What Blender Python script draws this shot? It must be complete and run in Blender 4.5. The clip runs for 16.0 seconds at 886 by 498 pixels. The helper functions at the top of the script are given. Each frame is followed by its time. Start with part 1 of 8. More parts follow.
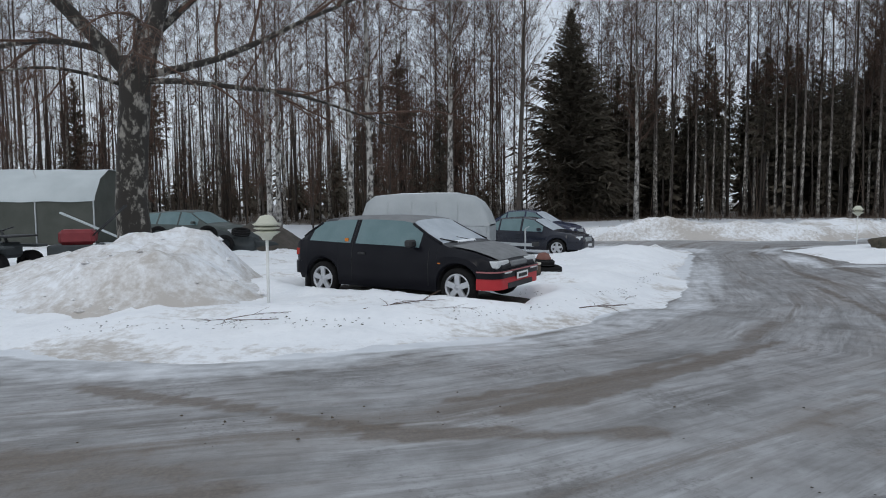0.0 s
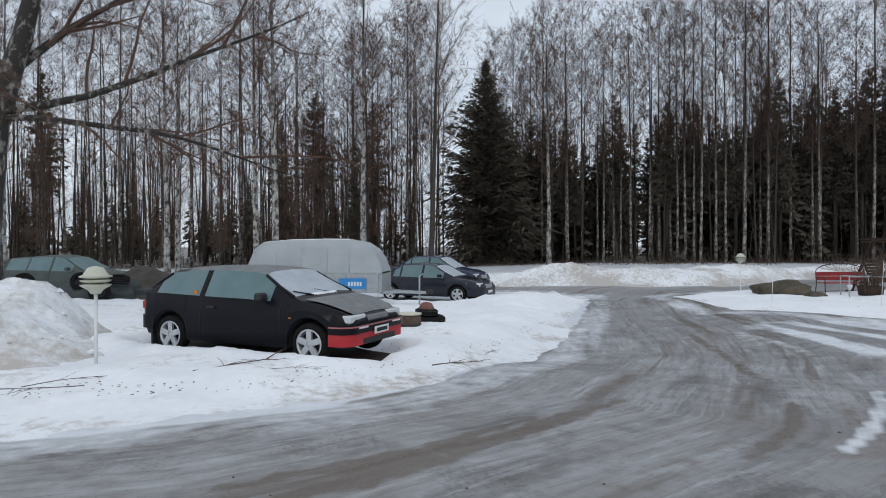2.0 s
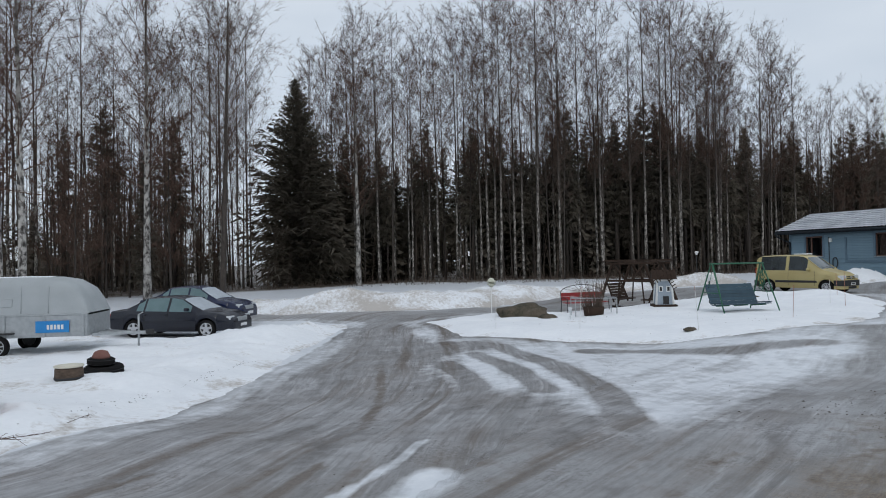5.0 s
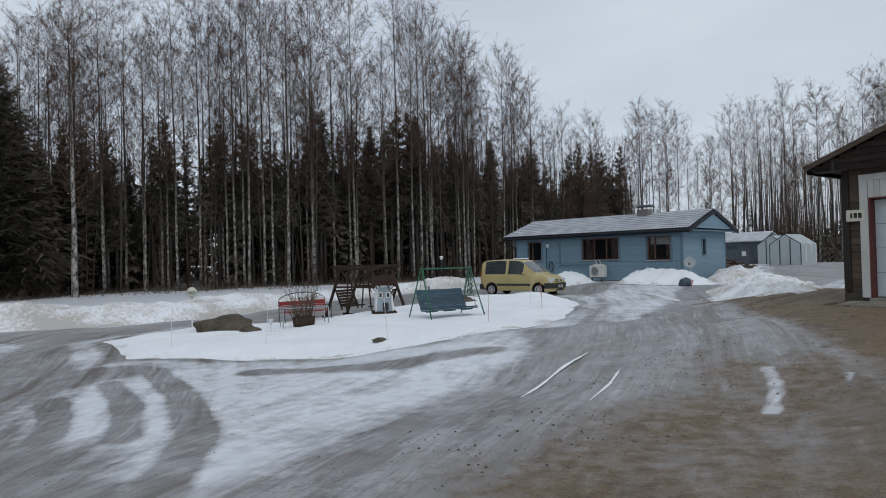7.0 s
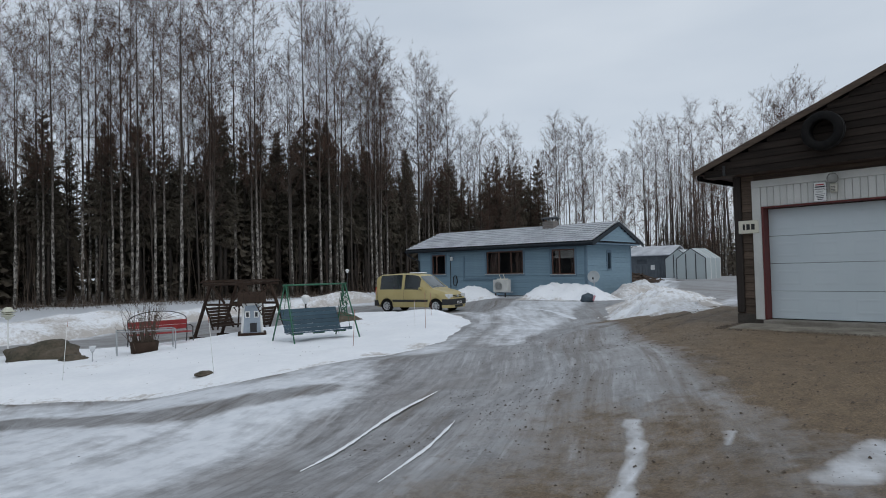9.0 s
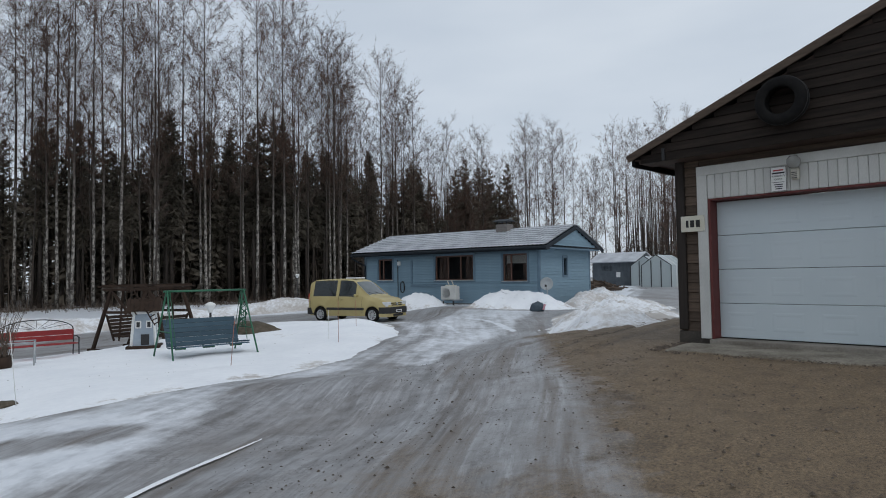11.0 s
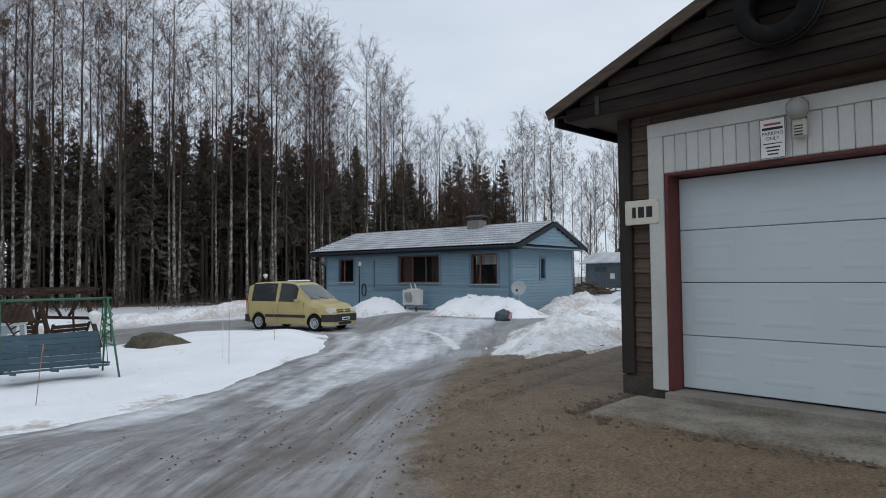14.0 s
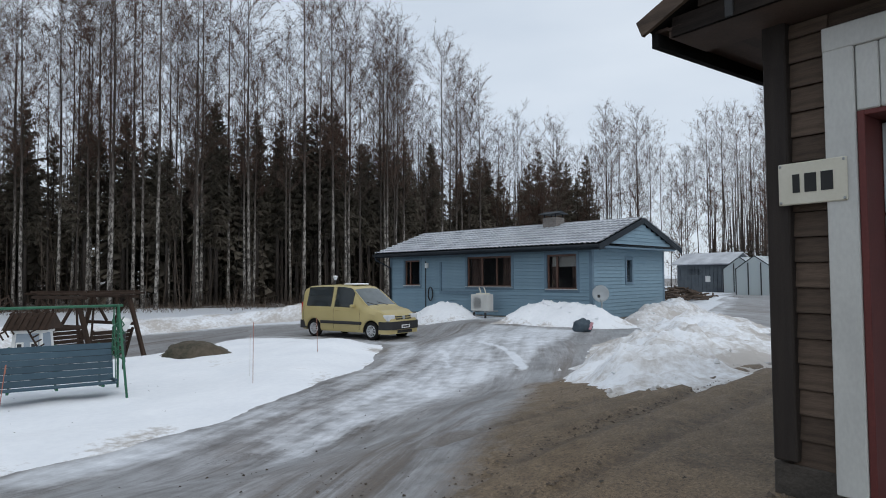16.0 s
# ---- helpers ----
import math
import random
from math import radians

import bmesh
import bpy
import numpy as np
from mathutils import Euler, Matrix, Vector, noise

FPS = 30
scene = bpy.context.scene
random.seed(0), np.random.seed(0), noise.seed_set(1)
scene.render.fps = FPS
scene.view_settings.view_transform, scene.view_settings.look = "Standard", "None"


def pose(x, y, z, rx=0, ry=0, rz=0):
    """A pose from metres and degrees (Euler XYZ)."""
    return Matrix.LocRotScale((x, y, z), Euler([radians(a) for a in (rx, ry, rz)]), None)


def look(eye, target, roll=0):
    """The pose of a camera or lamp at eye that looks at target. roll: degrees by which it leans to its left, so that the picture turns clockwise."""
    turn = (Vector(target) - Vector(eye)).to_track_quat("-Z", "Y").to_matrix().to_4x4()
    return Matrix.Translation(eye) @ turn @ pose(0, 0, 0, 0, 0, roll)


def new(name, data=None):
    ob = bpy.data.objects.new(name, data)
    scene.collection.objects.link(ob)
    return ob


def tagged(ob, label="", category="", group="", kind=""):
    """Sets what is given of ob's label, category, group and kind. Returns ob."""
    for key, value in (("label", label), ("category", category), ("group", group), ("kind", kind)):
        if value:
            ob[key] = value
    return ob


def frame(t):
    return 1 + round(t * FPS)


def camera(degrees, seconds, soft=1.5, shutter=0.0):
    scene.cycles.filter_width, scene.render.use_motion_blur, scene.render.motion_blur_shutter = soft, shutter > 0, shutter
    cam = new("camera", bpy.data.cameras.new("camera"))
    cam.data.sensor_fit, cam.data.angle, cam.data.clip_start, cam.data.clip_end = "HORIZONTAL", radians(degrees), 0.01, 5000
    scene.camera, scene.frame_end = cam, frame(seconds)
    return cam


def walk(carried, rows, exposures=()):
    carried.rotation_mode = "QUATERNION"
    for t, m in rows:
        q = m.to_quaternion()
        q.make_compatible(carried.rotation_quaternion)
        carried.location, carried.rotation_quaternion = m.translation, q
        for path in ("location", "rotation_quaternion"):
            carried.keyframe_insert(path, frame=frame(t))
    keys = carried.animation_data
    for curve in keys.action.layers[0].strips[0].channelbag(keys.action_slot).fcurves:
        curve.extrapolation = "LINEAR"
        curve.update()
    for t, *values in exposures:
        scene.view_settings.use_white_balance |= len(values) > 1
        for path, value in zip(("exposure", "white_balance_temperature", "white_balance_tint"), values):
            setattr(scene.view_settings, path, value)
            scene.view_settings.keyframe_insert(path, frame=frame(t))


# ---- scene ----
cam = camera(69.7, 16.0, soft=1.0)
PATH = [
    (0, (-1.716, -0.035, 1.214), (-1.387, 1.932, 1.069), -0.4),
    (0.5, (-1.468, -0.048, 1.257), (-1.044, 1.905, 1.17), -0.7),
    (1, (-1.239, 0.194, 1.279), (-0.772, 2.138, 1.21), -0.5),
    (1.5, (-0.93, 0.172, 1.294), (-0.411, 2.103, 1.25), -0.4),
    (2, (-0.665, 0.17, 1.319), (-0.109, 2.091, 1.308), -0.1),
    (2.5, (-0.347, 0.082, 1.392), (0.233, 1.996, 1.384), 0.3),
    (3, (-0.05, -0.252, 1.5), (0.547, 1.657, 1.52), 0.6),
    (3.2, (0.08, -0.32, 1.516), (0.684, 1.586, 1.54), 0.8),
    (5.3, (2.716, -0.921, 1.764), (3.837, 0.735, 1.8), -1.3),
    (5.5, (2.915, -0.939, 1.751), (4.113, 0.662, 1.788), -1.3),
    (6, (3.662, -0.919, 1.743), (5.002, 0.565, 1.776), -1.2),
    (6.5, (4.569, -1.0, 1.76), (6.031, 0.364, 1.793), -1.2),
    (7, (5.366, -0.892, 1.723), (6.9, 0.391, 1.759), -1.4),
    (7.5, (6.113, -0.994, 1.746), (7.717, 0.199, 1.8), -1.6),
    (8, (6.804, -0.86, 1.73), (8.437, 0.292, 1.798), -1.4),
    (8.5, (7.593, -0.856, 1.717), (9.254, 0.257, 1.786), -1.3),
    (9, (8.224, -0.74, 1.757), (9.893, 0.36, 1.827), -1.3),
    (9.2, (8.54, -0.581, 1.76), (10.214, 0.512, 1.831), -1.2),
    (11.3, (11.656, -0.763, 1.706), (13.366, 0.271, 1.789), -1.0),
    (11.5, (11.935, -0.739, 1.779), (13.645, 0.296, 1.854), -1.2),
    (12, (12.602, -0.823, 1.81), (14.313, 0.209, 1.887), -1.3),
    (12.5, (13.248, -0.777, 1.817), (14.959, 0.255, 1.894), -1.2),
    (13, (13.888, -0.789, 1.824), (15.601, 0.24, 1.901), -1.1),
    (13.5, (14.505, -0.752, 1.847), (16.213, 0.284, 1.929), -0.9),
    (14, (15.205, -0.624, 1.858), (16.899, 0.436, 1.941), -0.6),
    (14.5, (15.788, -0.534, 1.912), (17.463, 0.556, 1.997), -0.9),
    (15, (16.379, -0.223, 1.923), (18.009, 0.934, 2.006), -0.4),
    (15.5, (17.001, 0.01, 1.944), (18.596, 1.214, 2.028), -0.4),
    (16, (17.55, 0.409, 1.941), (19.094, 1.676, 2.029), -0.4),
]
walk(cam, [(t, look(eye, target, roll)) for t, eye, target, roll in PATH],
     exposures=[(0.0, -0.03), (1.0, 0.04), (3.0, 0.08), (6.0, -0.04), (9.0, -0.09), (11.5, -0.03), (13.5, 0.08), (16.0, 0.13)])

# ---- world, sun, exposure ----
SUN_EL, SUN_AZ = radians(38), radians(200)
world = bpy.data.worlds.new("overcast_sky")
scene.world = world
world.use_nodes = True
wt = world.node_tree
wt.nodes.clear()
w_out = wt.nodes.new("ShaderNodeOutputWorld")
w_bg = wt.nodes.new("ShaderNodeBackground")
w_sky = wt.nodes.new("ShaderNodeTexSky")
w_sky.sky_type = "NISHITA"
w_sky.sun_disc = False
w_sky.sun_elevation, w_sky.sun_rotation = SUN_EL, SUN_AZ
w_gain = wt.nodes.new("ShaderNodeMixRGB")
w_gain.blend_type = "MULTIPLY"
w_gain.inputs[0].default_value = 1.0
w_gain.inputs[2].default_value = (0.1, 0.1, 0.1, 1)
w_co = wt.nodes.new("ShaderNodeTexCoord")
w_map = wt.nodes.new("ShaderNodeMapping")
w_map.inputs["Scale"].default_value = (1.2, 1.2, 4.0)
w_noise = wt.nodes.new("ShaderNodeTexNoise")
w_noise.inputs["Scale"].default_value = 1.6
w_noise.inputs["Detail"].default_value = 4
w_ramp = wt.nodes.new("ShaderNodeValToRGB")
w_ramp.color_ramp.elements[0].position, w_ramp.color_ramp.elements[1].position = 0.3, 0.75
w_ramp.color_ramp.elements[0].color = (0.575, 0.65, 0.745, 1)
w_ramp.color_ramp.elements[1].color = (0.74, 0.805, 0.88, 1)
w_mix = wt.nodes.new("ShaderNodeMixRGB")
w_mix.inputs[0].default_value = 0.9
wt.links.new(w_co.outputs["Generated"], w_map.inputs[0])
wt.links.new(w_map.outputs[0], w_noise.inputs["Vector"])
wt.links.new(w_noise.outputs["Fac"], w_ramp.inputs[0])
wt.links.new(w_sky.outputs[0], w_gain.inputs[1])
wt.links.new(w_gain.outputs[0], w_mix.inputs[1])
wt.links.new(w_ramp.outputs[0], w_mix.inputs[2])
wt.links.new(w_mix.outputs[0], w_bg.inputs[0])
w_bg.inputs[1].default_value = 1.0
wt.links.new(w_bg.outputs[0], w_out.inputs[0])
sun = new("sun", bpy.data.lights.new("sun", "SUN"))
sun.data.energy, sun.data.angle, sun.data.color = 0.5, radians(25), (1.0, 0.97, 0.93)
sun.matrix_world = look((0, 0, 60), (0 - 60 * math.sin(SUN_AZ) * 0.9, 0 - 60 * math.cos(SUN_AZ) * 0.9, 0))


# ---- materials ----
def mat(name, c1, c2=None, scale=6.0, rough=0.7, bump=0.15, metal=0.0, fine=60.0, stretch=(1, 1, 1), rand=0.0, spec=0.4, coords="Object", dist=0.02):
    """A surface with two scales of noise between two colours, and a fine relief."""
    m = bpy.data.materials.new(name)
    m.use_nodes = True
    nt = m.node_tree
    b = nt.nodes["Principled BSDF"]
    c2 = c2 or tuple(v * 0.75 for v in c1)
    co = nt.nodes.new("ShaderNodeTexCoord")
    mp = nt.nodes.new("ShaderNodeMapping")
    mp.inputs["Scale"].default_value = stretch
    nt.links.new(co.outputs[coords], mp.inputs[0])
    big, small = nt.nodes.new("ShaderNodeTexNoise"), nt.nodes.new("ShaderNodeTexNoise")
    for n, s in ((big, scale), (small, fine)):
        n.inputs["Scale"].default_value = s
        n.inputs["Detail"].default_value = 5
        nt.links.new(mp.outputs[0], n.inputs["Vector"])
    mx = nt.nodes.new("ShaderNodeMath")
    mx.operation = "MULTIPLY_ADD"
    mx.inputs[1].default_value = 0.35
    nt.links.new(small.outputs["Fac"], mx.inputs[0])
    sub = nt.nodes.new("ShaderNodeMath")
    sub.operation = "MULTIPLY"
    sub.inputs[1].default_value = 0.65
    nt.links.new(big.outputs["Fac"], sub.inputs[0])
    nt.links.new(sub.outputs[0], mx.inputs[2])
    rp = nt.nodes.new("ShaderNodeValToRGB")
    rp.color_ramp.elements[0].position, rp.color_ramp.elements[1].position = 0.35, 0.65
    rp.color_ramp.elements[0].color, rp.color_ramp.elements[1].color = (*c1, 1), (*c2, 1)
    nt.links.new(mx.outputs[0], rp.inputs[0])
    colour = rp.outputs[0]
    if rand:
        oi = nt.nodes.new("ShaderNodeObjectInfo")
        hs = nt.nodes.new("ShaderNodeHueSaturation")
        mr = nt.nodes.new("ShaderNodeMapRange")
        mr.inputs["To Min"].default_value, mr.inputs["To Max"].default_value = 1 - rand, 1 + rand
        nt.links.new(oi.outputs["Random"], mr.inputs["Value"])
        nt.links.new(mr.outputs[0], hs.inputs["Value"])
        nt.links.new(colour, hs.inputs["Color"])
        colour = hs.outputs[0]
    nt.links.new(colour, b.inputs["Base Color"])
    b.inputs["Roughness"].default_value, b.inputs["Metallic"].default_value = rough, metal
    b.inputs["Specular IOR Level"].default_value = spec
    if bump:
        bp = nt.nodes.new("ShaderNodeBump")
        bp.inputs["Strength"].default_value, bp.inputs["Distance"].default_value = bump, dist
        nt.links.new(mx.outputs[0], bp.inputs["Height"])
        nt.links.new(bp.outputs[0], b.inputs["Normal"])
    return m


def glass(name, tint, rough=0.05, alpha=0.85):
    """Tinted glazing: a dark glossy pane that lets a little light through."""
    m = bpy.data.materials.new(name)
    m.use_nodes = True
    nt = m.node_tree
    b = nt.nodes["Principled BSDF"]
    b.inputs["Base Color"].default_value = (*tint, 1)
    b.inputs["Roughness"].default_value = rough
    b.inputs["Alpha"].default_value = alpha
    b.inputs["Specular IOR Level"].default_value = 0.6
    return m


def ground_material():
    m = bpy.data.materials.new("ice_sand_and_snow")
    m.use_nodes = True
    nt = m.node_tree
    b = nt.nodes["Principled BSDF"]

    def node(kind, **kw):
        n = nt.nodes.new(kind)
        for k, v in kw.items():
            n.inputs[k.replace("_", " ")].default_value = v
        return n

    def attr(name):
        n = nt.nodes.new("ShaderNodeAttribute")
        n.attribute_name = name
        return n.outputs["Fac"]

    def maths(op, a, c, d=None, clamp=False):
        n = nt.nodes.new("ShaderNodeMath")
        n.operation, n.use_clamp = op, clamp
        for i, v in enumerate((a, c, d)):
            if v is None:
                continue
            if isinstance(v, (int, float)):
                n.inputs[i].default_value = v
            else:
                nt.links.new(v, n.inputs[i])
        return n.outputs[0]

    def noise_of(vec, scale, detail=5, rough=0.55):
        n = node("ShaderNodeTexNoise", Scale=scale, Detail=detail, Roughness=rough)
        nt.links.new(vec, n.inputs["Vector"])
        return n.outputs["Fac"]

    def mix(f, a, c):
        n = nt.nodes.new("ShaderNodeMixRGB")
        for i, v in enumerate((f, a, c)):
            if isinstance(v, tuple):
                n.inputs[i].default_value = (*v, 1)
            else:
                nt.links.new(v, n.inputs[i])
        return n.outputs[0]

    def ramp(v, lo, hi):
        n = node("ShaderNodeMapRange", From_Min=lo, From_Max=hi)
        n.clamp = True
        nt.links.new(v, n.inputs["Value"])
        return n.outputs[0]

    pos = nt.nodes.new("ShaderNodeTexCoord").outputs["Object"]
    flow = nt.nodes.new("ShaderNodeCombineXYZ")
    nt.links.new(maths("MULTIPLY", attr("lane"), 1.0), flow.inputs[0])
    nt.links.new(maths("MULTIPLY", attr("along"), 0.09), flow.inputs[1])
    streak = noise_of(flow.outputs[0], 2.6, 6, 0.6)
    flow2 = nt.nodes.new("ShaderNodeCombineXYZ")
    nt.links.new(maths("MULTIPLY", attr("lane"), 1.0), flow2.inputs[0])
    nt.links.new(maths("MULTIPLY", attr("along"), 0.05), flow2.inputs[1])
    flow2.inputs[2].default_value = 7.0
    rut = noise_of(flow2.outputs[0], 2.1, 6, 0.6)
    blotch = noise_of(pos, 0.55, 6, 0.6)
    grit = noise_of(pos, 38.0, 6, 0.75)
    mid = noise_of(pos, 4.0, 5, 0.6)
    # ice, from clear grey to whitish
    ice = mix(ramp(maths("ADD", maths("MULTIPLY", streak, 0.6), maths("MULTIPLY", mid, 0.4)), 0.36, 0.66), (0.135, 0.128, 0.122), (0.46, 0.468, 0.485))
    ice = mix(maths("MULTIPLY", ramp(blotch, 0.46, 0.68), 0.45), ice, (0.46, 0.47, 0.49))
    dirt = mix(ramp(grit, 0.35, 0.7), (0.072, 0.054, 0.04), (0.18, 0.14, 0.106))
    brown = ramp(maths("ADD", maths("MULTIPLY", rut, 0.85), maths("MULTIPLY", grit, 0.15)), 0.54, 0.64)
    ice = mix(maths("MULTIPLY", brown, 0.85), ice, dirt)
    ice = mix(maths("MULTIPLY", ramp(maths("ADD", maths("MULTIPLY", noise_of(pos, 0.9, 5, 0.6), 0.6), maths("MULTIPLY", streak, 0.4)), 0.47, 0.62), 0.42), ice, (0.15, 0.125, 0.104))
    ice = mix(maths("MULTIPLY", ramp(noise_of(flow.outputs[0], 11.0, 7, 0.75), 0.47, 0.62), 0.45), ice, (0.12, 0.112, 0.106))
    ice = mix(maths("MULTIPLY", ramp(noise_of(flow.outputs[0], 6.0, 6, 0.7), 0.55, 0.68), 0.4), ice, (0.58, 0.595, 0.62))
    clods = ramp(maths("ADD", maths("MULTIPLY", noise_of(pos, 21.0, 8, 0.8), 0.6), maths("MULTIPLY", noise_of(pos, 1.3, 4, 0.6), 0.4)), 0.535, 0.60)
    ice = mix(maths("MULTIPLY", clods, 0.4), ice, (0.06, 0.05, 0.042))
    ice = mix(maths("MULTIPLY", ramp(maths("ADD", maths("MULTIPLY", attr("mud"), 1.15), maths("ADD", maths("MULTIPLY_ADD", streak, 2.2, -1.1), maths("MULTIPLY_ADD", mid, 1.6, -0.8))), 0.3, 0.85), 0.75), ice, dirt)
    # thin trodden snow, ragged at its edges
    thin = ramp(maths("ADD", attr("thin"), maths("MULTIPLY_ADD", maths("ADD", maths("MULTIPLY", mid, 0.22), maths("ADD", maths("MULTIPLY", blotch, 0.38), maths("MULTIPLY", streak, 0.4))), 1.5, -0.75)), 0.33, 0.70)
    snow = mix(ramp(mid, 0.3, 0.75), (0.62, 0.65, 0.69), (0.78, 0.80, 0.83))
    sand = mix(ramp(maths("ADD", maths("MULTIPLY", grit, 0.6), maths("MULTIPLY", noise_of(pos, 110.0, 4, 0.7), 0.4)), 0.40, 0.62), (0.064, 0.044, 0.027), (0.29, 0.207, 0.123))
    sand = mix(maths("MULTIPLY", ramp(maths("ADD", attr("mud"), maths("MULTIPLY_ADD", noise_of(pos, 9.0, 6, 0.7), 3.0, -1.5)), 0.45, 1.1), 0.55), sand, (0.06, 0.042, 0.028))
    sand = mix(maths("MULTIPLY", ramp(mid, 0.45, 0.7), 0.5), sand, (0.095, 0.07, 0.05))
    sand = mix(maths("MULTIPLY", clods, 0.4), sand, (0.035, 0.026, 0.02))
    sandy = ramp(maths("ADD", attr("sand"), maths("MULTIPLY_ADD", maths("ADD", maths("MULTIPLY", mid, 0.45), maths("MULTIPLY", blotch, 0.55)), 1.7, -0.85)), 0.3, 0.75)
    road = mix(thin, mix(sandy, ice, sand), snow)
    sand = mix(maths("MULTIPLY", ramp(maths("ADD", maths("MULTIPLY", noise_of(pos, 1.1, 5, 0.6), 0.55), maths("MULTIPLY", noise_of(pos, 8.0, 6, 0.7), 0.45)), 0.56, 0.64), 0.35), sand, (0.38, 0.33, 0.27))
    floor = mix(ramp(noise_of(pos, 2.2, 8, 0.7), 0.42, 0.62), (0.06, 0.045, 0.035), (0.15, 0.115, 0.085))
    floor = mix(ramp(noise_of(pos, 0.35, 6, 0.65), 0.56, 0.66), floor, (0.60, 0.62, 0.65))
    edge = maths("MULTIPLY_ADD", mid, 0.6, -0.3)
    snowy = mix(ramp(maths("ADD", attr("wood"), edge), 0.35, 0.65), snow, floor)
    allc = mix(ramp(maths("ADD", attr("road"), edge), 0.35, 0.6), snowy, road)
    nt.links.new(allc, b.inputs["Base Color"])
    wet = maths("MULTIPLY_ADD", sandy, 0.28, maths("MULTIPLY_ADD", maths("ADD", streak, mid), 0.36, 0.10), clamp=True)
    nt.links.new(wet, b.inputs["Roughness"])
    b.inputs["Specular IOR Level"].default_value = 0.45
    bp = node("ShaderNodeBump", Strength=0.55, Distance=0.03)
    nt.links.new(maths("ADD", maths("ADD", maths("MULTIPLY", streak, 0.9), maths("MULTIPLY", mid, 0.5)), maths("MULTIPLY", maths("MULTIPLY", grit, 0.5), maths("ADD", sandy, 0.15))), bp.inputs["Height"])
    nt.links.new(bp.outputs[0], b.inputs["Normal"])
    return m


def snow_material(name, dirt):
    """White granular snow, with grey-brown grime in clumps as far as dirt says (0 to 1)."""
    m = mat(name, (0.78, 0.80, 0.83), (0.87, 0.885, 0.905), scale=0.9, rough=0.75, bump=0.5, fine=9.0, spec=0.25, dist=0.06)
    nt = m.node_tree
    b = nt.nodes["Principled BSDF"]
    was = b.inputs["Base Color"].links[0].from_socket
    co = nt.nodes.new("ShaderNodeTexCoord")
    facs = []
    for s, d in ((0.45, 6), (7.0, 8)):
        n = nt.nodes.new("ShaderNodeTexNoise")
        n.inputs["Scale"].default_value, n.inputs["Detail"].default_value, n.inputs["Roughness"].default_value = s, d, 0.68
        nt.links.new(co.outputs["Object"], n.inputs["Vector"])
        facs.append(n.outputs["Fac"])
    add = nt.nodes.new("ShaderNodeMath")
    add.operation = "MULTIPLY_ADD"
    add.inputs[1].default_value = 0.55
    nt.links.new(facs[1], add.inputs[0])
    nt.links.new(facs[0], add.inputs[2])
    mr = nt.nodes.new("ShaderNodeMapRange")
    mr.inputs["From Min"].default_value, mr.inputs["From Max"].default_value = 0.98 - 0.28 * dirt, 1.12 - 0.2 * dirt
    grime = nt.nodes.new("ShaderNodeAttribute")
    grime.attribute_name = "grime"
    more = nt.nodes.new("ShaderNodeMath")
    more.operation = "MULTIPLY_ADD"
    more.inputs[1].default_value = 0.26
    nt.links.new(grime.outputs["Fac"], more.inputs[0])
    nt.links.new(add.outputs[0], more.inputs[2])
    nt.links.new(more.outputs[0], mr.inputs["Value"])
    mx = nt.nodes.new("ShaderNodeMixRGB")
    mx.inputs[2].default_value = (0.36, 0.31, 0.26, 1)
    sc = nt.nodes.new("ShaderNodeMath")
    sc.operation = "MULTIPLY"
    sc.inputs[1].default_value = 0.75
    nt.links.new(mr.outputs[0], sc.inputs[0])
    nt.links.new(sc.outputs[0], mx.inputs[0])
    nt.links.new(was, mx.inputs[1])
    nt.links.new(mx.outputs[0], b.inputs["Base Color"])
    return m


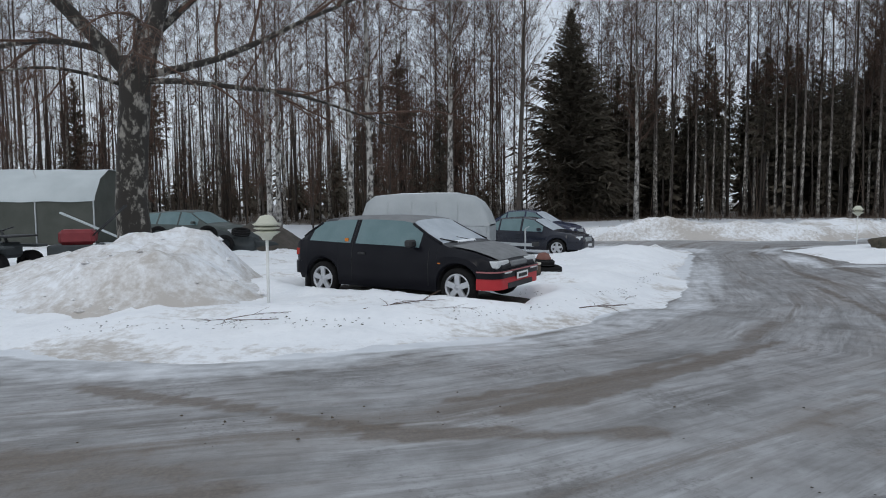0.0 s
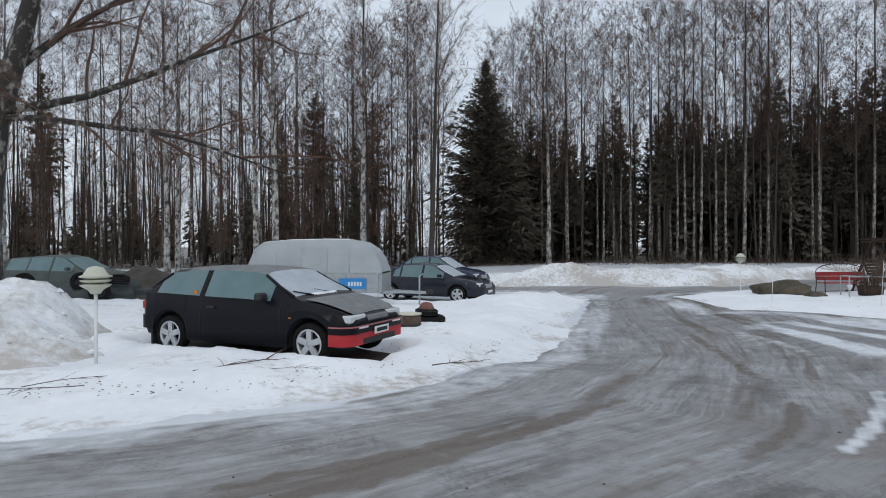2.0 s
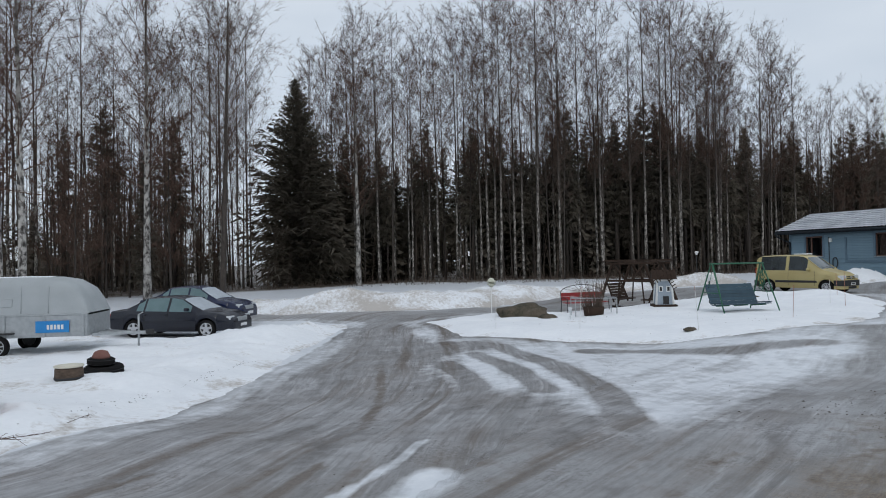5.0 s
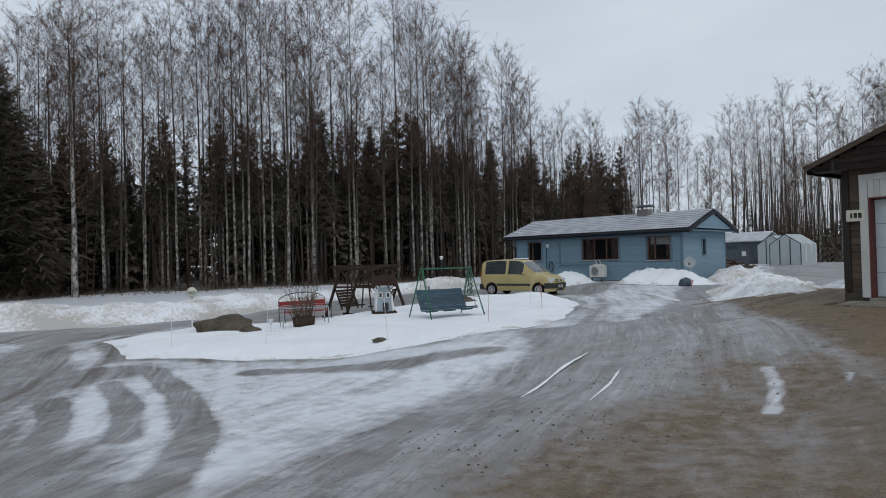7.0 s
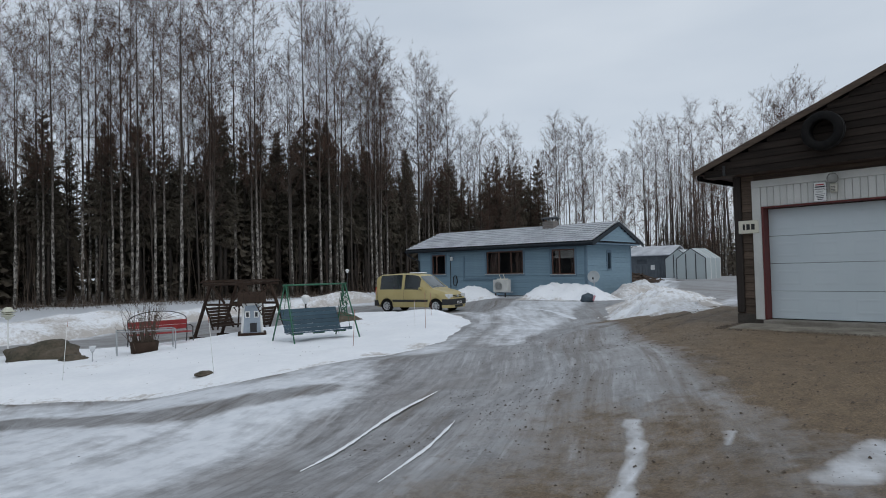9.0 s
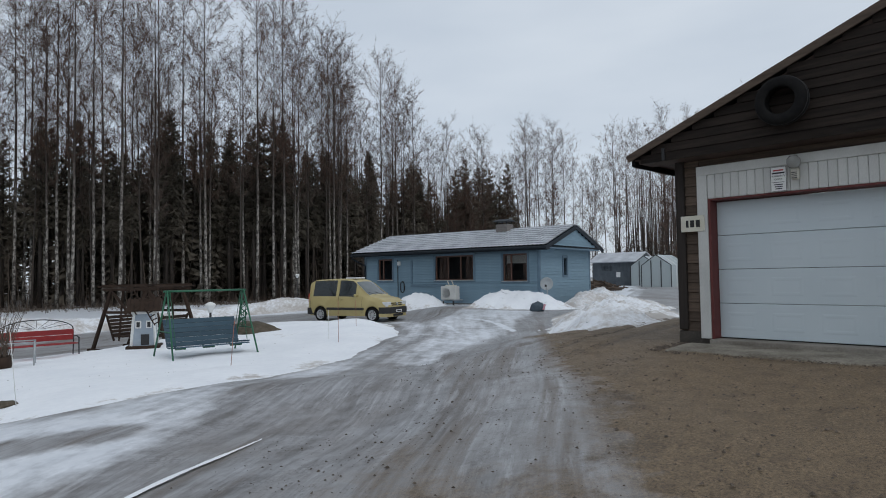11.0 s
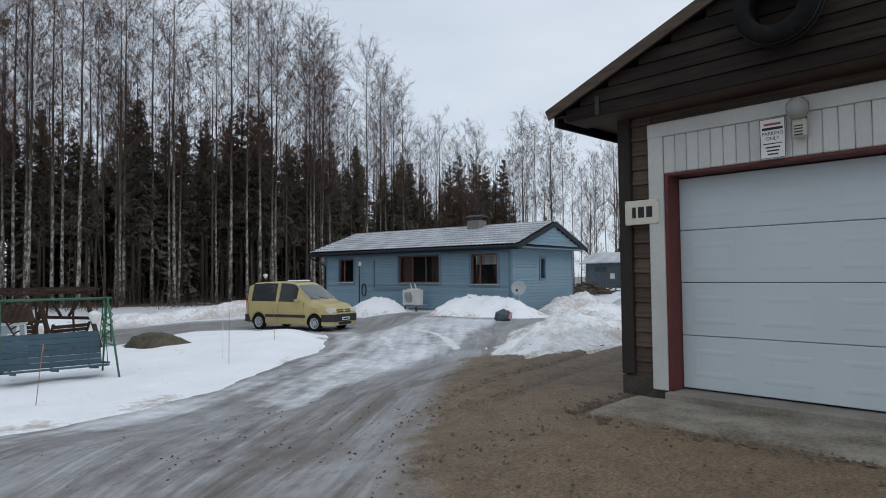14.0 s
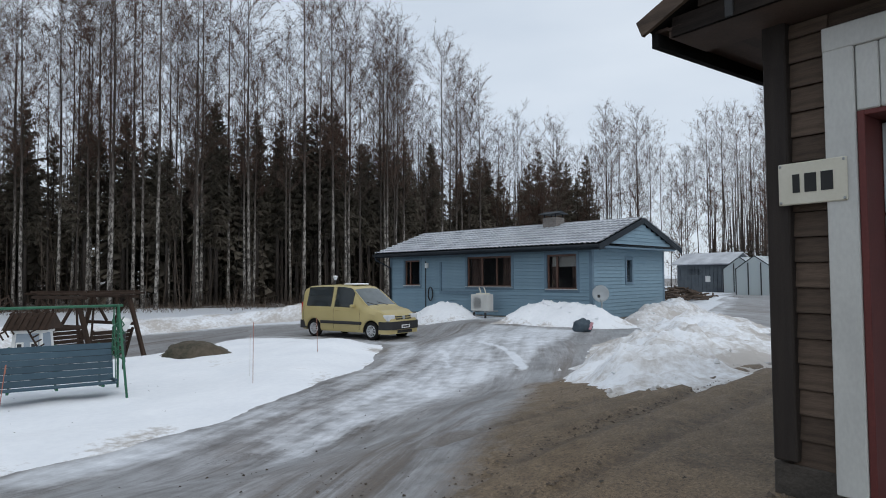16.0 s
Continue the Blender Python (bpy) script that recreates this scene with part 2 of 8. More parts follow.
def bark_material(name, light, dark, lo, hi, brown_from=None):
    """Bark with dark lenticel bands and patches on a paler ground."""
    m = bpy.data.materials.new(name)
    m.use_nodes = True
    nt = m.node_tree
    b = nt.nodes["Principled BSDF"]
    co = nt.nodes.new("ShaderNodeTexCoord")
    mp = nt.nodes.new("ShaderNodeMapping")
    mp.inputs["Scale"].default_value = (2.2, 2.2, 1.4)
    nt.links.new(co.outputs["Object"], mp.inputs[0])
    n = nt.nodes.new("ShaderNodeTexNoise")
    n.inputs["Scale"].default_value, n.inputs["Detail"].default_value, n.inputs["Roughness"].default_value = 2.0, 7, 0.7
    nt.links.new(mp.outputs[0], n.inputs["Vector"])
    rp = nt.nodes.new("ShaderNodeValToRGB")
    rp.color_ramp.elements[0].position, rp.color_ramp.elements[1].position = lo, hi
    rp.color_ramp.elements[0].color, rp.color_ramp.elements[1].color = (*dark, 1), (*light, 1)
    nt.links.new(n.outputs["Fac"], rp.inputs[0])
    colour = rp.outputs[0]
    if brown_from is not None:
        # the young bark of the upper stem and limbs is brown
        sp = nt.nodes.new("ShaderNodeSeparateXYZ")
        nt.links.new(co.outputs["Object"], sp.inputs[0])
        mr = nt.nodes.new("ShaderNodeMapRange")
        mr.inputs["From Min"].default_value, mr.inputs["From Max"].default_value = brown_from, brown_from + 7.0
        nt.links.new(sp.outputs["Z"], mr.inputs["Value"])
        mx = nt.nodes.new("ShaderNodeMixRGB")
        mx.inputs[2].default_value = (0.055, 0.042, 0.035, 1)
        nt.links.new(mr.outputs[0], mx.inputs[0])
        nt.links.new(colour, mx.inputs[1])
        colour = mx.outputs[0]
    nt.links.new(colour, b.inputs["Base Color"])
    bp = nt.nodes.new("ShaderNodeBump")
    bp.inputs["Strength"].default_value, bp.inputs["Distance"].default_value = 0.6, 0.03
    nt.links.new(n.outputs["Fac"], bp.inputs["Height"])
    nt.links.new(bp.outputs[0], b.inputs["Normal"])
    b.inputs["Roughness"].default_value = 0.9
    return m


M_GROUND = ground_material()
M_SNOW = snow_material("clean_snow", 0.12)
M_SNOW_DIRTY = snow_material("grimy_snow", 1.15)
M_SNOW_FIELD = snow_material("trampled_snow", 0.46)
M_SNOW_PILE = snow_material("ploughed_snow", 0.98)
M_BIRCH = bark_material("birch_bark", (0.42, 0.40, 0.37), (0.045, 0.04, 0.036), 0.42, 0.56, 8.0)
M_BIRCH_FOREST = bark_material("weathered_birch_bark", (0.36, 0.335, 0.30), (0.05, 0.042, 0.036), 0.45, 0.57, 5.0)
M_BIRCH_OLD = bark_material("old_birch_bark", (0.27, 0.25, 0.22), (0.03, 0.026, 0.022), 0.52, 0.62)
M_GREYBARK = bark_material("grey_bark", (0.078, 0.063, 0.053), (0.036, 0.029, 0.024), 0.35, 0.7)
M_TWIG = mat("twigs", (0.075, 0.044, 0.032), (0.12, 0.073, 0.054), rough=0.9, bump=0)
M_TWIG_GREY = mat("grey_twigs", (0.075, 0.051, 0.04), (0.12, 0.086, 0.068), rough=0.9, bump=0)
M_NEEDLE = mat("spruce_needles", (0.088, 0.075, 0.057), (0.150, 0.128, 0.098), scale=3, rough=0.85, bump=0, rand=0.25)
M_BRUSH = mat("dry_brush", (0.075, 0.055, 0.042), (0.13, 0.098, 0.075), rough=0.95, bump=0)
M_BLACK_MATT = mat("matt_black_paint", (0.006, 0.006, 0.009), (0.010, 0.010, 0.013), scale=2.0, rough=0.28, bump=0.02, spec=0.16)
M_FROST_ROOF = mat("frosted_black_paint", (0.145, 0.15, 0.155), (0.22, 0.225, 0.23), scale=5, rough=0.75, bump=0.05)
M_NAVY = mat("navy_paint", (0.006, 0.008, 0.016), (0.01, 0.012, 0.022), scale=2, rough=0.22, bump=0, spec=0.5)
M_BLUE = mat("blue_paint", (0.008, 0.014, 0.045), (0.012, 0.018, 0.055), scale=2, rough=0.25, bump=0, spec=0.5)
M_GREENGREY = mat("faded_green_paint", (0.05, 0.065, 0.06), (0.075, 0.09, 0.085), scale=3, rough=0.45, bump=0.02)
M_MIST_SCREEN = mat("misted_windscreen", (0.085, 0.10, 0.105), (0.13, 0.15, 0.155), scale=3, rough=0.18, bump=0, spec=0.5)
M_YELLOW = mat("pale_yellow_paint", (0.40, 0.325, 0.14), (0.45, 0.37, 0.17), scale=1.5, rough=0.35, bump=0, spec=0.5)
M_RED = mat("red_bumper_paint", (0.40, 0.018, 0.024), (0.47, 0.03, 0.035), scale=3, rough=0.5, bump=0.02)
M_FADED_RED = mat("bleached_red_paint", (0.30, 0.10, 0.105), (0.38, 0.16, 0.16), scale=4, rough=0.6, bump=0.02)
M_GLASS = glass("car_glass", (0.014, 0.02, 0.022), 0.04, 0.9)
M_FROST_GLASS = mat("frosted_car_glass", (0.10, 0.165, 0.175), (0.14, 0.21, 0.22), scale=3, rough=0.35, bump=0.02)
M_FROST_SCREEN = mat("frosted_windscreen", (0.33, 0.37, 0.41), (0.48, 0.52, 0.56), scale=3, rough=0.55, bump=0.03)
M_RUBBER = mat("tyre_rubber", (0.010, 0.010, 0.011), (0.019, 0.018, 0.017), scale=14, rough=0.9, bump=0.1, spec=0.08)
M_ALLOY = mat("alloy_wheel", (0.52, 0.53, 0.55), (0.62, 0.63, 0.65), scale=12, rough=0.35, bump=0.02, metal=0.55)
M_DARK = mat("dark_plastic", (0.02, 0.02, 0.021), (0.03, 0.03, 0.031), scale=10, rough=0.6, bump=0.03)
M_LAMP = mat("headlight_glass", (0.55, 0.57, 0.58), (0.66, 0.67, 0.68), scale=14, rough=0.15, bump=0, spec=0.6)
M_TAIL = mat("tail_light_red", (0.30, 0.02, 0.015), (0.4, 0.035, 0.02), scale=9, rough=0.2, bump=0)
M_AMBER = mat("amber_lens", (0.55, 0.16, 0.02), (0.62, 0.2, 0.03), rough=0.25, bump=0)
M_PLATE = mat("white_plate", (0.66, 0.67, 0.67), (0.72, 0.72, 0.72), rough=0.4, bump=0)
M_INK = mat("black_ink", (0.015, 0.015, 0.015), (0.02, 0.02, 0.02), rough=0.6, bump=0)
M_HOOD_GREY = mat("grey_moulded_hood", (0.34, 0.365, 0.375), (0.42, 0.445, 0.455), scale=1.5, rough=0.6, bump=0.08)
M_GALV = mat("galvanised_steel", (0.33, 0.35, 0.36), (0.44, 0.46, 0.47), scale=9, rough=0.45, metal=0.5, bump=0.04)
M_BLUE_SIGN = mat("blue_panel", (0.02, 0.20, 0.50), (0.03, 0.25, 0.58), rough=0.4, bump=0)
M_SIDING = mat("blue_board", (0.165, 0.255, 0.315), (0.205, 0.30, 0.365), scale=2.5, rough=0.75, bump=0.12, stretch=(1, 1, 6), rand=0.05)
M_BLUE_TRIM = mat("blue_trim", (0.11, 0.17, 0.225), (0.135, 0.205, 0.26), scale=4, rough=0.7, bump=0.08)
M_FASCIA = mat("dark_fascia", (0.012, 0.018, 0.024), (0.022, 0.028, 0.035), scale=6, rough=0.6, bump=0.03, spec=0.2)
M_FELT = mat("black_roof_felt", (0.010, 0.010, 0.010), (0.018, 0.017, 0.016), scale=5, rough=0.95, bump=0.2, fine=80, spec=0.06)
M_ROOF = mat("frosted_metal_tile", (0.33, 0.345, 0.375), (0.56, 0.58, 0.61), scale=1.4, rough=0.55, bump=0.1, fine=18)
M_WINFRAME = mat("brown_window_frame", (0.10, 0.05, 0.036), (0.13, 0.07, 0.05), scale=8, rough=0.55, bump=0.05)
M_PANE = glass("window_pane", (0.012, 0.014, 0.016), 0.03, 0.22)
M_CURTAIN = mat("brown_curtain", (0.10, 0.062, 0.05), (0.17, 0.115, 0.095), scale=7, rough=0.9, bump=0.1, stretch=(1, 4, 0.4))
M_ROOM = mat("dim_room_wall", (0.11, 0.10, 0.09), (0.15, 0.135, 0.12), rough=0.9)
M_WHITE = mat("white_enamel", (0.68, 0.68, 0.66), (0.76, 0.76, 0.74), scale=4, rough=0.45, bump=0.03)
M_OFFWHITE = mat("aged_white_board", (0.47, 0.47, 0.45), (0.58, 0.58, 0.55), scale=3, rough=0.7, bump=0.15, stretch=(1, 1, 0.5), rand=0.05)
M_DOOR = mat("white_garage_door", (0.52, 0.585, 0.615), (0.575, 0.635, 0.66), scale=1.2, rough=0.5, bump=0.05, fine=120)
M_DARKRED = mat("dark_red_jamb", (0.10, 0.022, 0.02), (0.135, 0.032, 0.028), scale=5, rough=0.6, bump=0.08)
M_OLDBOARD = mat("weathered_brown_board", (0.125, 0.088, 0.064), (0.05, 0.035, 0.026), scale=2.2, rough=0.85, bump=0.4, fine=26, stretch=(6, 0.7, 9), rand=0.22)
M_GABLE = mat("dark_stained_board", (0.034, 0.025, 0.02), (0.012, 0.009, 0.0075), scale=2.2, rough=0.85, bump=0.4, fine=26, stretch=(6, 0.7, 9), rand=0.3, spec=0.2)
M_DARKPOST = mat("dark_tarred_wood", (0.035, 0.027, 0.022), (0.02, 0.015, 0.013), scale=3, rough=0.8, bump=0.3, stretch=(6, 6, 0.6))
M_SOFFIT = mat("dark_soffit_board", (0.075, 0.048, 0.036), (0.045, 0.029, 0.022), scale=3, rough=0.8, bump=0.2, rand=0.15)
M_CONCRETE = mat("worn_concrete", (0.17, 0.15, 0.125), (0.30, 0.275, 0.24), scale=2.0, rough=0.9, bump=0.3, fine=45)
M_APRON = mat("stained_concrete", (0.10, 0.082, 0.062), (0.31, 0.285, 0.235), scale=2.2, rough=0.92, bump=0.4, fine=30)
M_GRIT = mat("brown_grit", (0.045, 0.034, 0.026), (0.15, 0.12, 0.095), scale=9, rough=0.95, bump=0)
M_CREAM = mat("cream_plate", (0.60, 0.57, 0.47), (0.66, 0.63, 0.53), scale=6, rough=0.5, bump=0.02)
M_SIGNRED = mat("sign_red", (0.35, 0.05, 0.05), (0.4, 0.06, 0.06), rough=0.5, bump=0)
M_PVC = mat("cream_plastic", (0.45, 0.43, 0.37), (0.52, 0.50, 0.43), rough=0.5, bump=0.03)
M_BENCHRED = mat("red_bench_board", (0.22, 0.02, 0.02), (0.30, 0.03, 0.03), scale=6, rough=0.6, bump=0.15, rand=0.1)
M_IRON = mat("dark_iron", (0.03, 0.032, 0.034), (0.05, 0.052, 0.054), scale=12, rough=0.55, metal=0.4, bump=0.1)
M_GREENSTEEL = mat("green_tube", (0.022, 0.11, 0.06), (0.035, 0.14, 0.08), scale=9, rough=0.5, bump=0.05)
M_TEAL = mat("teal_slat", (0.036, 0.072, 0.10), (0.052, 0.094, 0.125), scale=4, rough=0.7, bump=0.15, rand=0.12)
M_DARKWOOD = mat("dark_brown_wood", (0.028, 0.018, 0.013), (0.05, 0.032, 0.023), scale=5, rough=0.85, spec=0.2, bump=0.25, rand=0.15)
M_ROCK = mat("mossy_stone", (0.035, 0.035, 0.022), (0.125, 0.10, 0.075), scale=2.0, rough=0.95, bump=0.8, fine=14, dist=0.05)
# thawed soil, coloured extra dark to carry the shade under the hatchback
M_SHADED_SOIL = mat("shaded_soil", (0.016, 0.012, 0.009), (0.04, 0.031, 0.024), scale=4, rough=0.85, bump=0.6, fine=30, dist=0.04)
M_TARP = mat("dark_tarpaulin", (0.028, 0.034, 0.036), (0.05, 0.058, 0.06), scale=3, rough=0.6, bump=0.3)
M_SOIL = mat("gravel_heap", (0.045, 0.04, 0.034), (0.095, 0.082, 0.07), scale=3, rough=0.95, bump=0.8, fine=30, dist=0.05)
M_CANVAS = mat("grey_canvas", (0.42, 0.46, 0.47), (0.52, 0.56, 0.57), scale=1.2, rough=0.7, bump=0.1)
M_CANVAS_DARK = mat("green_grey_canvas", (0.055, 0.06, 0.05), (0.085, 0.09, 0.078), scale=1.5, rough=0.8, bump=0.15)
M_GREENHOUSE = glass("greenhouse_sheet", (0.50, 0.56, 0.57), 0.35, 0.75)
M_SHED = mat("grey_blue_board", (0.075, 0.09, 0.105), (0.11, 0.125, 0.14), scale=3, rough=0.8, bump=0.15, rand=0.06)
M_BRICK = mat("chimney_stone", (0.16, 0.14, 0.13), (0.26, 0.24, 0.22), scale=9, rough=0.9, bump=0.4)
M_ORANGE = mat("orange_stake", (0.34, 0.11, 0.07), (0.4, 0.2, 0.14), rough=0.6, bump=0)
M_TERRACOTTA = mat("dull_terracotta", (0.17, 0.075, 0.06), (0.22, 0.11, 0.09), rough=0.85, bump=0.2)
M_PATINA = mat("pale_lamp_cap", (0.50, 0.50, 0.40), (0.58, 0.58, 0.48), rough=0.5, bump=0.05)


# ---- building helpers ----
def thing(name, m, label, category, group="", kind=""):
    ob = new(name)
    ob.matrix_world = m
    return tagged(ob, label, category, group, kind)


def mesh_of(bm, name, smooth=False):
    me = bpy.data.meshes.new(name)
    bm.normal_update()
    bm.to_mesh(me)
    bm.free()
    if smooth:
        me.shade_smooth()
    return me


def part(name, bm, material, parent=None, label="", smooth=False):
    me = bm if isinstance(bm, bpy.types.Mesh) else mesh_of(bm, name, smooth)
    if material and not me.materials:
        me.materials.append(material)
    ob = new(name, me)
    if parent:
        ob.parent = parent
    return tagged(ob, label)


def raw(name, verts, faces, smooth=False):
    me = bpy.data.meshes.new(name)
    me.from_pydata([tuple(v) for v in verts], [], faces)
    me.update()
    if smooth:
        me.shade_smooth()
    return me


def box(x0, y0, z0, x1, y1, z1, bevel=0.0, bm=None):
    bm = bm or bmesh.new()
    made = bmesh.ops.create_cube(bm, size=1.0)["verts"]
    for v in made:
        v.co = Vector((x0 + (v.co.x + 0.5) * (x1 - x0), y0 + (v.co.y + 0.5) * (y1 - y0), z0 + (v.co.z + 0.5) * (z1 - z0)))
    if bevel:
        edges = list({e for v in made for e in v.link_edges})
        bmesh.ops.bevel(bm, geom=edges, offset=bevel, segments=1, affect="EDGES", profile=0.5)
    return bm


def bar(a, b, w, h=None, bm=None, bevel=0.0, up=(0, 0, 1)):
    """A beam of section w by h from a to b."""
    bm = bm or bmesh.new()
    a, b, h = Vector(a), Vector(b), h or w
    d = (b - a).normalized()
    s = d.cross(Vector(up))
    s = s.normalized() if s.length > 1e-4 else Vector((1, 0, 0))
    u = s.cross(d)
    vs = [bm.verts.new(p + s * (sx * w / 2) + u * (sy * h / 2)) for p in (a, b) for sx, sy in ((-1, -1), (1, -1), (1, 1), (-1, 1))]
    fs = [bm.faces.new([vs[i] for i in q]) for q in ((3, 2, 1, 0), (4, 5, 6, 7), (0, 1, 5, 4), (1, 2, 6, 5), (2, 3, 7, 6), (3, 0, 4, 7))]
    if bevel:
        bmesh.ops.bevel(bm, geom=list({e for f in fs for e in f.edges}), offset=bevel, segments=1, affect="EDGES", profile=0.5)
    return bm


def tube_data(pts, radii, sides=6, verts=None, faces=None, cap=True):
    """A tapered tube along pts, as lists of verts and faces."""
    verts, faces = (verts, faces) if verts is not None else ([], [])
    pts = [Vector(p) for p in pts]
    base = len(verts)
    for i, p in enumerate(pts):
        d = (pts[min(i + 1, len(pts) - 1)] - pts[max(i - 1, 0)]).normalized()
        s = d.cross(Vector((0.31, 0.12, 0.94)))
        s = s.normalized() if s.length > 1e-3 else Vector((1, 0, 0))
        u = d.cross(s)
        for k in range(sides):
            a = 2 * math.pi * k / sides
            verts.append(p + (s * math.cos(a) + u * math.sin(a)) * radii[i])
    for i in range(len(pts) - 1):
        for k in range(sides):
            q = (k + 1) % sides
            faces.append((base + i * sides + k, base + i * sides + q, base + (i + 1) * sides + q, base + (i + 1) * sides + k))
    if cap:
        faces.append(tuple(base + k for k in reversed(range(sides))))
        faces.append(tuple(base + (len(pts) - 1) * sides + k for k in range(sides)))
    return verts, faces


def tube(name, pts, r, material, parent, label="", sides=8):
    radii = r if isinstance(r, (list, tuple)) else [r] * len(pts)
    return part(name, raw(name, *tube_data(pts, radii, sides), smooth=True), material, parent, label)


def lathe(profile, sides=20, axis="z", verts=None):
    """A turned shape from (radius, height) pairs."""
    vs, fs = [], []
    for r, h in profile:
        for k in range(sides):
            a = 2 * math.pi * k / sides
            c, s = r * math.cos(a), r * math.sin(a)
            vs.append((c, s, h) if axis == "z" else (c, h, s))
    n = len(profile)
    for i in range(n - 1):
        for k in range(sides):
            q = (k + 1) % sides
            f = (i * sides + k, i * sides + q, (i + 1) * sides + q, (i + 1) * sides + k)
            fs.append(f if axis == "z" else f[::-1])
    fs.append(tuple(range(sides))[::-1] if axis == "z" else tuple(range(sides)))
    fs.append(tuple((n - 1) * sides + k for k in range(sides)) if axis == "z" else tuple((n - 1) * sides + k for k in range(sides))[::-1])
    return vs, fs


def turned(name, profile, material, parent, label="", sides=20, at=(0, 0, 0), axis="z"):
    vs, fs = lathe(profile, sides, axis)
    return part(name, raw(name, [Vector(v) + Vector(at) for v in vs], fs, True), material, parent, label)


# ---- lie of the land ----
SPOTS = [(-2, -2, -0.15), (-0.2, 4.4, -0.22), (1.2, 7.2, -0.35), (-2, 9, -0.3), (5.6, 10.2, -0.58), (8.7, 16.3, -0.75), (6.5, 22.8, -0.84), (3, 18.5, -0.6), (16.2, 19, -0.55), (13.7, 11.9, -0.45),
         (12.3, 5.6, -0.28), (12.4, 2, -0.05), (5, 2, -0.25), (8, -1, 0.15), (13, -2, 0.35), (18, 0.8, 0.45), (21, 0.6, 0.58), (20.7, 1.35, 0.625), (20.3, -0.2, 0.61), (19.9, -1.7, 0.62), (21.9, 1.6, 0.61), (21.3, 1.4, 0.63), (20.3, 2.4, 0.42), (19.7, 3.9, 0.2), (16.5, 4.9, -0.1),
         (21, 11.5, -0.31), (22.3, 13.0, -0.33), (21.5, 7.5, -0.12), (32.4, 16.5, -0.12), (26, 9, -0.05), (34.3, 9, 0.25), (38.5, 14, 0.33), (26, 1, 0.6), (60, 11, 0.8), (25, 30, -0.55), (-12, 20, -0.4), (10, 50, -0.8), (60, 60, -0.4), (21.2, 19.7, -0.72), (24.4, 22.3, -0.85), (22.8, 16.8, -0.42)]


def land(x, y):
    """The ground's height: a smooth blend of the spot heights."""
    x, y = np.asarray(x, float), np.asarray(y, float)
    top, low = 0.0, 0.0
    for a, b, c in SPOTS:
        w = 1.0 / ((x - a) ** 2 + (y - b) ** 2 + 1.5) ** 2
        top, low = top + w * c, low + w
    return top / low


def gz(x, y):
    return float(land(x, y))


def wobble(x, y, size, seed=0.0):
    """Smooth pseudo-noise about -1 to 1 with the given wavelength."""
    a, b = x / size * 2.1 + seed, y / size * 2.1 - seed * 1.7
    return (np.sin(a + 1.3 * np.sin(b * 0.7 + seed)) * np.cos(b * 1.1 - 0.8 * np.sin(a * 0.6)) + 0.5 * np.sin(2.3 * a + 1.7 * b) * np.cos(1.9 * b - 1.1 * a + seed)) / 1.3


def outline_distance(x, y, poly):
    """Signed distance to a closed outline, positive inside."""
    best, inside = np.full(x.shape, 1e9), np.zeros(x.shape, bool)
    for (ax, ay), (bx, by) in zip(poly, poly[1:] + poly[:1]):
        dx, dy = bx - ax, by - ay
        t = np.clip(((x - ax) * dx + (y - ay) * dy) / (dx * dx + dy * dy), 0, 1)
        best = np.minimum(best, np.hypot(x - ax - t * dx, y - ay - t * dy))
        if ay != by:
            cross = ((ay > y) != (by > y)) & (x < dx * (y - ay) / (by - ay) + ax)
            inside ^= cross
    return np.where(inside, best, -best)


def lane_of(x, y, lines):
    """Signed distance across and length along the nearest of several centre lines."""
    best, lane, along = np.full(x.shape, 1e9), np.zeros(x.shape), np.zeros(x.shape)
    for n, line in enumerate(lines):
        run = 40.0 * n
        for (ax, ay), (bx, by) in zip(line, line[1:]):
            dx, dy = bx - ax, by - ay
            ln = math.hypot(dx, dy)
            t = np.clip(((x - ax) * dx + (y - ay) * dy) / ln**2, 0, 1)
            d = np.hypot(x - ax - t * dx, y - ay - t * dy)
            side = np.sign(dx * (y - ay) - dy * (x - ax))
            near = d < best
            best, lane, along = np.where(near, d, best), np.where(near, d * side + 11.0 * n, lane), np.where(near, run + t * ln, along)
            run += ln
    return lane, along


def smooth01(v):
    v = np.clip(v, 0, 1)
    return v * v * (3 - 2 * v)


def sheet(name, xs, ys, height, keep=None):
    """A grid of quads over xs and ys at height(x, y)."""
    gx, gy = np.meshgrid(xs, ys)
    z = height(gx, gy)
    nx, ny = len(xs), len(ys)
    ok = np.ones(gx.shape, bool) if keep is None else keep(gx, gy)
    vs = np.stack([gx, gy, z], -1).reshape(-1, 3)
    i = np.arange(nx * ny).reshape(ny, nx)
    quads = np.stack([i[:-1, :-1], i[:-1, 1:], i[1:, 1:], i[1:, :-1]], -1).reshape(-1, 4)
    okf = ok.reshape(-1)
    quads = quads[okf[quads].any(1)]
    used = np.unique(quads)
    back = np.full(nx * ny, -1)
    back[used] = np.arange(len(used))
    me = bpy.data.meshes.new(name)
    me.from_pydata(vs[used].tolist(), [], back[quads].tolist())
    me.shade_smooth()
    return me, vs[used]


def steps(lo, hi, d):
    return list(np.arange(lo, hi, d))


def graded(lo, hi, fine, far):
    out, v, d = [], lo, fine
    while v > -far:
        d *= 1.28
        v -= d
        out.append(v)
    left = out[::-1]
    out, v, d = [], hi, fine
    while v < far:
        d *= 1.28
        v += d
        out.append(v)
    return np.array(left + steps(lo, hi + fine / 2, fine) + out)


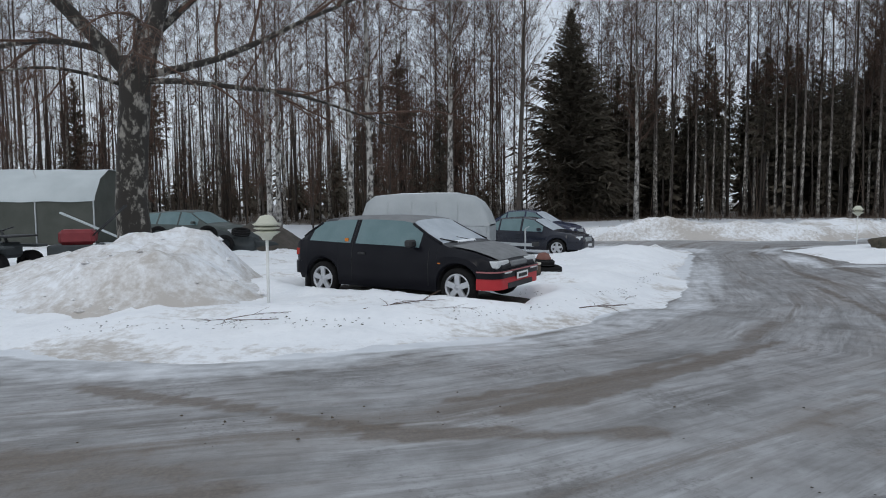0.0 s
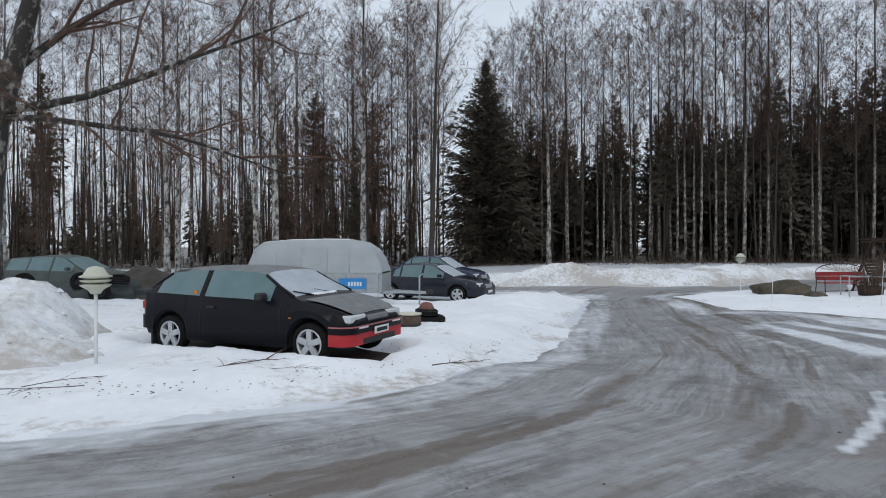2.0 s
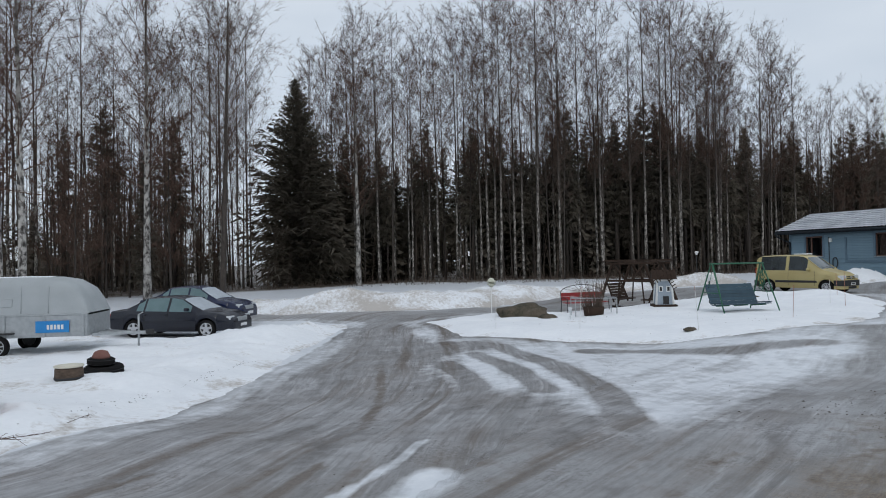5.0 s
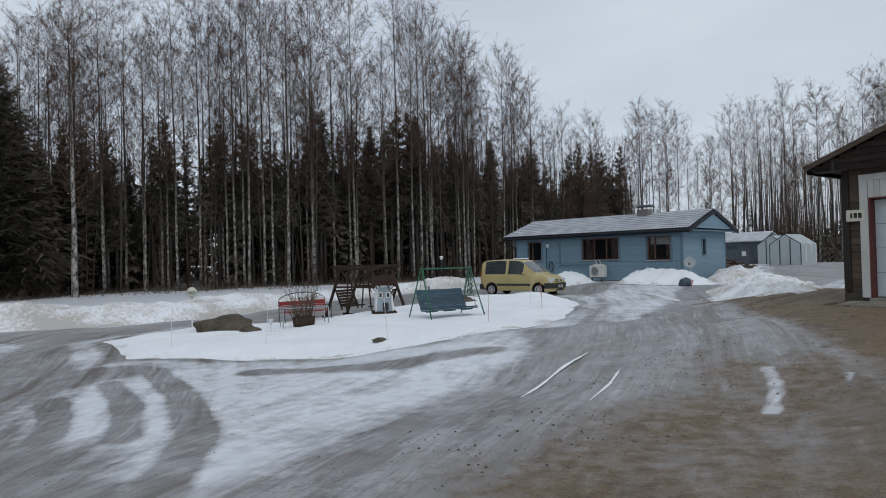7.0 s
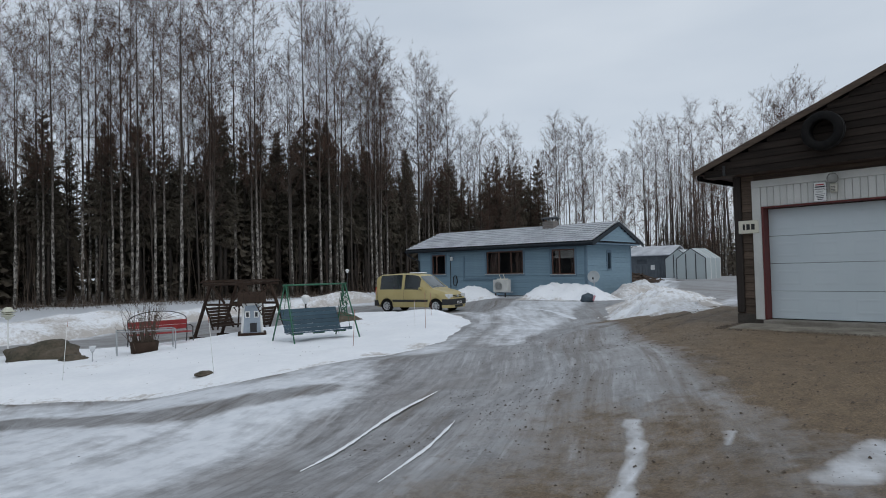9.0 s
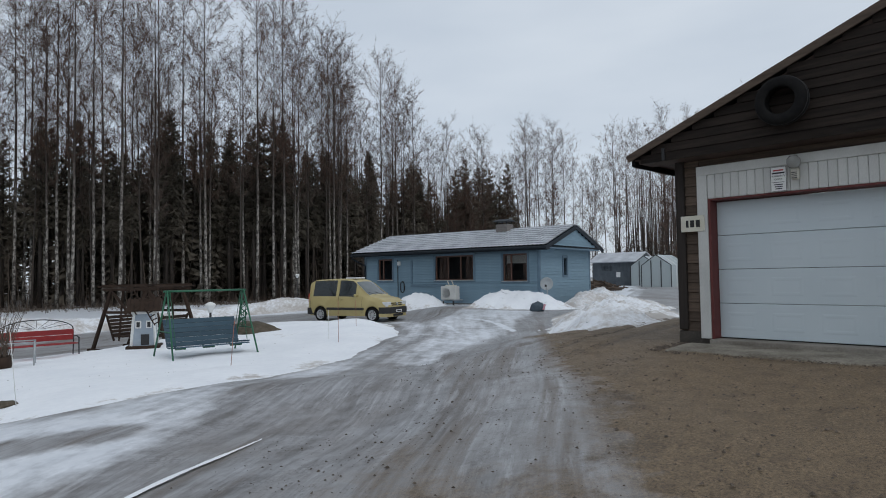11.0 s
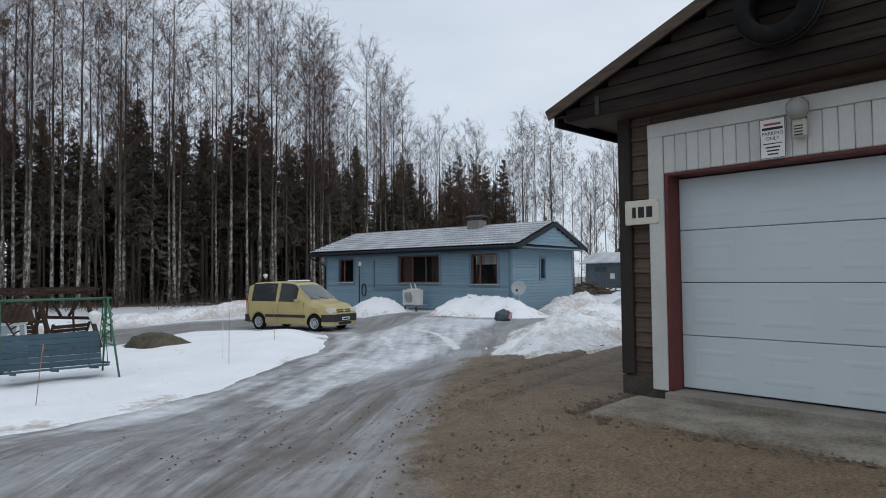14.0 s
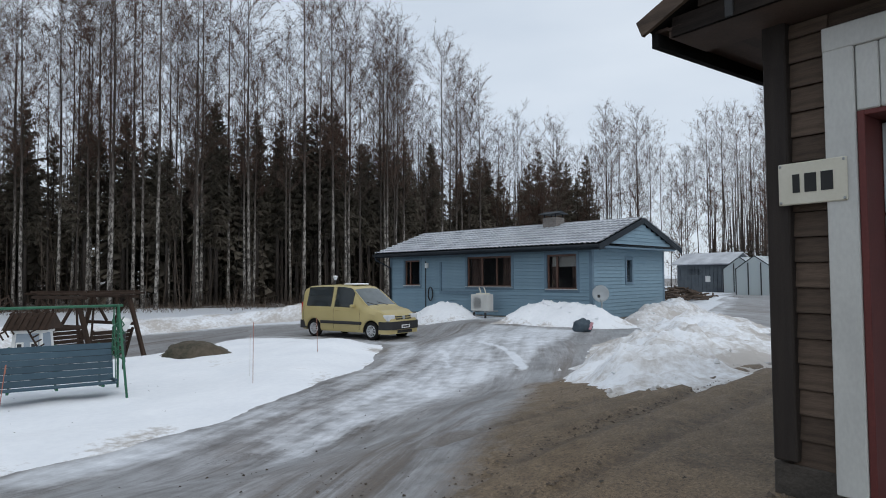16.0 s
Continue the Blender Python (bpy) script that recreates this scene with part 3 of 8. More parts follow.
YARD = [(-60, 7.4), (-8, 7.4), (-5.05, 6.9), (-3.9, 6.4), (-2.6, 6.15), (-1.5, 6.2), (-0.5, 6.4), (0.7, 7.1), (2.4, 8.4), (4.1, 10.3), (5.6, 12.4), (7.7, 15.7), (10.8, 20.7), (11.6, 22.6), (11, 26), (4, 32), (8, 33), (13, 28.4), (16.5, 26), (20.2, 26.2), (26, 28.2),
        (31, 29), (35, 27), (37.5, 20), (37.5, 10), (39, 8.4), (52, 10), (90, 20), (90, 10), (52, 4), (36, 3.5), (28, 2), (26, -6), (-60, -14)]
SAND = [(10, -5), (14.6, -0.2), (16.8, 1.2), (18.7, 1.9), (20.2, 2.8), (22.4, 4.0), (24.3, 4.8), (27.2, 6.4), (28.4, 5.6), (28.5, 2.2), (24.5, -5)]
THIN = [(8.7, 10.8), (10.1, 12.1), (12.2, 12.4), (14.0, 10.4), (16.4, 8.4), (19.0, 8.4), (17.0, 6.6), (14.8, 5.4), (11.3, 4.8), (8.5, 3.9), (7.6, 4.3), (8.4, 6.2), (8.2, 8.6)]
LANES = [[(-30, 3.0), (-6, 3.6), (-1, 4.0), (3, 5.6), (6.4, 9.2), (9.2, 14.0), (12.2, 19.5), (15, 22.6), (20, 23.8), (27, 25), (33, 24.5)], [(-12, -1.5), (0, 0.2), (8, 2.0), (14, 3.8), (19, 5.8), (25, 8.2), (31, 11.5), (36, 14)]]
ISLAND = [(12.2, 15.6), (12.9, 12.6), (14.4, 10.0), (15.8, 8.5), (18.6, 8.1), (21.2, 8.5), (24.3, 9.4), (27.8, 10.7), (29.6, 12.2), (31.6, 14.0), (31.2, 17.4), (30.6, 20.6), (27.0, 21.2), (23.2, 21.4), (17.4, 21.8), (13.6, 20.2)]


# ---- ground ----
def build_ground():
    def height(x, y):
        rut = 0.0
        for ax, ay, bx, by in ((21.3, 3.25, 28.5, 2.75), (21.2, 2.5, 26.2, 2.15), (22.0, 4.2, 26.5, 3.6)):
            dx, dy = bx - ax, by - ay
            t = np.clip(((x - ax) * dx + (y - ay) * dy) / (dx * dx + dy * dy), 0, 1)
            q = np.hypot(x - ax - t * dx, y - ay - t * dy)
            rut = rut - 0.035 * np.exp(-((q / 0.13) ** 2)) + 0.022 * np.exp(-(((q - 0.24) / 0.09) ** 2))
        return land(x, y) + 0.012 * wobble(x, y, 1.7) + 0.02 * wobble(x, y, 6.0, 2.0) + rut

    me, vs = sheet("ground", graded(-8, 37, 0.12, 1500), graded(-4, 26, 0.12, 1500), height)
    x, y = vs[:, 0], vs[:, 1]
    ragged = 0.10 * wobble(x, y, 1.5, 4.0) + 0.05 * wobble(x, y, 0.5, 1.0)
    lane, along = lane_of(x, y, LANES)
    far = outline_distance(x, y, [(-90, 52), (-20, 54), (8, 59), (24, 59), (36, 50), (46, 42), (56, 38), (72, 38), (100, 40), (400, 60), (400, 700), (-400, 700), (-400, 60)])
    def stroke(width, *pts):
        best = np.full(x.shape, 1e9)
        for (ax, ay), (bx, by) in zip(pts, pts[1:]):
            dx, dy = bx - ax, by - ay
            t = np.clip(((x - ax) * dx + (y - ay) * dy) / (dx * dx + dy * dy), 0, 1)
            best = np.minimum(best, np.hypot(x - ax - t * dx, y - ay - t * dy))
        return smooth01(1.5 - (best + 0.02 * wobble(x, y, 0.6)) / width)

    # thin trodden snow, and the wheel tracks swept through it
    thin = 0.68 * smooth01(outline_distance(x, y, THIN) / 1.8 + 0.6)
    thin = np.maximum(thin, 0.58 * smooth01(outline_distance(x, y, [(21, 5.4), (27.5, 7.0), (36, 9), (36.5, 14), (31.5, 12.6), (27, 9.8), (22, 8)]) / 1.5 + 0.3))
    thin = np.maximum(thin, 0.62 * smooth01(outline_distance(x, y, [(29.5, 7.9), (33, 8.6), (36, 9.6), (35.6, 11), (32.4, 10.6)]) / 0.8 + 0.4))
    # slush along the rims of the lying snow
    rims = np.minimum(np.abs(outline_distance(x, y, YARD) - 0.35), np.abs(outline_distance(x, y, ISLAND) + 0.4))
    thin = np.maximum(thin, 0.5 * smooth01(1.15 - rims / 0.8))
    for s in (stroke(0.24, (11.8, 12.6), (11.3, 11.2), (10.4, 8.7), (9.25, 6.2), (7.9, 4.4)), stroke(0.2, (10.6, 11.9), (10.3, 11.0), (9.65, 8.9), (8.7, 6.9)), stroke(0.2, (9.4, 11.2), (8.8, 9.3), (8.3, 8.2)), 0.8 * stroke(0.42, (12.7, 10.1), (13.2, 8.2), (13.9, 7.5), (14.6, 7.2), (15.6, 6.6))):
        thin = thin * (1 - 0.9 * s)
    # ridges of packed snow between the wheel lines
    for s in (0.66 * stroke(0.12, (14.9, 1.35), (14.1, 1.05), (12.9, 0.85)), 0.62 * stroke(0.09, (14.7, 0.35), (14.3, 0.3)),
              0.62 * stroke(0.28, (13.4, -0.6), (14.4, -0.9)), 0.7 * stroke(0.09, (5.8, 5.5), (5.0, 4.8), (4.4, 4.4), (3.6, 3.95)), 0.72 * stroke(0.3, (5.2, 4.25), (4.6, 3.8)), stroke(0.09, (31.7, 10.8), (30.9, 9.5), (30.0, 8.5), (28.8, 7.5)), 0.8 * stroke(0.08, (30.2, 10.9), (29.6, 10.2), (28.3, 9.1)), 0.75 * stroke(0.2, (9.6, 22.6), (11.5, 22.9))):
        thin = np.maximum(thin, 0.92 * s)
    mud = np.maximum.reduce([stroke(0.07, (-0.9, 4.5), (-0.1, 4.7), (0.7, 5.0), (1.8, 5.7)), stroke(0.07, (-0.6, 4.2), (0.0, 4.3), (0.7, 4.6), (1.5, 5.2)), stroke(0.10, (-3.8, 5.5), (-2.9, 4.9), (-2.0, 4.3), (-1.3, 3.9), (-0.5, 3.7), (0.3, 3.6)), 0.9 * stroke(0.08, (-0.5, 4.3), (0.5, 4.6), (1.6, 5.2), (3.0, 6.1)), 0.8 * stroke(0.3, (-5.0, 3.2), (-3.2, 3.0)), 0.7 * stroke(0.5, (-4.4, 3.9), (-2.6, 3.2)), 0.8 * stroke(0.3, (17.4, 1.05), (17.9, 1.2)),
                             stroke(0.13, (21.8, 3.2), (22.8, 3.0), (24.9, 3.0), (28.7, 2.8)), stroke(0.12, (21.4, 2.5), (23.1, 2.4), (25.9, 2.2)), 0.8 * stroke(0.10, (2.8, 4.0), (3.6, 4.5), (4.5, 5.3)), 0.8 * stroke(0.10, (-0.1, 4.6), (1.2, 5.0), (2.3, 5.8), (4.3, 7.8)), 0.7 * stroke(0.09, (3.6, 5.0), (5.6, 6.9), (7.0, 9.3), (8.4, 12.4)),
                             0.9 * stroke(0.14, (22.2, 4.2), (24.4, 3.9), (26.5, 3.0), (29.5, 2.7))])
    sand = np.maximum(smooth01(outline_distance(x, y, SAND) / 1.6 + 0.5), 0.62 * smooth01(outline_distance(x, y, [(-3, -6), (2.5, 0.4), (7, 2.6), (12, 2.9), (16, 2.6), (14, -6)]) / 2.5 + 0.5))
    mud = np.maximum(mud, 0.42 * smooth01(outline_distance(x, y, [(5, -4), (6.5, 1.2), (9, 2.3), (13, 2.0), (15.5, 1.6), (17, 0.2), (15, -4)]) / 1.5 + 0.5))
    mud = np.maximum(mud, 0.40 * smooth01(outline_distance(x, y, [(-9, 0), (-9, 5.0), (-4.5, 4.4), (-2.2, 3.3), (-1.5, 2.0), (-2, 0)]) / 1.2 + 0.5))
    mud = np.maximum(mud, 0.34 * smooth01(outline_distance(x, y, [(0.6, 2.0), (1.2, 3.8), (2.8, 5.0), (4.6, 5.2), (7.0, 5.0), (8.0, 3.4), (6, 1.5)]) / 1.0 + 0.5))
    layers = {"road": smooth01((outline_distance(x, y, YARD) + ragged) / 0.5 + 0.5), "sand": sand, "mud": mud, "wood": smooth01((far + 3 * wobble(x, y, 9.0)) / 4 + 0.5), "thin": thin, "lane": lane + 0.15 * wobble(x, y, 5.0, 3.0), "along": along}
    for name, values in layers.items():
        a = me.attributes.new(name, "FLOAT", "POINT")
        a.data.foreach_set("value", values.astype(np.float32))
    return tagged(part("ground", me, M_GROUND), "icy yard road with sand streaks and thin trodden snow", "ground", kind="structure")


build_ground()


def snow_ridge(pts, width, height, seed):
    """A low broken ridge of packed snow squeezed up between wheel lines."""
    line = [Vector((*q, 0)) for q in pts]
    vs, fs = [], []
    steps_each = 40
    path = [line[i].lerp(line[i + 1], k / steps_each) for i in range(len(line) - 1) for k in range(steps_each)] + [line[-1]]
    n = len(path)
    for i, q in enumerate(path):
        d = (path[min(i + 1, n - 1)] - path[max(i - 1, 0)]).normalized()
        side = Vector((-d.y, d.x, 0))
        w = width * (0.75 + 0.5 * noise.noise(q * 2.2 + Vector((0, 0, seed))) + 0.35 * noise.noise(q * 9.0)) * min(1, 6 * i / n, 6 * (n - 1 - i) / n)
        for u, h in ((-1, -0.02), (-0.6, 0.6), (0, 1), (0.6, 0.6), (1, -0.02)):
            e = q + side * (u * max(w, 0.004))
            vs.append((e.x, e.y, gz(e.x, e.y) + 0.012 + height * h * (0.7 + 0.5 * noise.noise(e * 11.0))))
    for i in range(n - 1):
        for k in range(4):
            fs.append((i * 5 + k, i * 5 + k + 1, (i + 1) * 5 + k + 1, (i + 1) * 5 + k))
    me = raw("snow_ridge", vs, [q[::-1] for q in fs], True)
    tagged(part("snow_ridge", me, M_SNOW_FIELD), "thin ridge of packed snow left along a wheel line", "snow ridge", kind="stuff")


snow_ridge([(16.3, 4.75), (14.4, 4.3), (12.6, 3.85)], 0.042, 0.016, 1.0)
snow_ridge([(14.6, 3.35), (13.6, 3.05), (12.5, 2.8)], 0.026, 0.012, 4.0)


def snow_sheet(name, poly, depth, label, material=None, slope=0.9, step=0.2, bumps=(), rough=0.03, seed=0.0, category="snow bank", lumps=0.0, kind="", ragged=1.0, dips=()):
    """Lying snow with an uneven rim; bumps are (x, y, radius_x, radius_y, height), dips thawed hollows (x, y, turn, half_x, half_y)."""
    xs, ys = [p[0] for p in poly], [p[1] for p in poly]

    def rim(x, y):
        return outline_distance(x, y, poly) + ragged * (0.22 * wobble(x, y, 1.9, seed) + 0.10 * wobble(x, y, 0.6, seed + 2))

    def height(x, y):
        d = rim(x, y)
        h = depth * smooth01(d / slope) + rough * wobble(x, y, 1.3, seed) * smooth01(d / slope) + 0.35 * rough * wobble(x, y, 0.37, seed + 5) * smooth01(d / slope)
        for bx, by, rx, ry, bh in bumps:
            q = ((x - bx) / rx) ** 2 + ((y - by) / ry) ** 2
            h = h + (bh * np.exp(-q * 1.4)) * (1 + lumps * (0.45 * wobble(x, y, 0.7, seed + 1) + 0.3 * wobble(x, y, 0.28, seed + 3))) * smooth01(d / slope)
        if lumps:
            crumb = np.array([noise.noise(Vector((a * 2.6, b * 2.6, seed))) * 0.16 + abs(noise.noise(Vector((a * 6.5, b * 6.5, seed)))) * 0.13 + noise.noise(Vector((a * 15, b * 15, seed))) * 0.04 for a, b in zip(x.ravel(), y.ravel())]).reshape(x.shape)
            h = h + lumps * crumb * smooth01(d / 0.5)
        for bx, by, turn, hx, hy in dips:
            c, s = math.cos(radians(turn)), math.sin(radians(turn))
            u, w = (c * (x - bx) + s * (y - by)) / hx, (-s * (x - bx) + c * (y - by)) / hy
            q = (u**4 + w**4) ** 0.25 + 0.06 * wobble(x, y, 0.8, seed)
            h = (h + 0.07 * np.exp(-((q - 1.25) / 0.2) ** 2)) * smooth01((q - 0.93) / 0.22) - 0.05 * (q < 0.95)
        return land(x, y) + np.where(d > 0, h, d * 0.25) - 0.01

    me, at = sheet(name, np.arange(min(xs) - 0.6, max(xs) + 0.6, step), np.arange(min(ys) - 0.6, max(ys) + 0.6, step), height, lambda x, y: rim(x, y) > -0.25)
    d = rim(at[:, 0], at[:, 1])
    grime = smooth01(1.25 - d / 0.8) * np.clip(0.45 + 0.75 * wobble(at[:, 0], at[:, 1], 2.3, seed + 7), 0, 1)
    me.attributes.new("grime", "FLOAT", "POINT").data.foreach_set("value", grime.astype(np.float32))
    if lumps > 0.25:
        # loose clods of snow lying on the heap
        r = random.Random(int(seed * 10))
        v, f = [], []
        while len(f) < 8 * 220:
            x, y = r.uniform(min(xs), max(xs)), r.uniform(min(ys), max(ys))
            a, b = np.array([[x]]), np.array([[y]])
            if rim(a, b)[0, 0] < -0.15:
                continue
            z, s = float(height(a, b)[0, 0]), 0.015 + 0.07 * r.random() ** 2.5
            base = len(v)
            v += [Vector((x + s * c[0] * r.uniform(0.6, 1.2), y + s * c[1] * r.uniform(0.6, 1.2), z + s * c[2] * r.uniform(0.5, 0.9))) for c in ((1, 0, 0), (0, 1, 0), (-1, 0, 0), (0, -1, 0), (0, 0, 1), (0, 0, -1))]
            f += [tuple(base + i for i in t) for t in ((0, 1, 4), (1, 2, 4), (2, 3, 4), (3, 0, 4), (1, 0, 5), (2, 1, 5), (3, 2, 5), (0, 3, 5))]
        tagged(part("snow_lumps", raw("snow_lumps", v, f), material or M_SNOW), "loose lumps of ploughed snow", "snow lumps", kind="stuff")
    return tagged(part(name, me, material or M_SNOW), label, category, kind=kind)


# The bay of snow in which the old cars stand, its grimy heap, the round island, the ploughed banks
snow_sheet("snow_field", [(-17, 7.7), (-8, 7.5), (-5.05, 6.9), (-3.9, 6.4), (-2.6, 6.15), (-1.5, 6.2), (-0.5, 6.4), (0.7, 7.1), (2.4, 8.4), (4.1, 10.3), (5.6, 12.4), (7.7, 15.7), (10.8, 20.7), (11.6, 22.6), (10.6, 24.6), (8.5, 22.0), (4.0, 24.0), (2, 30), (-14, 34), (-17, 34)], 0.15,
           "trampled snow field with twigs beside the icy road", slope=1.7, step=0.11, rough=0.06, seed=1.0, ragged=0.35, lumps=0.16, material=M_SNOW_FIELD, dips=[(-0.47, 10.3, -39.6, 1.98, 0.98)], bumps=[(2.0, 9.3, 0.9, 0.8, 0.14), (5.2, 14.2, 1.2, 1.6, 0.2), (7.6, 19.5, 2.0, 2.4, 0.35), (9.6, 21.4, 1.6, 1.6, 0.3), (3.6, 12.0, 1.4, 1.6, 0.22), (-1.8, 8.2, 1.6, 0.8, 0.08)], kind="stuff")
snow_sheet("snow_mound", [(-9.5, 9.5), (-6.4, 8.4), (-4.2, 7.9), (-3.0, 8.4), (-2.3, 9.6), (-2.6, 12.5), (-4, 15), (-9, 15.5)], 0.12, "grimy grey-brown heap of ploughed snow under the birch", M_SNOW_DIRTY, slope=1.6, seed=3.0, step=0.14,
           bumps=[(-4.3, 9.5, 1.7, 1.1, 0.62), (-5.3, 11.4, 1.7, 1.7, 0.72), (-3.7, 12.0, 1.4, 1.6, 0.72), (-7.2, 12.2, 1.6, 1.6, 0.25)], lumps=0.3, category="snow pile")
snow_sheet("snow_island", ISLAND, 0.17,
           "smooth clean snow on the round garden island", slope=1.5, seed=2.0, ragged=0.5, bumps=[(28.6, 13.8, 2.6, 2.2, 0.22), (26.5, 17.5, 3, 2.5, 0.2)], category="snow")
snow_sheet("snow_bank", [(4, 33.5), (8.5, 31.6), (11, 28.6), (13.5, 27.4), (16.5, 25.6), (20.4, 25.6), (26, 27.6), (31, 28.6), (36, 27.4), (39, 24), (41.5, 25.5), (40, 30.5), (33, 33), (26, 32.4), (19, 30.0), (14, 31.6), (8, 36)], 0.45,
           "ploughed snow bank along the far side of the road", M_SNOW_PILE, slope=1.2, seed=4.0, step=0.25, bumps=[(14, 29, 3, 1.4, 0.55), (18, 27.6, 3, 1.2, 0.35), (24, 29.5, 4, 1.4, 0.3), (38.5, 27.2, 2.2, 1.6, 0.35)], lumps=0.3, rough=0.09)
snow_sheet("snow_mound", [(24.9, 3.9), (25.6, 2.9), (27.4, 2.6), (33, 3.4), (40, 5.2), (44, 8.0), (38, 8.4), (33, 7.6), (29.5, 6.9), (27.6, 6.0)], 0.15, "big lumpy pile of ploughed snow by the garage corner", M_SNOW_PILE, slope=0.9, seed=5.0, step=0.12,
           bumps=[(27.0, 4.3, 1.2, 0.9, 0.3), (29.6, 4.9, 1.8, 1.1, 0.32), (33.0, 5.6, 2.6, 1.2, 0.34), (38, 6.8, 3, 1.1, 0.3)], lumps=0.85, rough=0.06, category="snow pile")
snow_sheet("snow_mound", [(36.0, 13.6), (36.2, 11.4), (36.6, 9.4), (38.2, 8.4), (38.6, 10.0), (38.7, 13.8)], 0.25, "clean snow pile against the blue house front", M_SNOW, slope=0.8, seed=6.0, step=0.12, bumps=[(37.7, 12.4, 0.9, 1.3, 0.42), (37.8, 10.6, 0.9, 1.2, 0.45)], lumps=0.3, category="snow pile")
snow_sheet("snow_mound", [(36.2, 18.6), (36.3, 16.4), (36.9, 15.2), (38.6, 15.2), (39.2, 18.8), (37.6, 19.6)], 0.2, "rounded snow pile by the heat pump", M_SNOW, slope=0.8, seed=7.0, step=0.12, bumps=[(37.7, 17.0, 1.1, 1.2, 0.45)], lumps=0.3, category="snow pile")
snow_sheet("snow_mound", [(38.4, 9.9), (37.8, 8.6), (40.0, 7.4), (45, 8.2), (47, 10), (44, 11), (40, 10.3)], 0.25, "grimy snow pile along the blue house gable", M_SNOW_DIRTY, slope=0.8, seed=8.0, step=0.14, bumps=[(40.0, 9.0, 1.5, 0.9, 0.35), (42.6, 9.2, 1.8, 0.9, 0.5)], lumps=0.5, category="snow pile")


# ---- trees ----
def limb_points(rng, start, direction, length, n, droop, jag):
    pts, p, d = [Vector(start)], Vector(start), Vector(direction).normalized()
    for i in range(n):
        d = (d + Vector((rng.uniform(-jag, jag), rng.uniform(-jag, jag), rng.uniform(-jag, jag) + droop))).normalized()
        p = p + d * (length / n)
        pts.append(p.copy())
    return pts


def sliver(verts, faces, p, q, w, rng):
    """A twig as one thin blade."""
    s = Vector((rng.uniform(-1, 1), rng.uniform(-1, 1), rng.uniform(-0.3, 0.3))).normalized() * w
    b = len(verts)
    verts += [p - s, p + s, q]
    faces.append((b, b + 1, b + 2))


def bare_tree(seed, H, r0, first=0.35, limbs=30, twigs=9, fine=6, spread=0.16, lean=0.02, kink=0.02, bough=0.2, lift=0.05, tip=0.0):
    """Meshes of a leafless tree: its trunk with limbs, and its crown of twigs; tip bends the twigs' ends down."""
    rng = random.Random(seed)
    tp, tr = [], []
    x = y = 0.0
    n = 12
    for i in range(n + 1):
        f = i / n
        tp.append(Vector((x, y, H * f - 0.25)))
        tr.append(r0 * (1.18 if i == 0 else 1.0) * (1 - f) ** 1.05 + 0.012)
        x += rng.uniform(-kink, kink) * H / n + lean * H / n
        y += rng.uniform(-kink, kink) * H / n
    tv, tf = tube_data(tp, tr, 8 if r0 > 0.2 else 6)
    cv, cf = [], []
    for k in range(limbs):
        f = first + (0.97 - first) * (k + rng.random()) / limbs
        j = min(int(f * n), n - 1)
        p = tp[j].lerp(tp[j + 1], f * n - j)
        a = k * 2.4 + rng.uniform(-0.5, 0.5)
        u = (f - first) / (1 - first)
        ln = H * spread * (0.35 + 0.75 * math.sin(math.pi * (0.18 + 0.74 * u))) * rng.uniform(0.55, 1.15)
        rise = rng.uniform(0.45, 1.1) + 0.7 * u
        pts = limb_points(rng, p, (math.cos(a), math.sin(a), rise), ln, 5, lift, 0.15)
        rr = max(0.014, r0 * bough * (1.1 - f))
        tube_data(pts, [rr * (1 - 0.15 * i) for i in range(6)], 3, cv, cf, False)
        for t in range(twigs):
            w = (0.15 + 0.85 * rng.random() ** 0.8) * 4.99
            i = int(w)
            q = pts[i].lerp(pts[i + 1], w - i)
            d = (pts[i + 1] - pts[i]).normalized() + Vector((rng.uniform(-0.95, 0.95), rng.uniform(-0.95, 0.95), rng.uniform(-0.4, 0.5)))
            tl = ln * rng.uniform(0.22, 0.5) + 0.15
            tw = limb_points(rng, q, d, tl, 3, -tip, 0.3)
            for s in range(3):
                sliver(cv, cf, tw[s], tw[s + 1] + (tw[s + 1] - tw[s]) * 0.2, (0.022, 0.018, 0.014)[s], rng)
            for s in range(fine):
                i = rng.randrange(3)
                q2 = tw[i].lerp(tw[i + 1], rng.random())
                d2 = (d.normalized() * 0.7 + Vector((rng.uniform(-1, 1), rng.uniform(-1, 1), rng.uniform(-0.8, 0.6) - tip))).normalized()
                sliver(cv, cf, q2, q2 + d2 * rng.uniform(0.3, 0.9) * (0.45 + 0.3 * tl), 0.0145, rng)
    return raw("trunk", tv, tf, True), raw("crown", cv, cf)


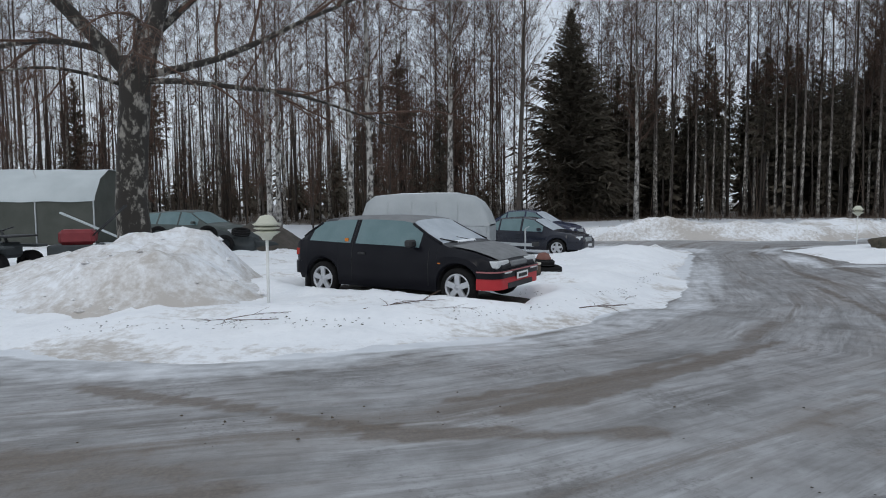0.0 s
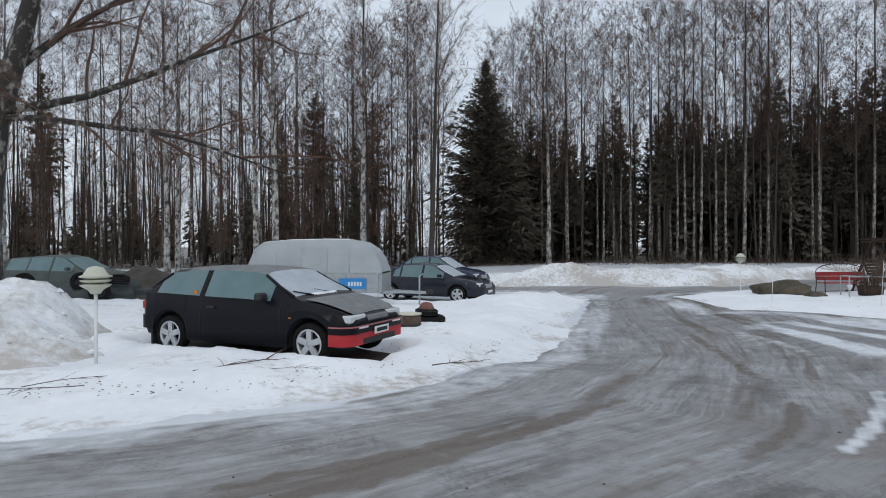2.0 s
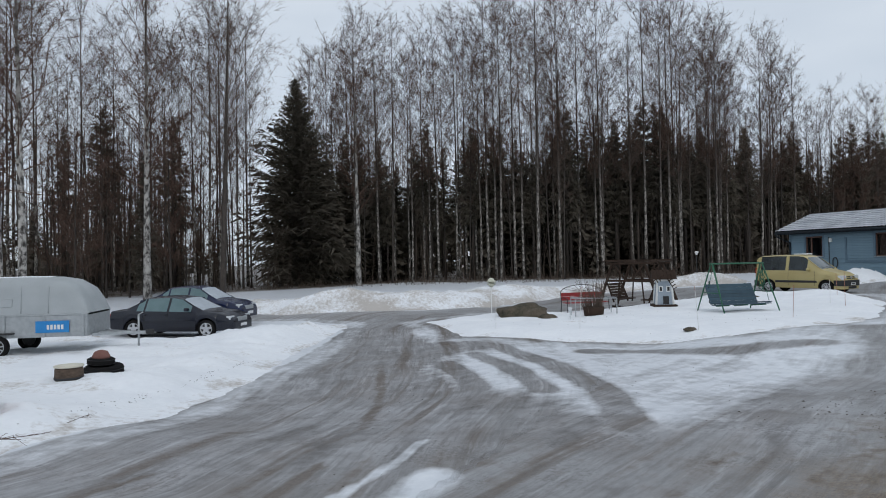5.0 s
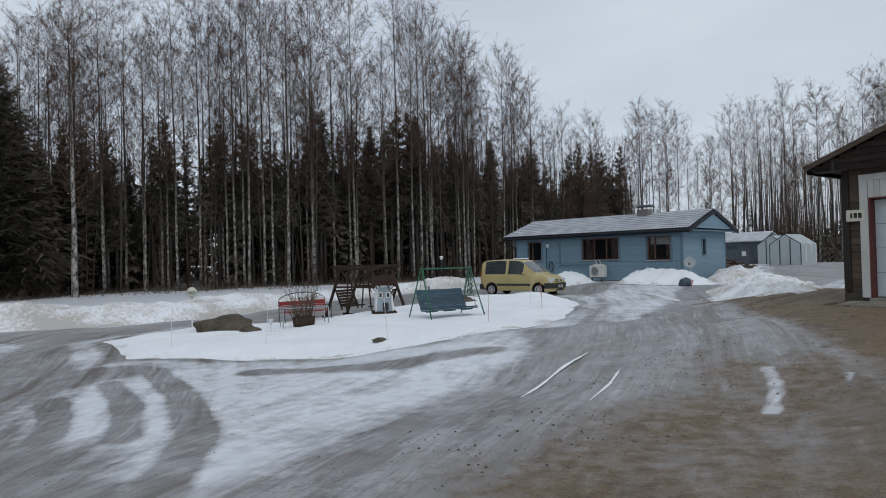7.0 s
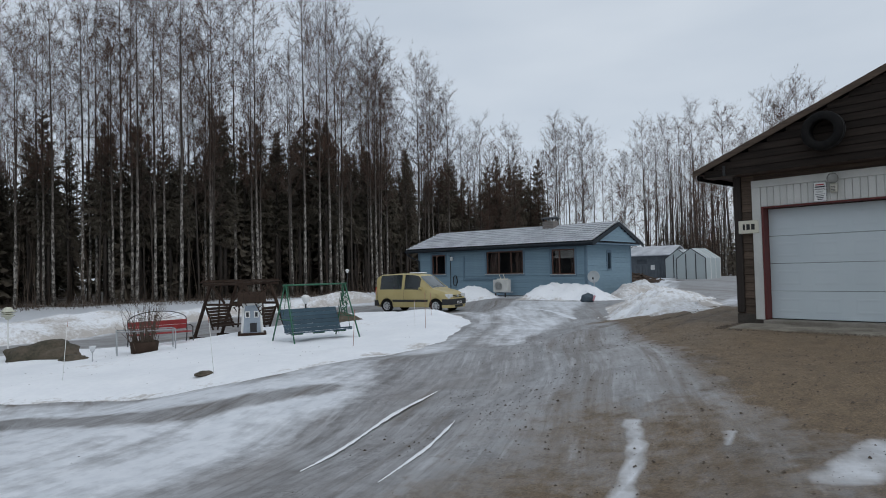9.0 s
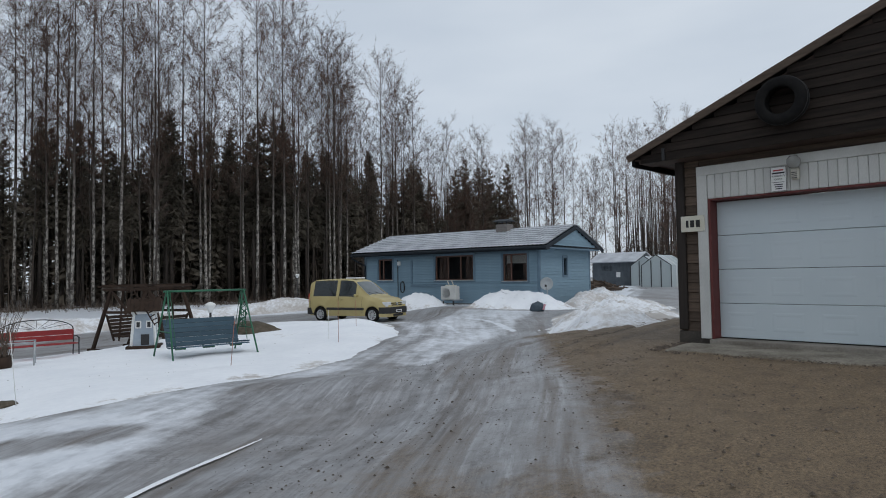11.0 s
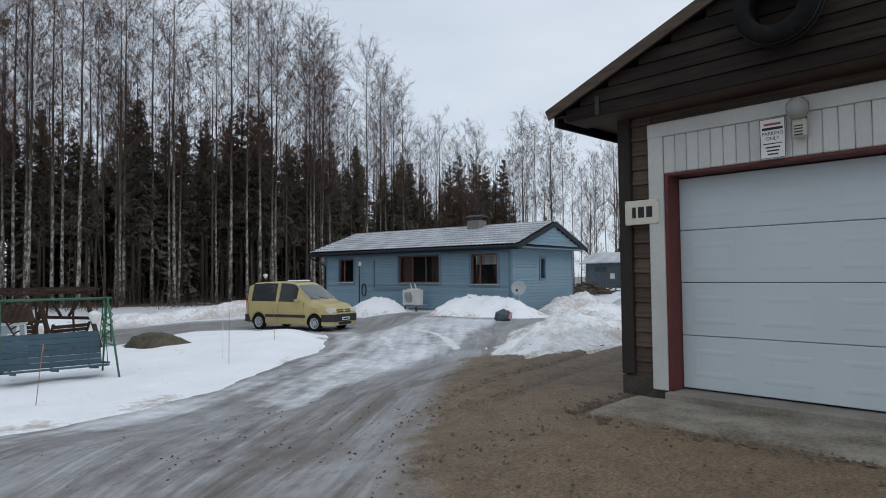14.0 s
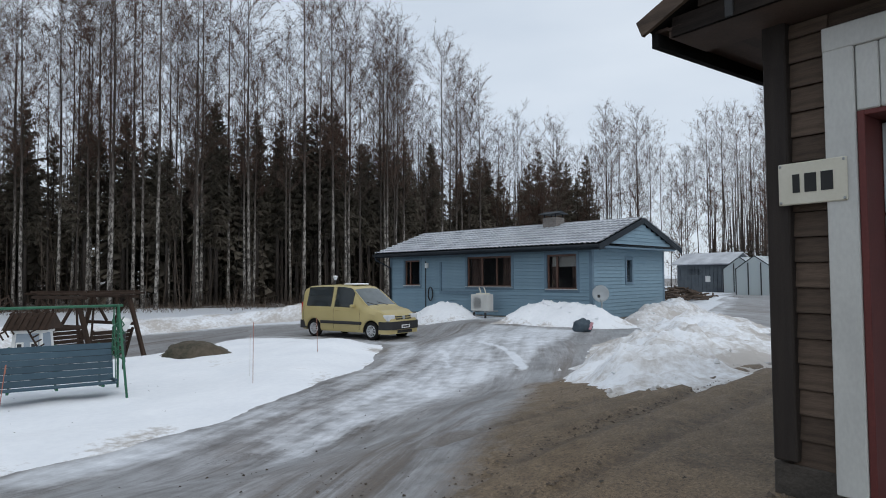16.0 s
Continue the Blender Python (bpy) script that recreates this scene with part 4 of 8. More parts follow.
def old_birch(seed):
    """Meshes of the thick old birch: a bole that forks at five metres, sweeping boughs, hanging twigs."""
    rng = random.Random(seed)
    tv, tf, cv, cf = [], [], [], []
    bole = [(0.1, 0, -0.3), (0.0, 0, 0.3), (-0.08, 0, 1.6), (0.0, 0, 3.0), (0.1, 0, 4.3), (0.14, 0, 5.3)]
    tube_data(bole, [0.52, 0.43, 0.385, 0.37, 0.37, 0.40], 14, tv, tf)

    def hang(pts, count, reach):
        m = len(pts) - 1
        for c in range(count):
            w = (0.2 + 0.8 * rng.random()) * (m - 0.01)
            i = int(w)
            q = pts[i].lerp(pts[i + 1], w - i)
            d = (pts[i + 1] - pts[i]).normalized() * 0.6 + Vector((rng.uniform(-1, 1), rng.uniform(-1, 1), rng.uniform(-0.5, 0.5)))
            tw = limb_points(rng, q, d, reach * rng.uniform(0.5, 1.2), 5, -0.16, 0.26)
            tube_data(tw, [0.011, 0.009, 0.007, 0.005, 0.004, 0.002], 3, cv, cf, False)
            for k in range(7):
                i = rng.randrange(1, 5)
                q2 = tw[i].lerp(tw[i + 1], rng.random())
                d2 = Vector((rng.uniform(-1, 1), rng.uniform(-1, 1), rng.uniform(-1.1, 0.3))).normalized()
                e = q2 + d2 * rng.uniform(0.2, 0.55)
                sliver(cv, cf, q2, e, 0.0045, rng)
                sliver(cv, cf, q2.lerp(e, 0.5), q2.lerp(e, 0.5) + (d2 + Vector((rng.uniform(-1, 1), rng.uniform(-1, 1), -0.3))).normalized() * 0.25, 0.0035, rng)

    boughs = []

    def limb(start, direction, length, r, droop, jag, twig_count, kids):
        pts = limb_points(rng, start, direction, length, 9, droop, jag)
        boughs.append(raw("bough", *tube_data(pts, [r * (1 - 0.095 * i) for i in range(10)], 8, cap=False), smooth=True))
        hang(pts, twig_count, 1.1)
        for k in range(kids):
            i = rng.randrange(2, 8)
            d = (pts[i + 1] - pts[i]).normalized() + Vector((rng.uniform(-1, 1), rng.uniform(-1, 1), rng.uniform(-0.5, 0.6)))
            sub = limb_points(rng, pts[i], d, length * rng.uniform(0.3, 0.5), 6, droop * 1.2, 0.17)
            tube_data(sub, [r * 0.42 * (1 - 0.13 * j) for j in range(7)], 5, cv, cf, False)
            hang(sub, 9, 1.0)

    limb((0.32, 0, 5.0), (0.22, 0.05, 1), 8.0, 0.27, 0.03, 0.07, 14, 9)
    limb((-0.05, 0, 5.0), (-0.75, -0.1, 1), 7.0, 0.21, 0.02, 0.09, 14, 8)
    limb((0.4, -0.1, 4.9), (1, -0.1, 0.30), 8.0, 0.11, 0.02, 0.10, 16, 7)
    limb((0.42, -0.1, 4.75), (1, -0.25, 0.05), 7.0, 0.085, -0.02, 0.09, 16, 7)
    limb((0.2, 0.1, 5.6), (0.7, 0.2, 0.9), 6.0, 0.12, -0.05, 0.10, 14, 7)
    limb((-0.2, 0, 5.3), (-1, 0.1, 0.5), 6.0, 0.10, -0.07, 0.12, 16, 7)
    limb((-0.1, 0, 4.6), (-0.8, -0.5, 0.25), 4.0, 0.055, -0.06, 0.14, 14, 5)
    limb((0.1, -0.2, 4.9), (0.3, -1, 0.5), 4.5, 0.08, -0.05, 0.12, 12, 5)
    return raw("trunk", tv, tf, True), raw("crown", cv, cf), boughs


def conifer(seed, H, R, bare=0.12, gap=0.3, around=9, fat=1.0, power=0.85):
    """Meshes of a spruce: its trunk, and its boughs of hanging needle sprays."""
    rng = random.Random(seed)
    tv, tf = tube_data([(0, 0, -0.3), (0, 0, H * 0.5), (0, 0, H)], [0.011 * H, 0.008 * H, 0.012], 6)
    v, f = [], []
    z = H * bare
    bulge = [rng.uniform(0.7, 1.15) for _ in range(12)]
    while z < H * 0.99:
        u = (z / H - bare) / (1 - bare)
        reach = R * (1 - u) ** power * (0.55 + 0.45 * min(1, u / 0.15)) + 0.10
        for k in range(max(3, int(around * (0.4 + 0.6 * (1 - u))))):
            a = rng.uniform(0, 6.283)
            ln = reach * rng.uniform(0.55, 1.1) * bulge[(int(a * 1.9) + int(u * 9)) % 12]
            drop = -0.45 + 1.0 * u
            pts = limb_points(rng, (0, 0, z + rng.uniform(-gap, gap) * 0.6), (math.cos(a), math.sin(a), drop), ln, 4, 0.10, 0.10)
            for i in range(4):
                d = pts[i + 1] - pts[i]
                side = d.cross(Vector((0, 0, 1))).normalized()
                for s in (-1, 1, 0):
                    p = pts[i].lerp(pts[i + 1], rng.random())
                    sp = (0.16 + 0.16 * ln) * fat * rng.uniform(0.6, 1.2)
                    e = p + side * s * sp + d * rng.uniform(0.3, 1.0) + Vector((0, 0, -sp * rng.uniform(0.3, 1.0)))
                    b = len(v)
                    w = (d.normalized() + Vector((0, 0, rng.uniform(-0.6, 0.6)))) * (0.05 + 0.03 * ln) * fat
                    v += [p - w, p + w, e]
                    f.append((b, b + 1, b + 2))
            b = len(v)
            w = (pts[4] - pts[3]).cross(Vector((0, 0, 1))).normalized() * 0.05 * ln * fat
            v += [pts[0], pts[2] - w, pts[4], pts[2] + w]
            f.append((b, b + 1, b + 2, b + 3))
        z += gap * (0.7 + 0.5 * rng.random())
    return raw("trunk", tv, tf, True), raw("crown", v, f)


def plant(name, meshes, x, y, mats, label, category="tree", turn=0.0, size=1.0, group="", z=None):
    t = thing(name, pose(x, y, (gz(x, y) if z is None else z), 0, 0, turn) @ Matrix.Scale(size, 4), label, category, group)
    for n, me, m in zip(("trunk", "crown"), meshes, mats):
        if not me.materials:
            me.materials.append(m)
        part(n, me, None, t)
    return t


rng = random.Random(11)
BIRCHES = [bare_tree(20 + i, 28, 0.135, first=0.40, limbs=38, twigs=11, fine=9, bough=0.24, spread=rng.uniform(0.13, 0.17), lean=rng.uniform(-0.02, 0.02), tip=0.10) for i in range(6)]
NEAR_BIRCHES = [bare_tree(120 + i, 19, 0.20, first=0.30, limbs=34, twigs=12, fine=9, bough=0.26, spread=0.2, lean=rng.uniform(-0.015, 0.015), tip=0.12) for i in range(3)]
GREYS = [bare_tree(40 + i, 23, 0.095, first=0.38, limbs=32, twigs=9, fine=8, bough=0.25, spread=rng.uniform(0.11, 0.15), lean=rng.uniform(-0.03, 0.03)) for i in range(4)]
SAPLINGS = [bare_tree(140 + i, 10, 0.065, first=0.16, limbs=30, twigs=9, fine=9, bough=0.3, spread=rng.uniform(0.2, 0.27), lean=rng.uniform(-0.04, 0.04)) for i in range(3)]
SPRUCES = [conifer(60 + i, 16.0 + 0.5 * i, 2.0 + 0.12 * i, bare=0.30 + 0.03 * i, gap=0.32, around=8, fat=1.2, power=0.65) for i in range(5)]
for group in (BIRCHES, NEAR_BIRCHES, GREYS, SAPLINGS):
    for trunk_me, _ in group:
        trunk_me.materials.append(M_BIRCH_FOREST if group is BIRCHES else M_BIRCH if group is NEAR_BIRCHES else M_GREYBARK)

# the old birch by the heap, with its wide low boughs
bole, twigs, boughs = old_birch(5)
old = plant("birch", (bole, twigs), -6.8, 17.4, (M_BIRCH_OLD, M_TWIG), "old leafless birch with black cracked bark and white patches", turn=8)
for me in boughs:
    part("bough", me, M_BIRCH_OLD, old)
# single birches round the parked cars
for x, y, k, s, turn in ((-5.4, 37.2, 0, 0.88, 0), (-5.0, 38.4, 1, 0.80, 80), (-0.8, 37.7, 2, 0.95, 150), (0.2, 36.7, 1, 1.15, 220), (6.8, 47.3, 2, 1.3, 10), (26.1, 56.0, 0, 1.25, 300), (-14, 40, 1, 0.9, 60)):
    plant("birch", NEAR_BIRCHES[k], x, y, (M_BIRCH, M_TWIG), "tall leafless birch with pale peeling bark", turn=turn, size=s, group="birches behind the parked cars")
plant("aspen", bare_tree(171, 25, 0.21, first=0.34, limbs=32, twigs=9, fine=7, bough=0.30, spread=0.20, tip=0.03), 11.2, 44.4, (M_GREYBARK, M_TWIG_GREY), "tall dark-barked aspen with stout rising limbs")
plant("spruce", conifer(3, 22.0, 7.2, bare=0.03, gap=0.2, around=24, fat=0.8, power=0.75), 23.0, 65.0, (M_GREYBARK, M_NEEDLE), "single dense dark green spruce at the forest edge")
plant("spruce", conifer(9, 11.5, 1.5, bare=0.08, gap=0.2, around=8, fat=0.9, power=0.8), 7.3, 55.3, (M_GREYBARK, M_NEEDLE), "slim young spruce among the bare trees")


def edge_point(f):
    """A point on the front edge of the forest, f from 0 (west) to 1 (east)."""
    line = [(-75, 55), (-30, 58), (0, 64), (20, 66), (34, 56), (44, 46), (56, 42), (70, 42), (88, 42), (104, 32), (100, 16), (84, 4), (76, -14)]
    u = f * (len(line) - 1)
    i = min(int(u), len(line) - 2)
    (ax, ay), (bx, by) = line[i], line[i + 1]
    d = Vector((bx - ax, by - ay)).normalized()
    return Vector((ax, ay)).lerp(Vector((bx, by)), u - i), Vector((-d.y, d.x))


def stretch(table, v):
    """A place along the edge for v from 0 to 1; table holds (f0, f1, share)."""
    total = sum(w for _, _, w in table)
    v *= total
    for f0, f1, w in table:
        if v <= w:
            return f0 + (f1 - f0) * v / w
        v -= w
    return table[-1][1]


for i in range(220):
    f = stretch([(0.04, 0.15, 42), (0.15, 0.255, 38), (0.255, 0.45, 56), (0.45, 0.62, 32), (0.62, 0.92, 52)], (i + rng.random()) / 220)
    p, n = edge_point(f)
    tall = 1.0 if f < 0.5 else 0.98 if f < 0.63 else 0.8
    p = p + n * rng.uniform(-2.0, 6.0)
    if abs(p.x - 23) < 4.5:
        p = p + n * 9.0
    if rng.random() < 0.62:
        plant("birch", rng.choice(BIRCHES), p.x, p.y, (M_BIRCH_FOREST, M_TWIG), "tall slender leafless birch in the forest edge", turn=rng.uniform(0, 360), size=rng.uniform(0.8, 1.1) * tall, group="forest edge trees")
    else:
        plant("aspen", rng.choice(GREYS), p.x, p.y, (M_GREYBARK, M_TWIG_GREY), "slim grey-barked leafless tree in the forest edge", turn=rng.uniform(0, 360), size=rng.uniform(0.75, 1.1) * tall, group="forest edge trees")
for i in range(46):
    p, n = edge_point(stretch([(0.05, 0.24, 36), (0.62, 0.9, 10)], (i + rng.random()) / 46))
    p = p + n * rng.uniform(-14.0, 4.0)
    plant("alder", rng.choice(SAPLINGS), p.x, p.y, (M_GREYBARK, M_TWIG), "young bushy leafless tree with brown twigs", turn=rng.uniform(0, 360), size=rng.uniform(0.7, 1.45), group="young trees before the forest")
for i in range(140):
    p, n = edge_point(stretch([(0.05, 0.24, 6), (0.262, 0.47, 50), (0.47, 0.715, 84)], (i + rng.random()) / 140))
    p = p + n * rng.uniform(3.0, 11.0)
    plant("spruce", rng.choice(SPRUCES), p.x, p.y, (M_GREYBARK, M_NEEDLE), "dark narrow spruce standing inside the forest edge", turn=rng.uniform(0, 360), size=rng.uniform(0.72, 1.06), group="forest spruces")


def build_woods():
    """The depth of the forest behind its edge: trunks, twigs and dark spruce boughs."""
    r = random.Random(77)
    tv, tf, cv, cf, nv, nf = [], [], [], [], [], []
    for i in range(1900):
        f0 = r.uniform(0.68, 0.92) if i % 7 == 3 else r.random() if i < 1000 else r.uniform(0.02, 0.31) if i < 1400 else r.uniform(0.27, 0.50) if i < 1550 else r.uniform(0.50, 0.72)
        p, n = edge_point(f0)
        west, thick = f0 < 0.262, 0.262 < f0 < 0.72
        q = p + n * (5 + 42 * r.random() ** 1.2)
        H = r.uniform(13, 22)
        base = Vector((q.x, q.y, gz(q.x, q.y) - 0.3))
        tip = base + Vector((r.uniform(-0.8, 0.8), r.uniform(-0.8, 0.8), H))
        spruce = r.random() < (0.75 if thick else 0.36 if west else 0.5)
        tube_data([base, base.lerp(tip, 0.5) + Vector((r.uniform(-0.2, 0.2), r.uniform(-0.2, 0.2), 0)), tip], [r.uniform(0.07, 0.13), 0.06, 0.01], 4, tv, tf, False)
        if not spruce:
            for k in range(40):
                a, f = r.uniform(0, 6.283), r.uniform(0.22 if west else 0.08 if f0 > 0.7 else 0.40, 1.0)
                s = base.lerp(tip, f)
                ln = H * 0.12 * (1.3 - f)
                e = s + Vector((math.cos(a) * ln, math.sin(a) * ln, ln * r.uniform(0.4, 1.3)))
                sliver(cv, cf, s, e, 0.022, r)
                for m in range(5):
                    w = s.lerp(e, r.uniform(0.25, 1))
                    sliver(cv, cf, w, w + Vector((r.uniform(-1, 1), r.uniform(-1, 1), r.uniform(-0.7, 0.8))) * ln * 0.5, 0.015, r)
        else:
            H *= 0.72 if thick else r.uniform(0.25, 0.55)
            for k in range(120 if thick else 80):
                f = r.uniform(0.08 if i % 2 else 0.25, 1.0) ** 0.9
                a, ln = r.uniform(0, 6.283), (2.1 if thick else 1.7) * (1.03 - f) ** 0.8 * r.uniform(0.6, 1.1)
                s = base + Vector((0, 0, H * f))
                e = s + Vector((math.cos(a) * ln, math.sin(a) * ln, -0.35 * ln))
                side = Vector((-math.sin(a), math.cos(a), 0)) * (0.12 + 0.2 * ln)
                b = len(nv)
                nv.extend([s, s.lerp(e, 0.6) + side - Vector((0, 0, 0.3 * ln)), e, s.lerp(e, 0.6) - side - Vector((0, 0, 0.3 * ln))])
                nf.append((b, b + 1, b + 2, b + 3))
    t = thing("forest", pose(0, 0, 0), "deep mixed forest of bare trunks and dark spruces", "forest", kind="stuff")
    tagged(part("trunks", raw("trunks", tv, tf, True), M_GREYBARK, t), kind="stuff")
    tagged(part("twigs", raw("twigs", cv, cf), M_TWIG_GREY, t), kind="stuff")
    tagged(part("boughs", raw("boughs", nv, nf), M_NEEDLE, t), kind="stuff")


build_woods()


def build_brush():
    """Dry undergrowth and saplings in front of the trees."""
    r = random.Random(5)
    v, f = [], []
    for i in range(9000):
        p, n = edge_point(r.random())
        q = p + n * (r.uniform(-7, 6) if i < 5200 else r.uniform(4, 34))
        h = r.uniform(0.3, 1.0) if r.random() < 0.85 else r.uniform(1.2, 3.0)
        s = Vector((q.x, q.y, gz(q.x, q.y) - 0.05))
        for k in range(3):
            sliver(v, f, s, s + Vector((r.uniform(-0.5, 0.5) * h, r.uniform(-0.5, 0.5) * h, h * r.uniform(0.5, 1))), 0.012, r)
    for i in range(1300):
        p, n = edge_point(r.random() if i < 500 else r.uniform(0.06, 0.27))
        q = p + n * r.uniform(-5, 14)
        h = r.uniform(3, 9)
        s = Vector((q.x, q.y, gz(q.x, q.y) - 0.05))
        e = s + Vector((r.uniform(-0.12, 0.12) * h, r.uniform(-0.12, 0.12) * h, h))
        sliver(v, f, s, e, 0.022, r)
        for k in range(22):
            a = s.lerp(e, r.uniform(0.2, 1))
            b = a + Vector((r.uniform(-1, 1), r.uniform(-1, 1), r.uniform(0.1, 1.2))) * h * 0.10
            sliver(v, f, a, b, 0.012, r)
            sliver(v, f, a.lerp(b, 0.6), a.lerp(b, 0.6) + Vector((r.uniform(-1, 1), r.uniform(-1, 1), r.uniform(-0.4, 0.8))) * h * 0.06, 0.010, r)
    tagged(part("undergrowth", raw("undergrowth", v, f), M_BRUSH), "dry brown undergrowth along the forest edge", "undergrowth", kind="stuff")


build_brush()


# ---- blue house ----
def boards(parent, name, rects, pitch, depth, material, shift=0.0):
    """Lap boards over upright rectangles (y0, y1, z0, z1) on the plane x = shift, facing -x; each board is a piece."""
    cache = {}
    for y0, y1, z0, z1 in rects:
        z = z0
        while z < z1 - 0.02:
            h = min(pitch, z1 - z)
            key = (round(y1 - y0, 3), round(h, 3))
            if key not in cache:
                w = y1 - y0
                vs = [(0, 0, 0), (0, w, 0), (0, w, h), (0, 0, h), (-depth, 0, 0), (-depth, w, 0), (-depth * 0.45, w, h - 0.006), (-depth * 0.45, 0, h - 0.006)]
                me = raw(name, vs, [(0, 1, 2, 3)[::-1], (4, 5, 6, 7)[::-1], (0, 4, 7, 3)[::-1], (1, 2, 6, 5)[::-1], (0, 1, 5, 4)[::-1], (3, 7, 6, 2)[::-1]])
                me.materials.append(material)
                cache[key] = me
            ob = new(name, cache[key])
            ob.parent = parent
            ob.matrix_local = pose(shift, y0, z)
            z += pitch


def around(y0, y1, z0, z1, holes):
    """Rectangles that cover a wall but for its holes (y0, y1, z0, z1)."""
    cuts = sorted({z0, z1, *(h[2] for h in holes), *(h[3] for h in holes)})
    out = []
    for a, b in zip(cuts, cuts[1:]):
        y = y0
        for h in sorted(h for h in holes if h[2] < (a + b) / 2 < h[3]):
            if h[0] > y:
                out.append((y, h[0], a, b))
            y = h[1]
        if y1 > y:
            out.append((y, y1, a, b))
    return out


def window(house, y0, y1, z0, z1, posts=1, side=False, curtain=True, x=0.0):
    """A casement in the wall plane x: casing, frame, mullions, panes and curtains."""
    w = part("window", box(x + 0.02, y0, z0, x + 0.10, y1, z0 + 0.07, 0.006), M_WINFRAME, house, "brown wooden casement window")
    for a, b, c, d in ((y0, y1, z1 - 0.07, z1), (y0, y0 + 0.07, z0 + 0.07, z1 - 0.07), (y1 - 0.07, y1, z0 + 0.07, z1 - 0.07)):
        part("frame", box(x + 0.02, a, c, x + 0.10, b, d, 0.006), M_WINFRAME, w)
    for k in range(1, posts + 1):
        m = y0 + (y1 - y0) * k / (posts + 1) * (1.0 if posts != 1 else 1.35)
        if m < y1 - 0.2:
            part("mullion", box(x + 0.025, m - 0.035, z0 + 0.07, x + 0.095, m + 0.035, z1 - 0.07, 0.005), M_WINFRAME, w)
    pane = part("pane", box(x + 0.055, y0 + 0.06, z0 + 0.06, x + 0.062, y1 - 0.06, z1 - 0.06), M_PANE, w)
    pane.visible_shadow = False
    for a, b, c, d in ((y0 - 0.11, y1 + 0.11, z1, z1 + 0.1), (y0 - 0.11, y1 + 0.11, z0 - 0.1, z0), (y0 - 0.11, y0, z0, z1), (y1, y1 + 0.11, z0, z1)):
        part("casing", box(x - 0.045, a, c, x + 0.02, b, d, 0.006), M_BLUE_TRIM, w, "blue painted casing board")
    part("sill", box(x - 0.09, y0 - 0.06, z0 - 0.005, x + 0.03, y1 + 0.06, z0 + 0.02, 0.004), M_OFFWHITE, w, "pale metal sill")
    if curtain:
        for a, b in ((y0 + 0.06, y0 + (y1 - y0) * 0.26), (y1 - (y1 - y0) * 0.24, y1 - 0.06)):
            vs, fs = [], []
            n = 18
            for i in range(n + 1):
                y = a + (b - a) * i / n
                dx = 0.03 * math.sin(i * 1.9)
                vs += [(x + 0.22 + dx, y, z0 + 0.05), (x + 0.22 + dx * 0.6, y, z1 - 0.03)]
            for i in range(n):
                fs.append((2 * i, 2 * i + 1, 2 * i + 3, 2 * i + 2))
            part("curtain", raw("curtain", vs, fs, True), M_CURTAIN, w, "gathered brown curtain")


def tile_roof(x0, z0, x1, z1, y0, y1, wave=0.22, course=0.35):
    """A pressed-metal tile slope from the eave line (x0, z0) to the ridge (x1, z1)."""
    ln = math.hypot(x1 - x0, z1 - z0)
    dx, dz = (x1 - x0) / ln, (z1 - z0) / ln
    s = 1 if x1 > x0 else -1
    nx, nz = -dz * s, dx * s
    rows, cols = int(ln / course), int((y1 - y0) / wave * 6)
    vs, fs = [], []
    for r in range(rows):
        for e in (0, 1):
            d = ln * (r + e) / rows
            lift = 0.065 if e == 0 else 0.004
            for c in range(cols + 1):
                y = y0 + (y1 - y0) * c / cols
                h = lift + 0.045 * (0.5 + 0.5 * math.cos(2 * math.pi * c / 6)) ** 0.7
                vs.append((x0 + dx * d + nx * h, y, z0 + dz * d + nz * h))
    for r in range(rows * 2 - 1):
        for c in range(cols):
            a = r * (cols + 1) + c
            q = (a, a + cols + 1, a + cols + 2, a + 1)
            fs.append(q if s > 0 else q[::-1])
    return raw("roof_slope", vs, fs)


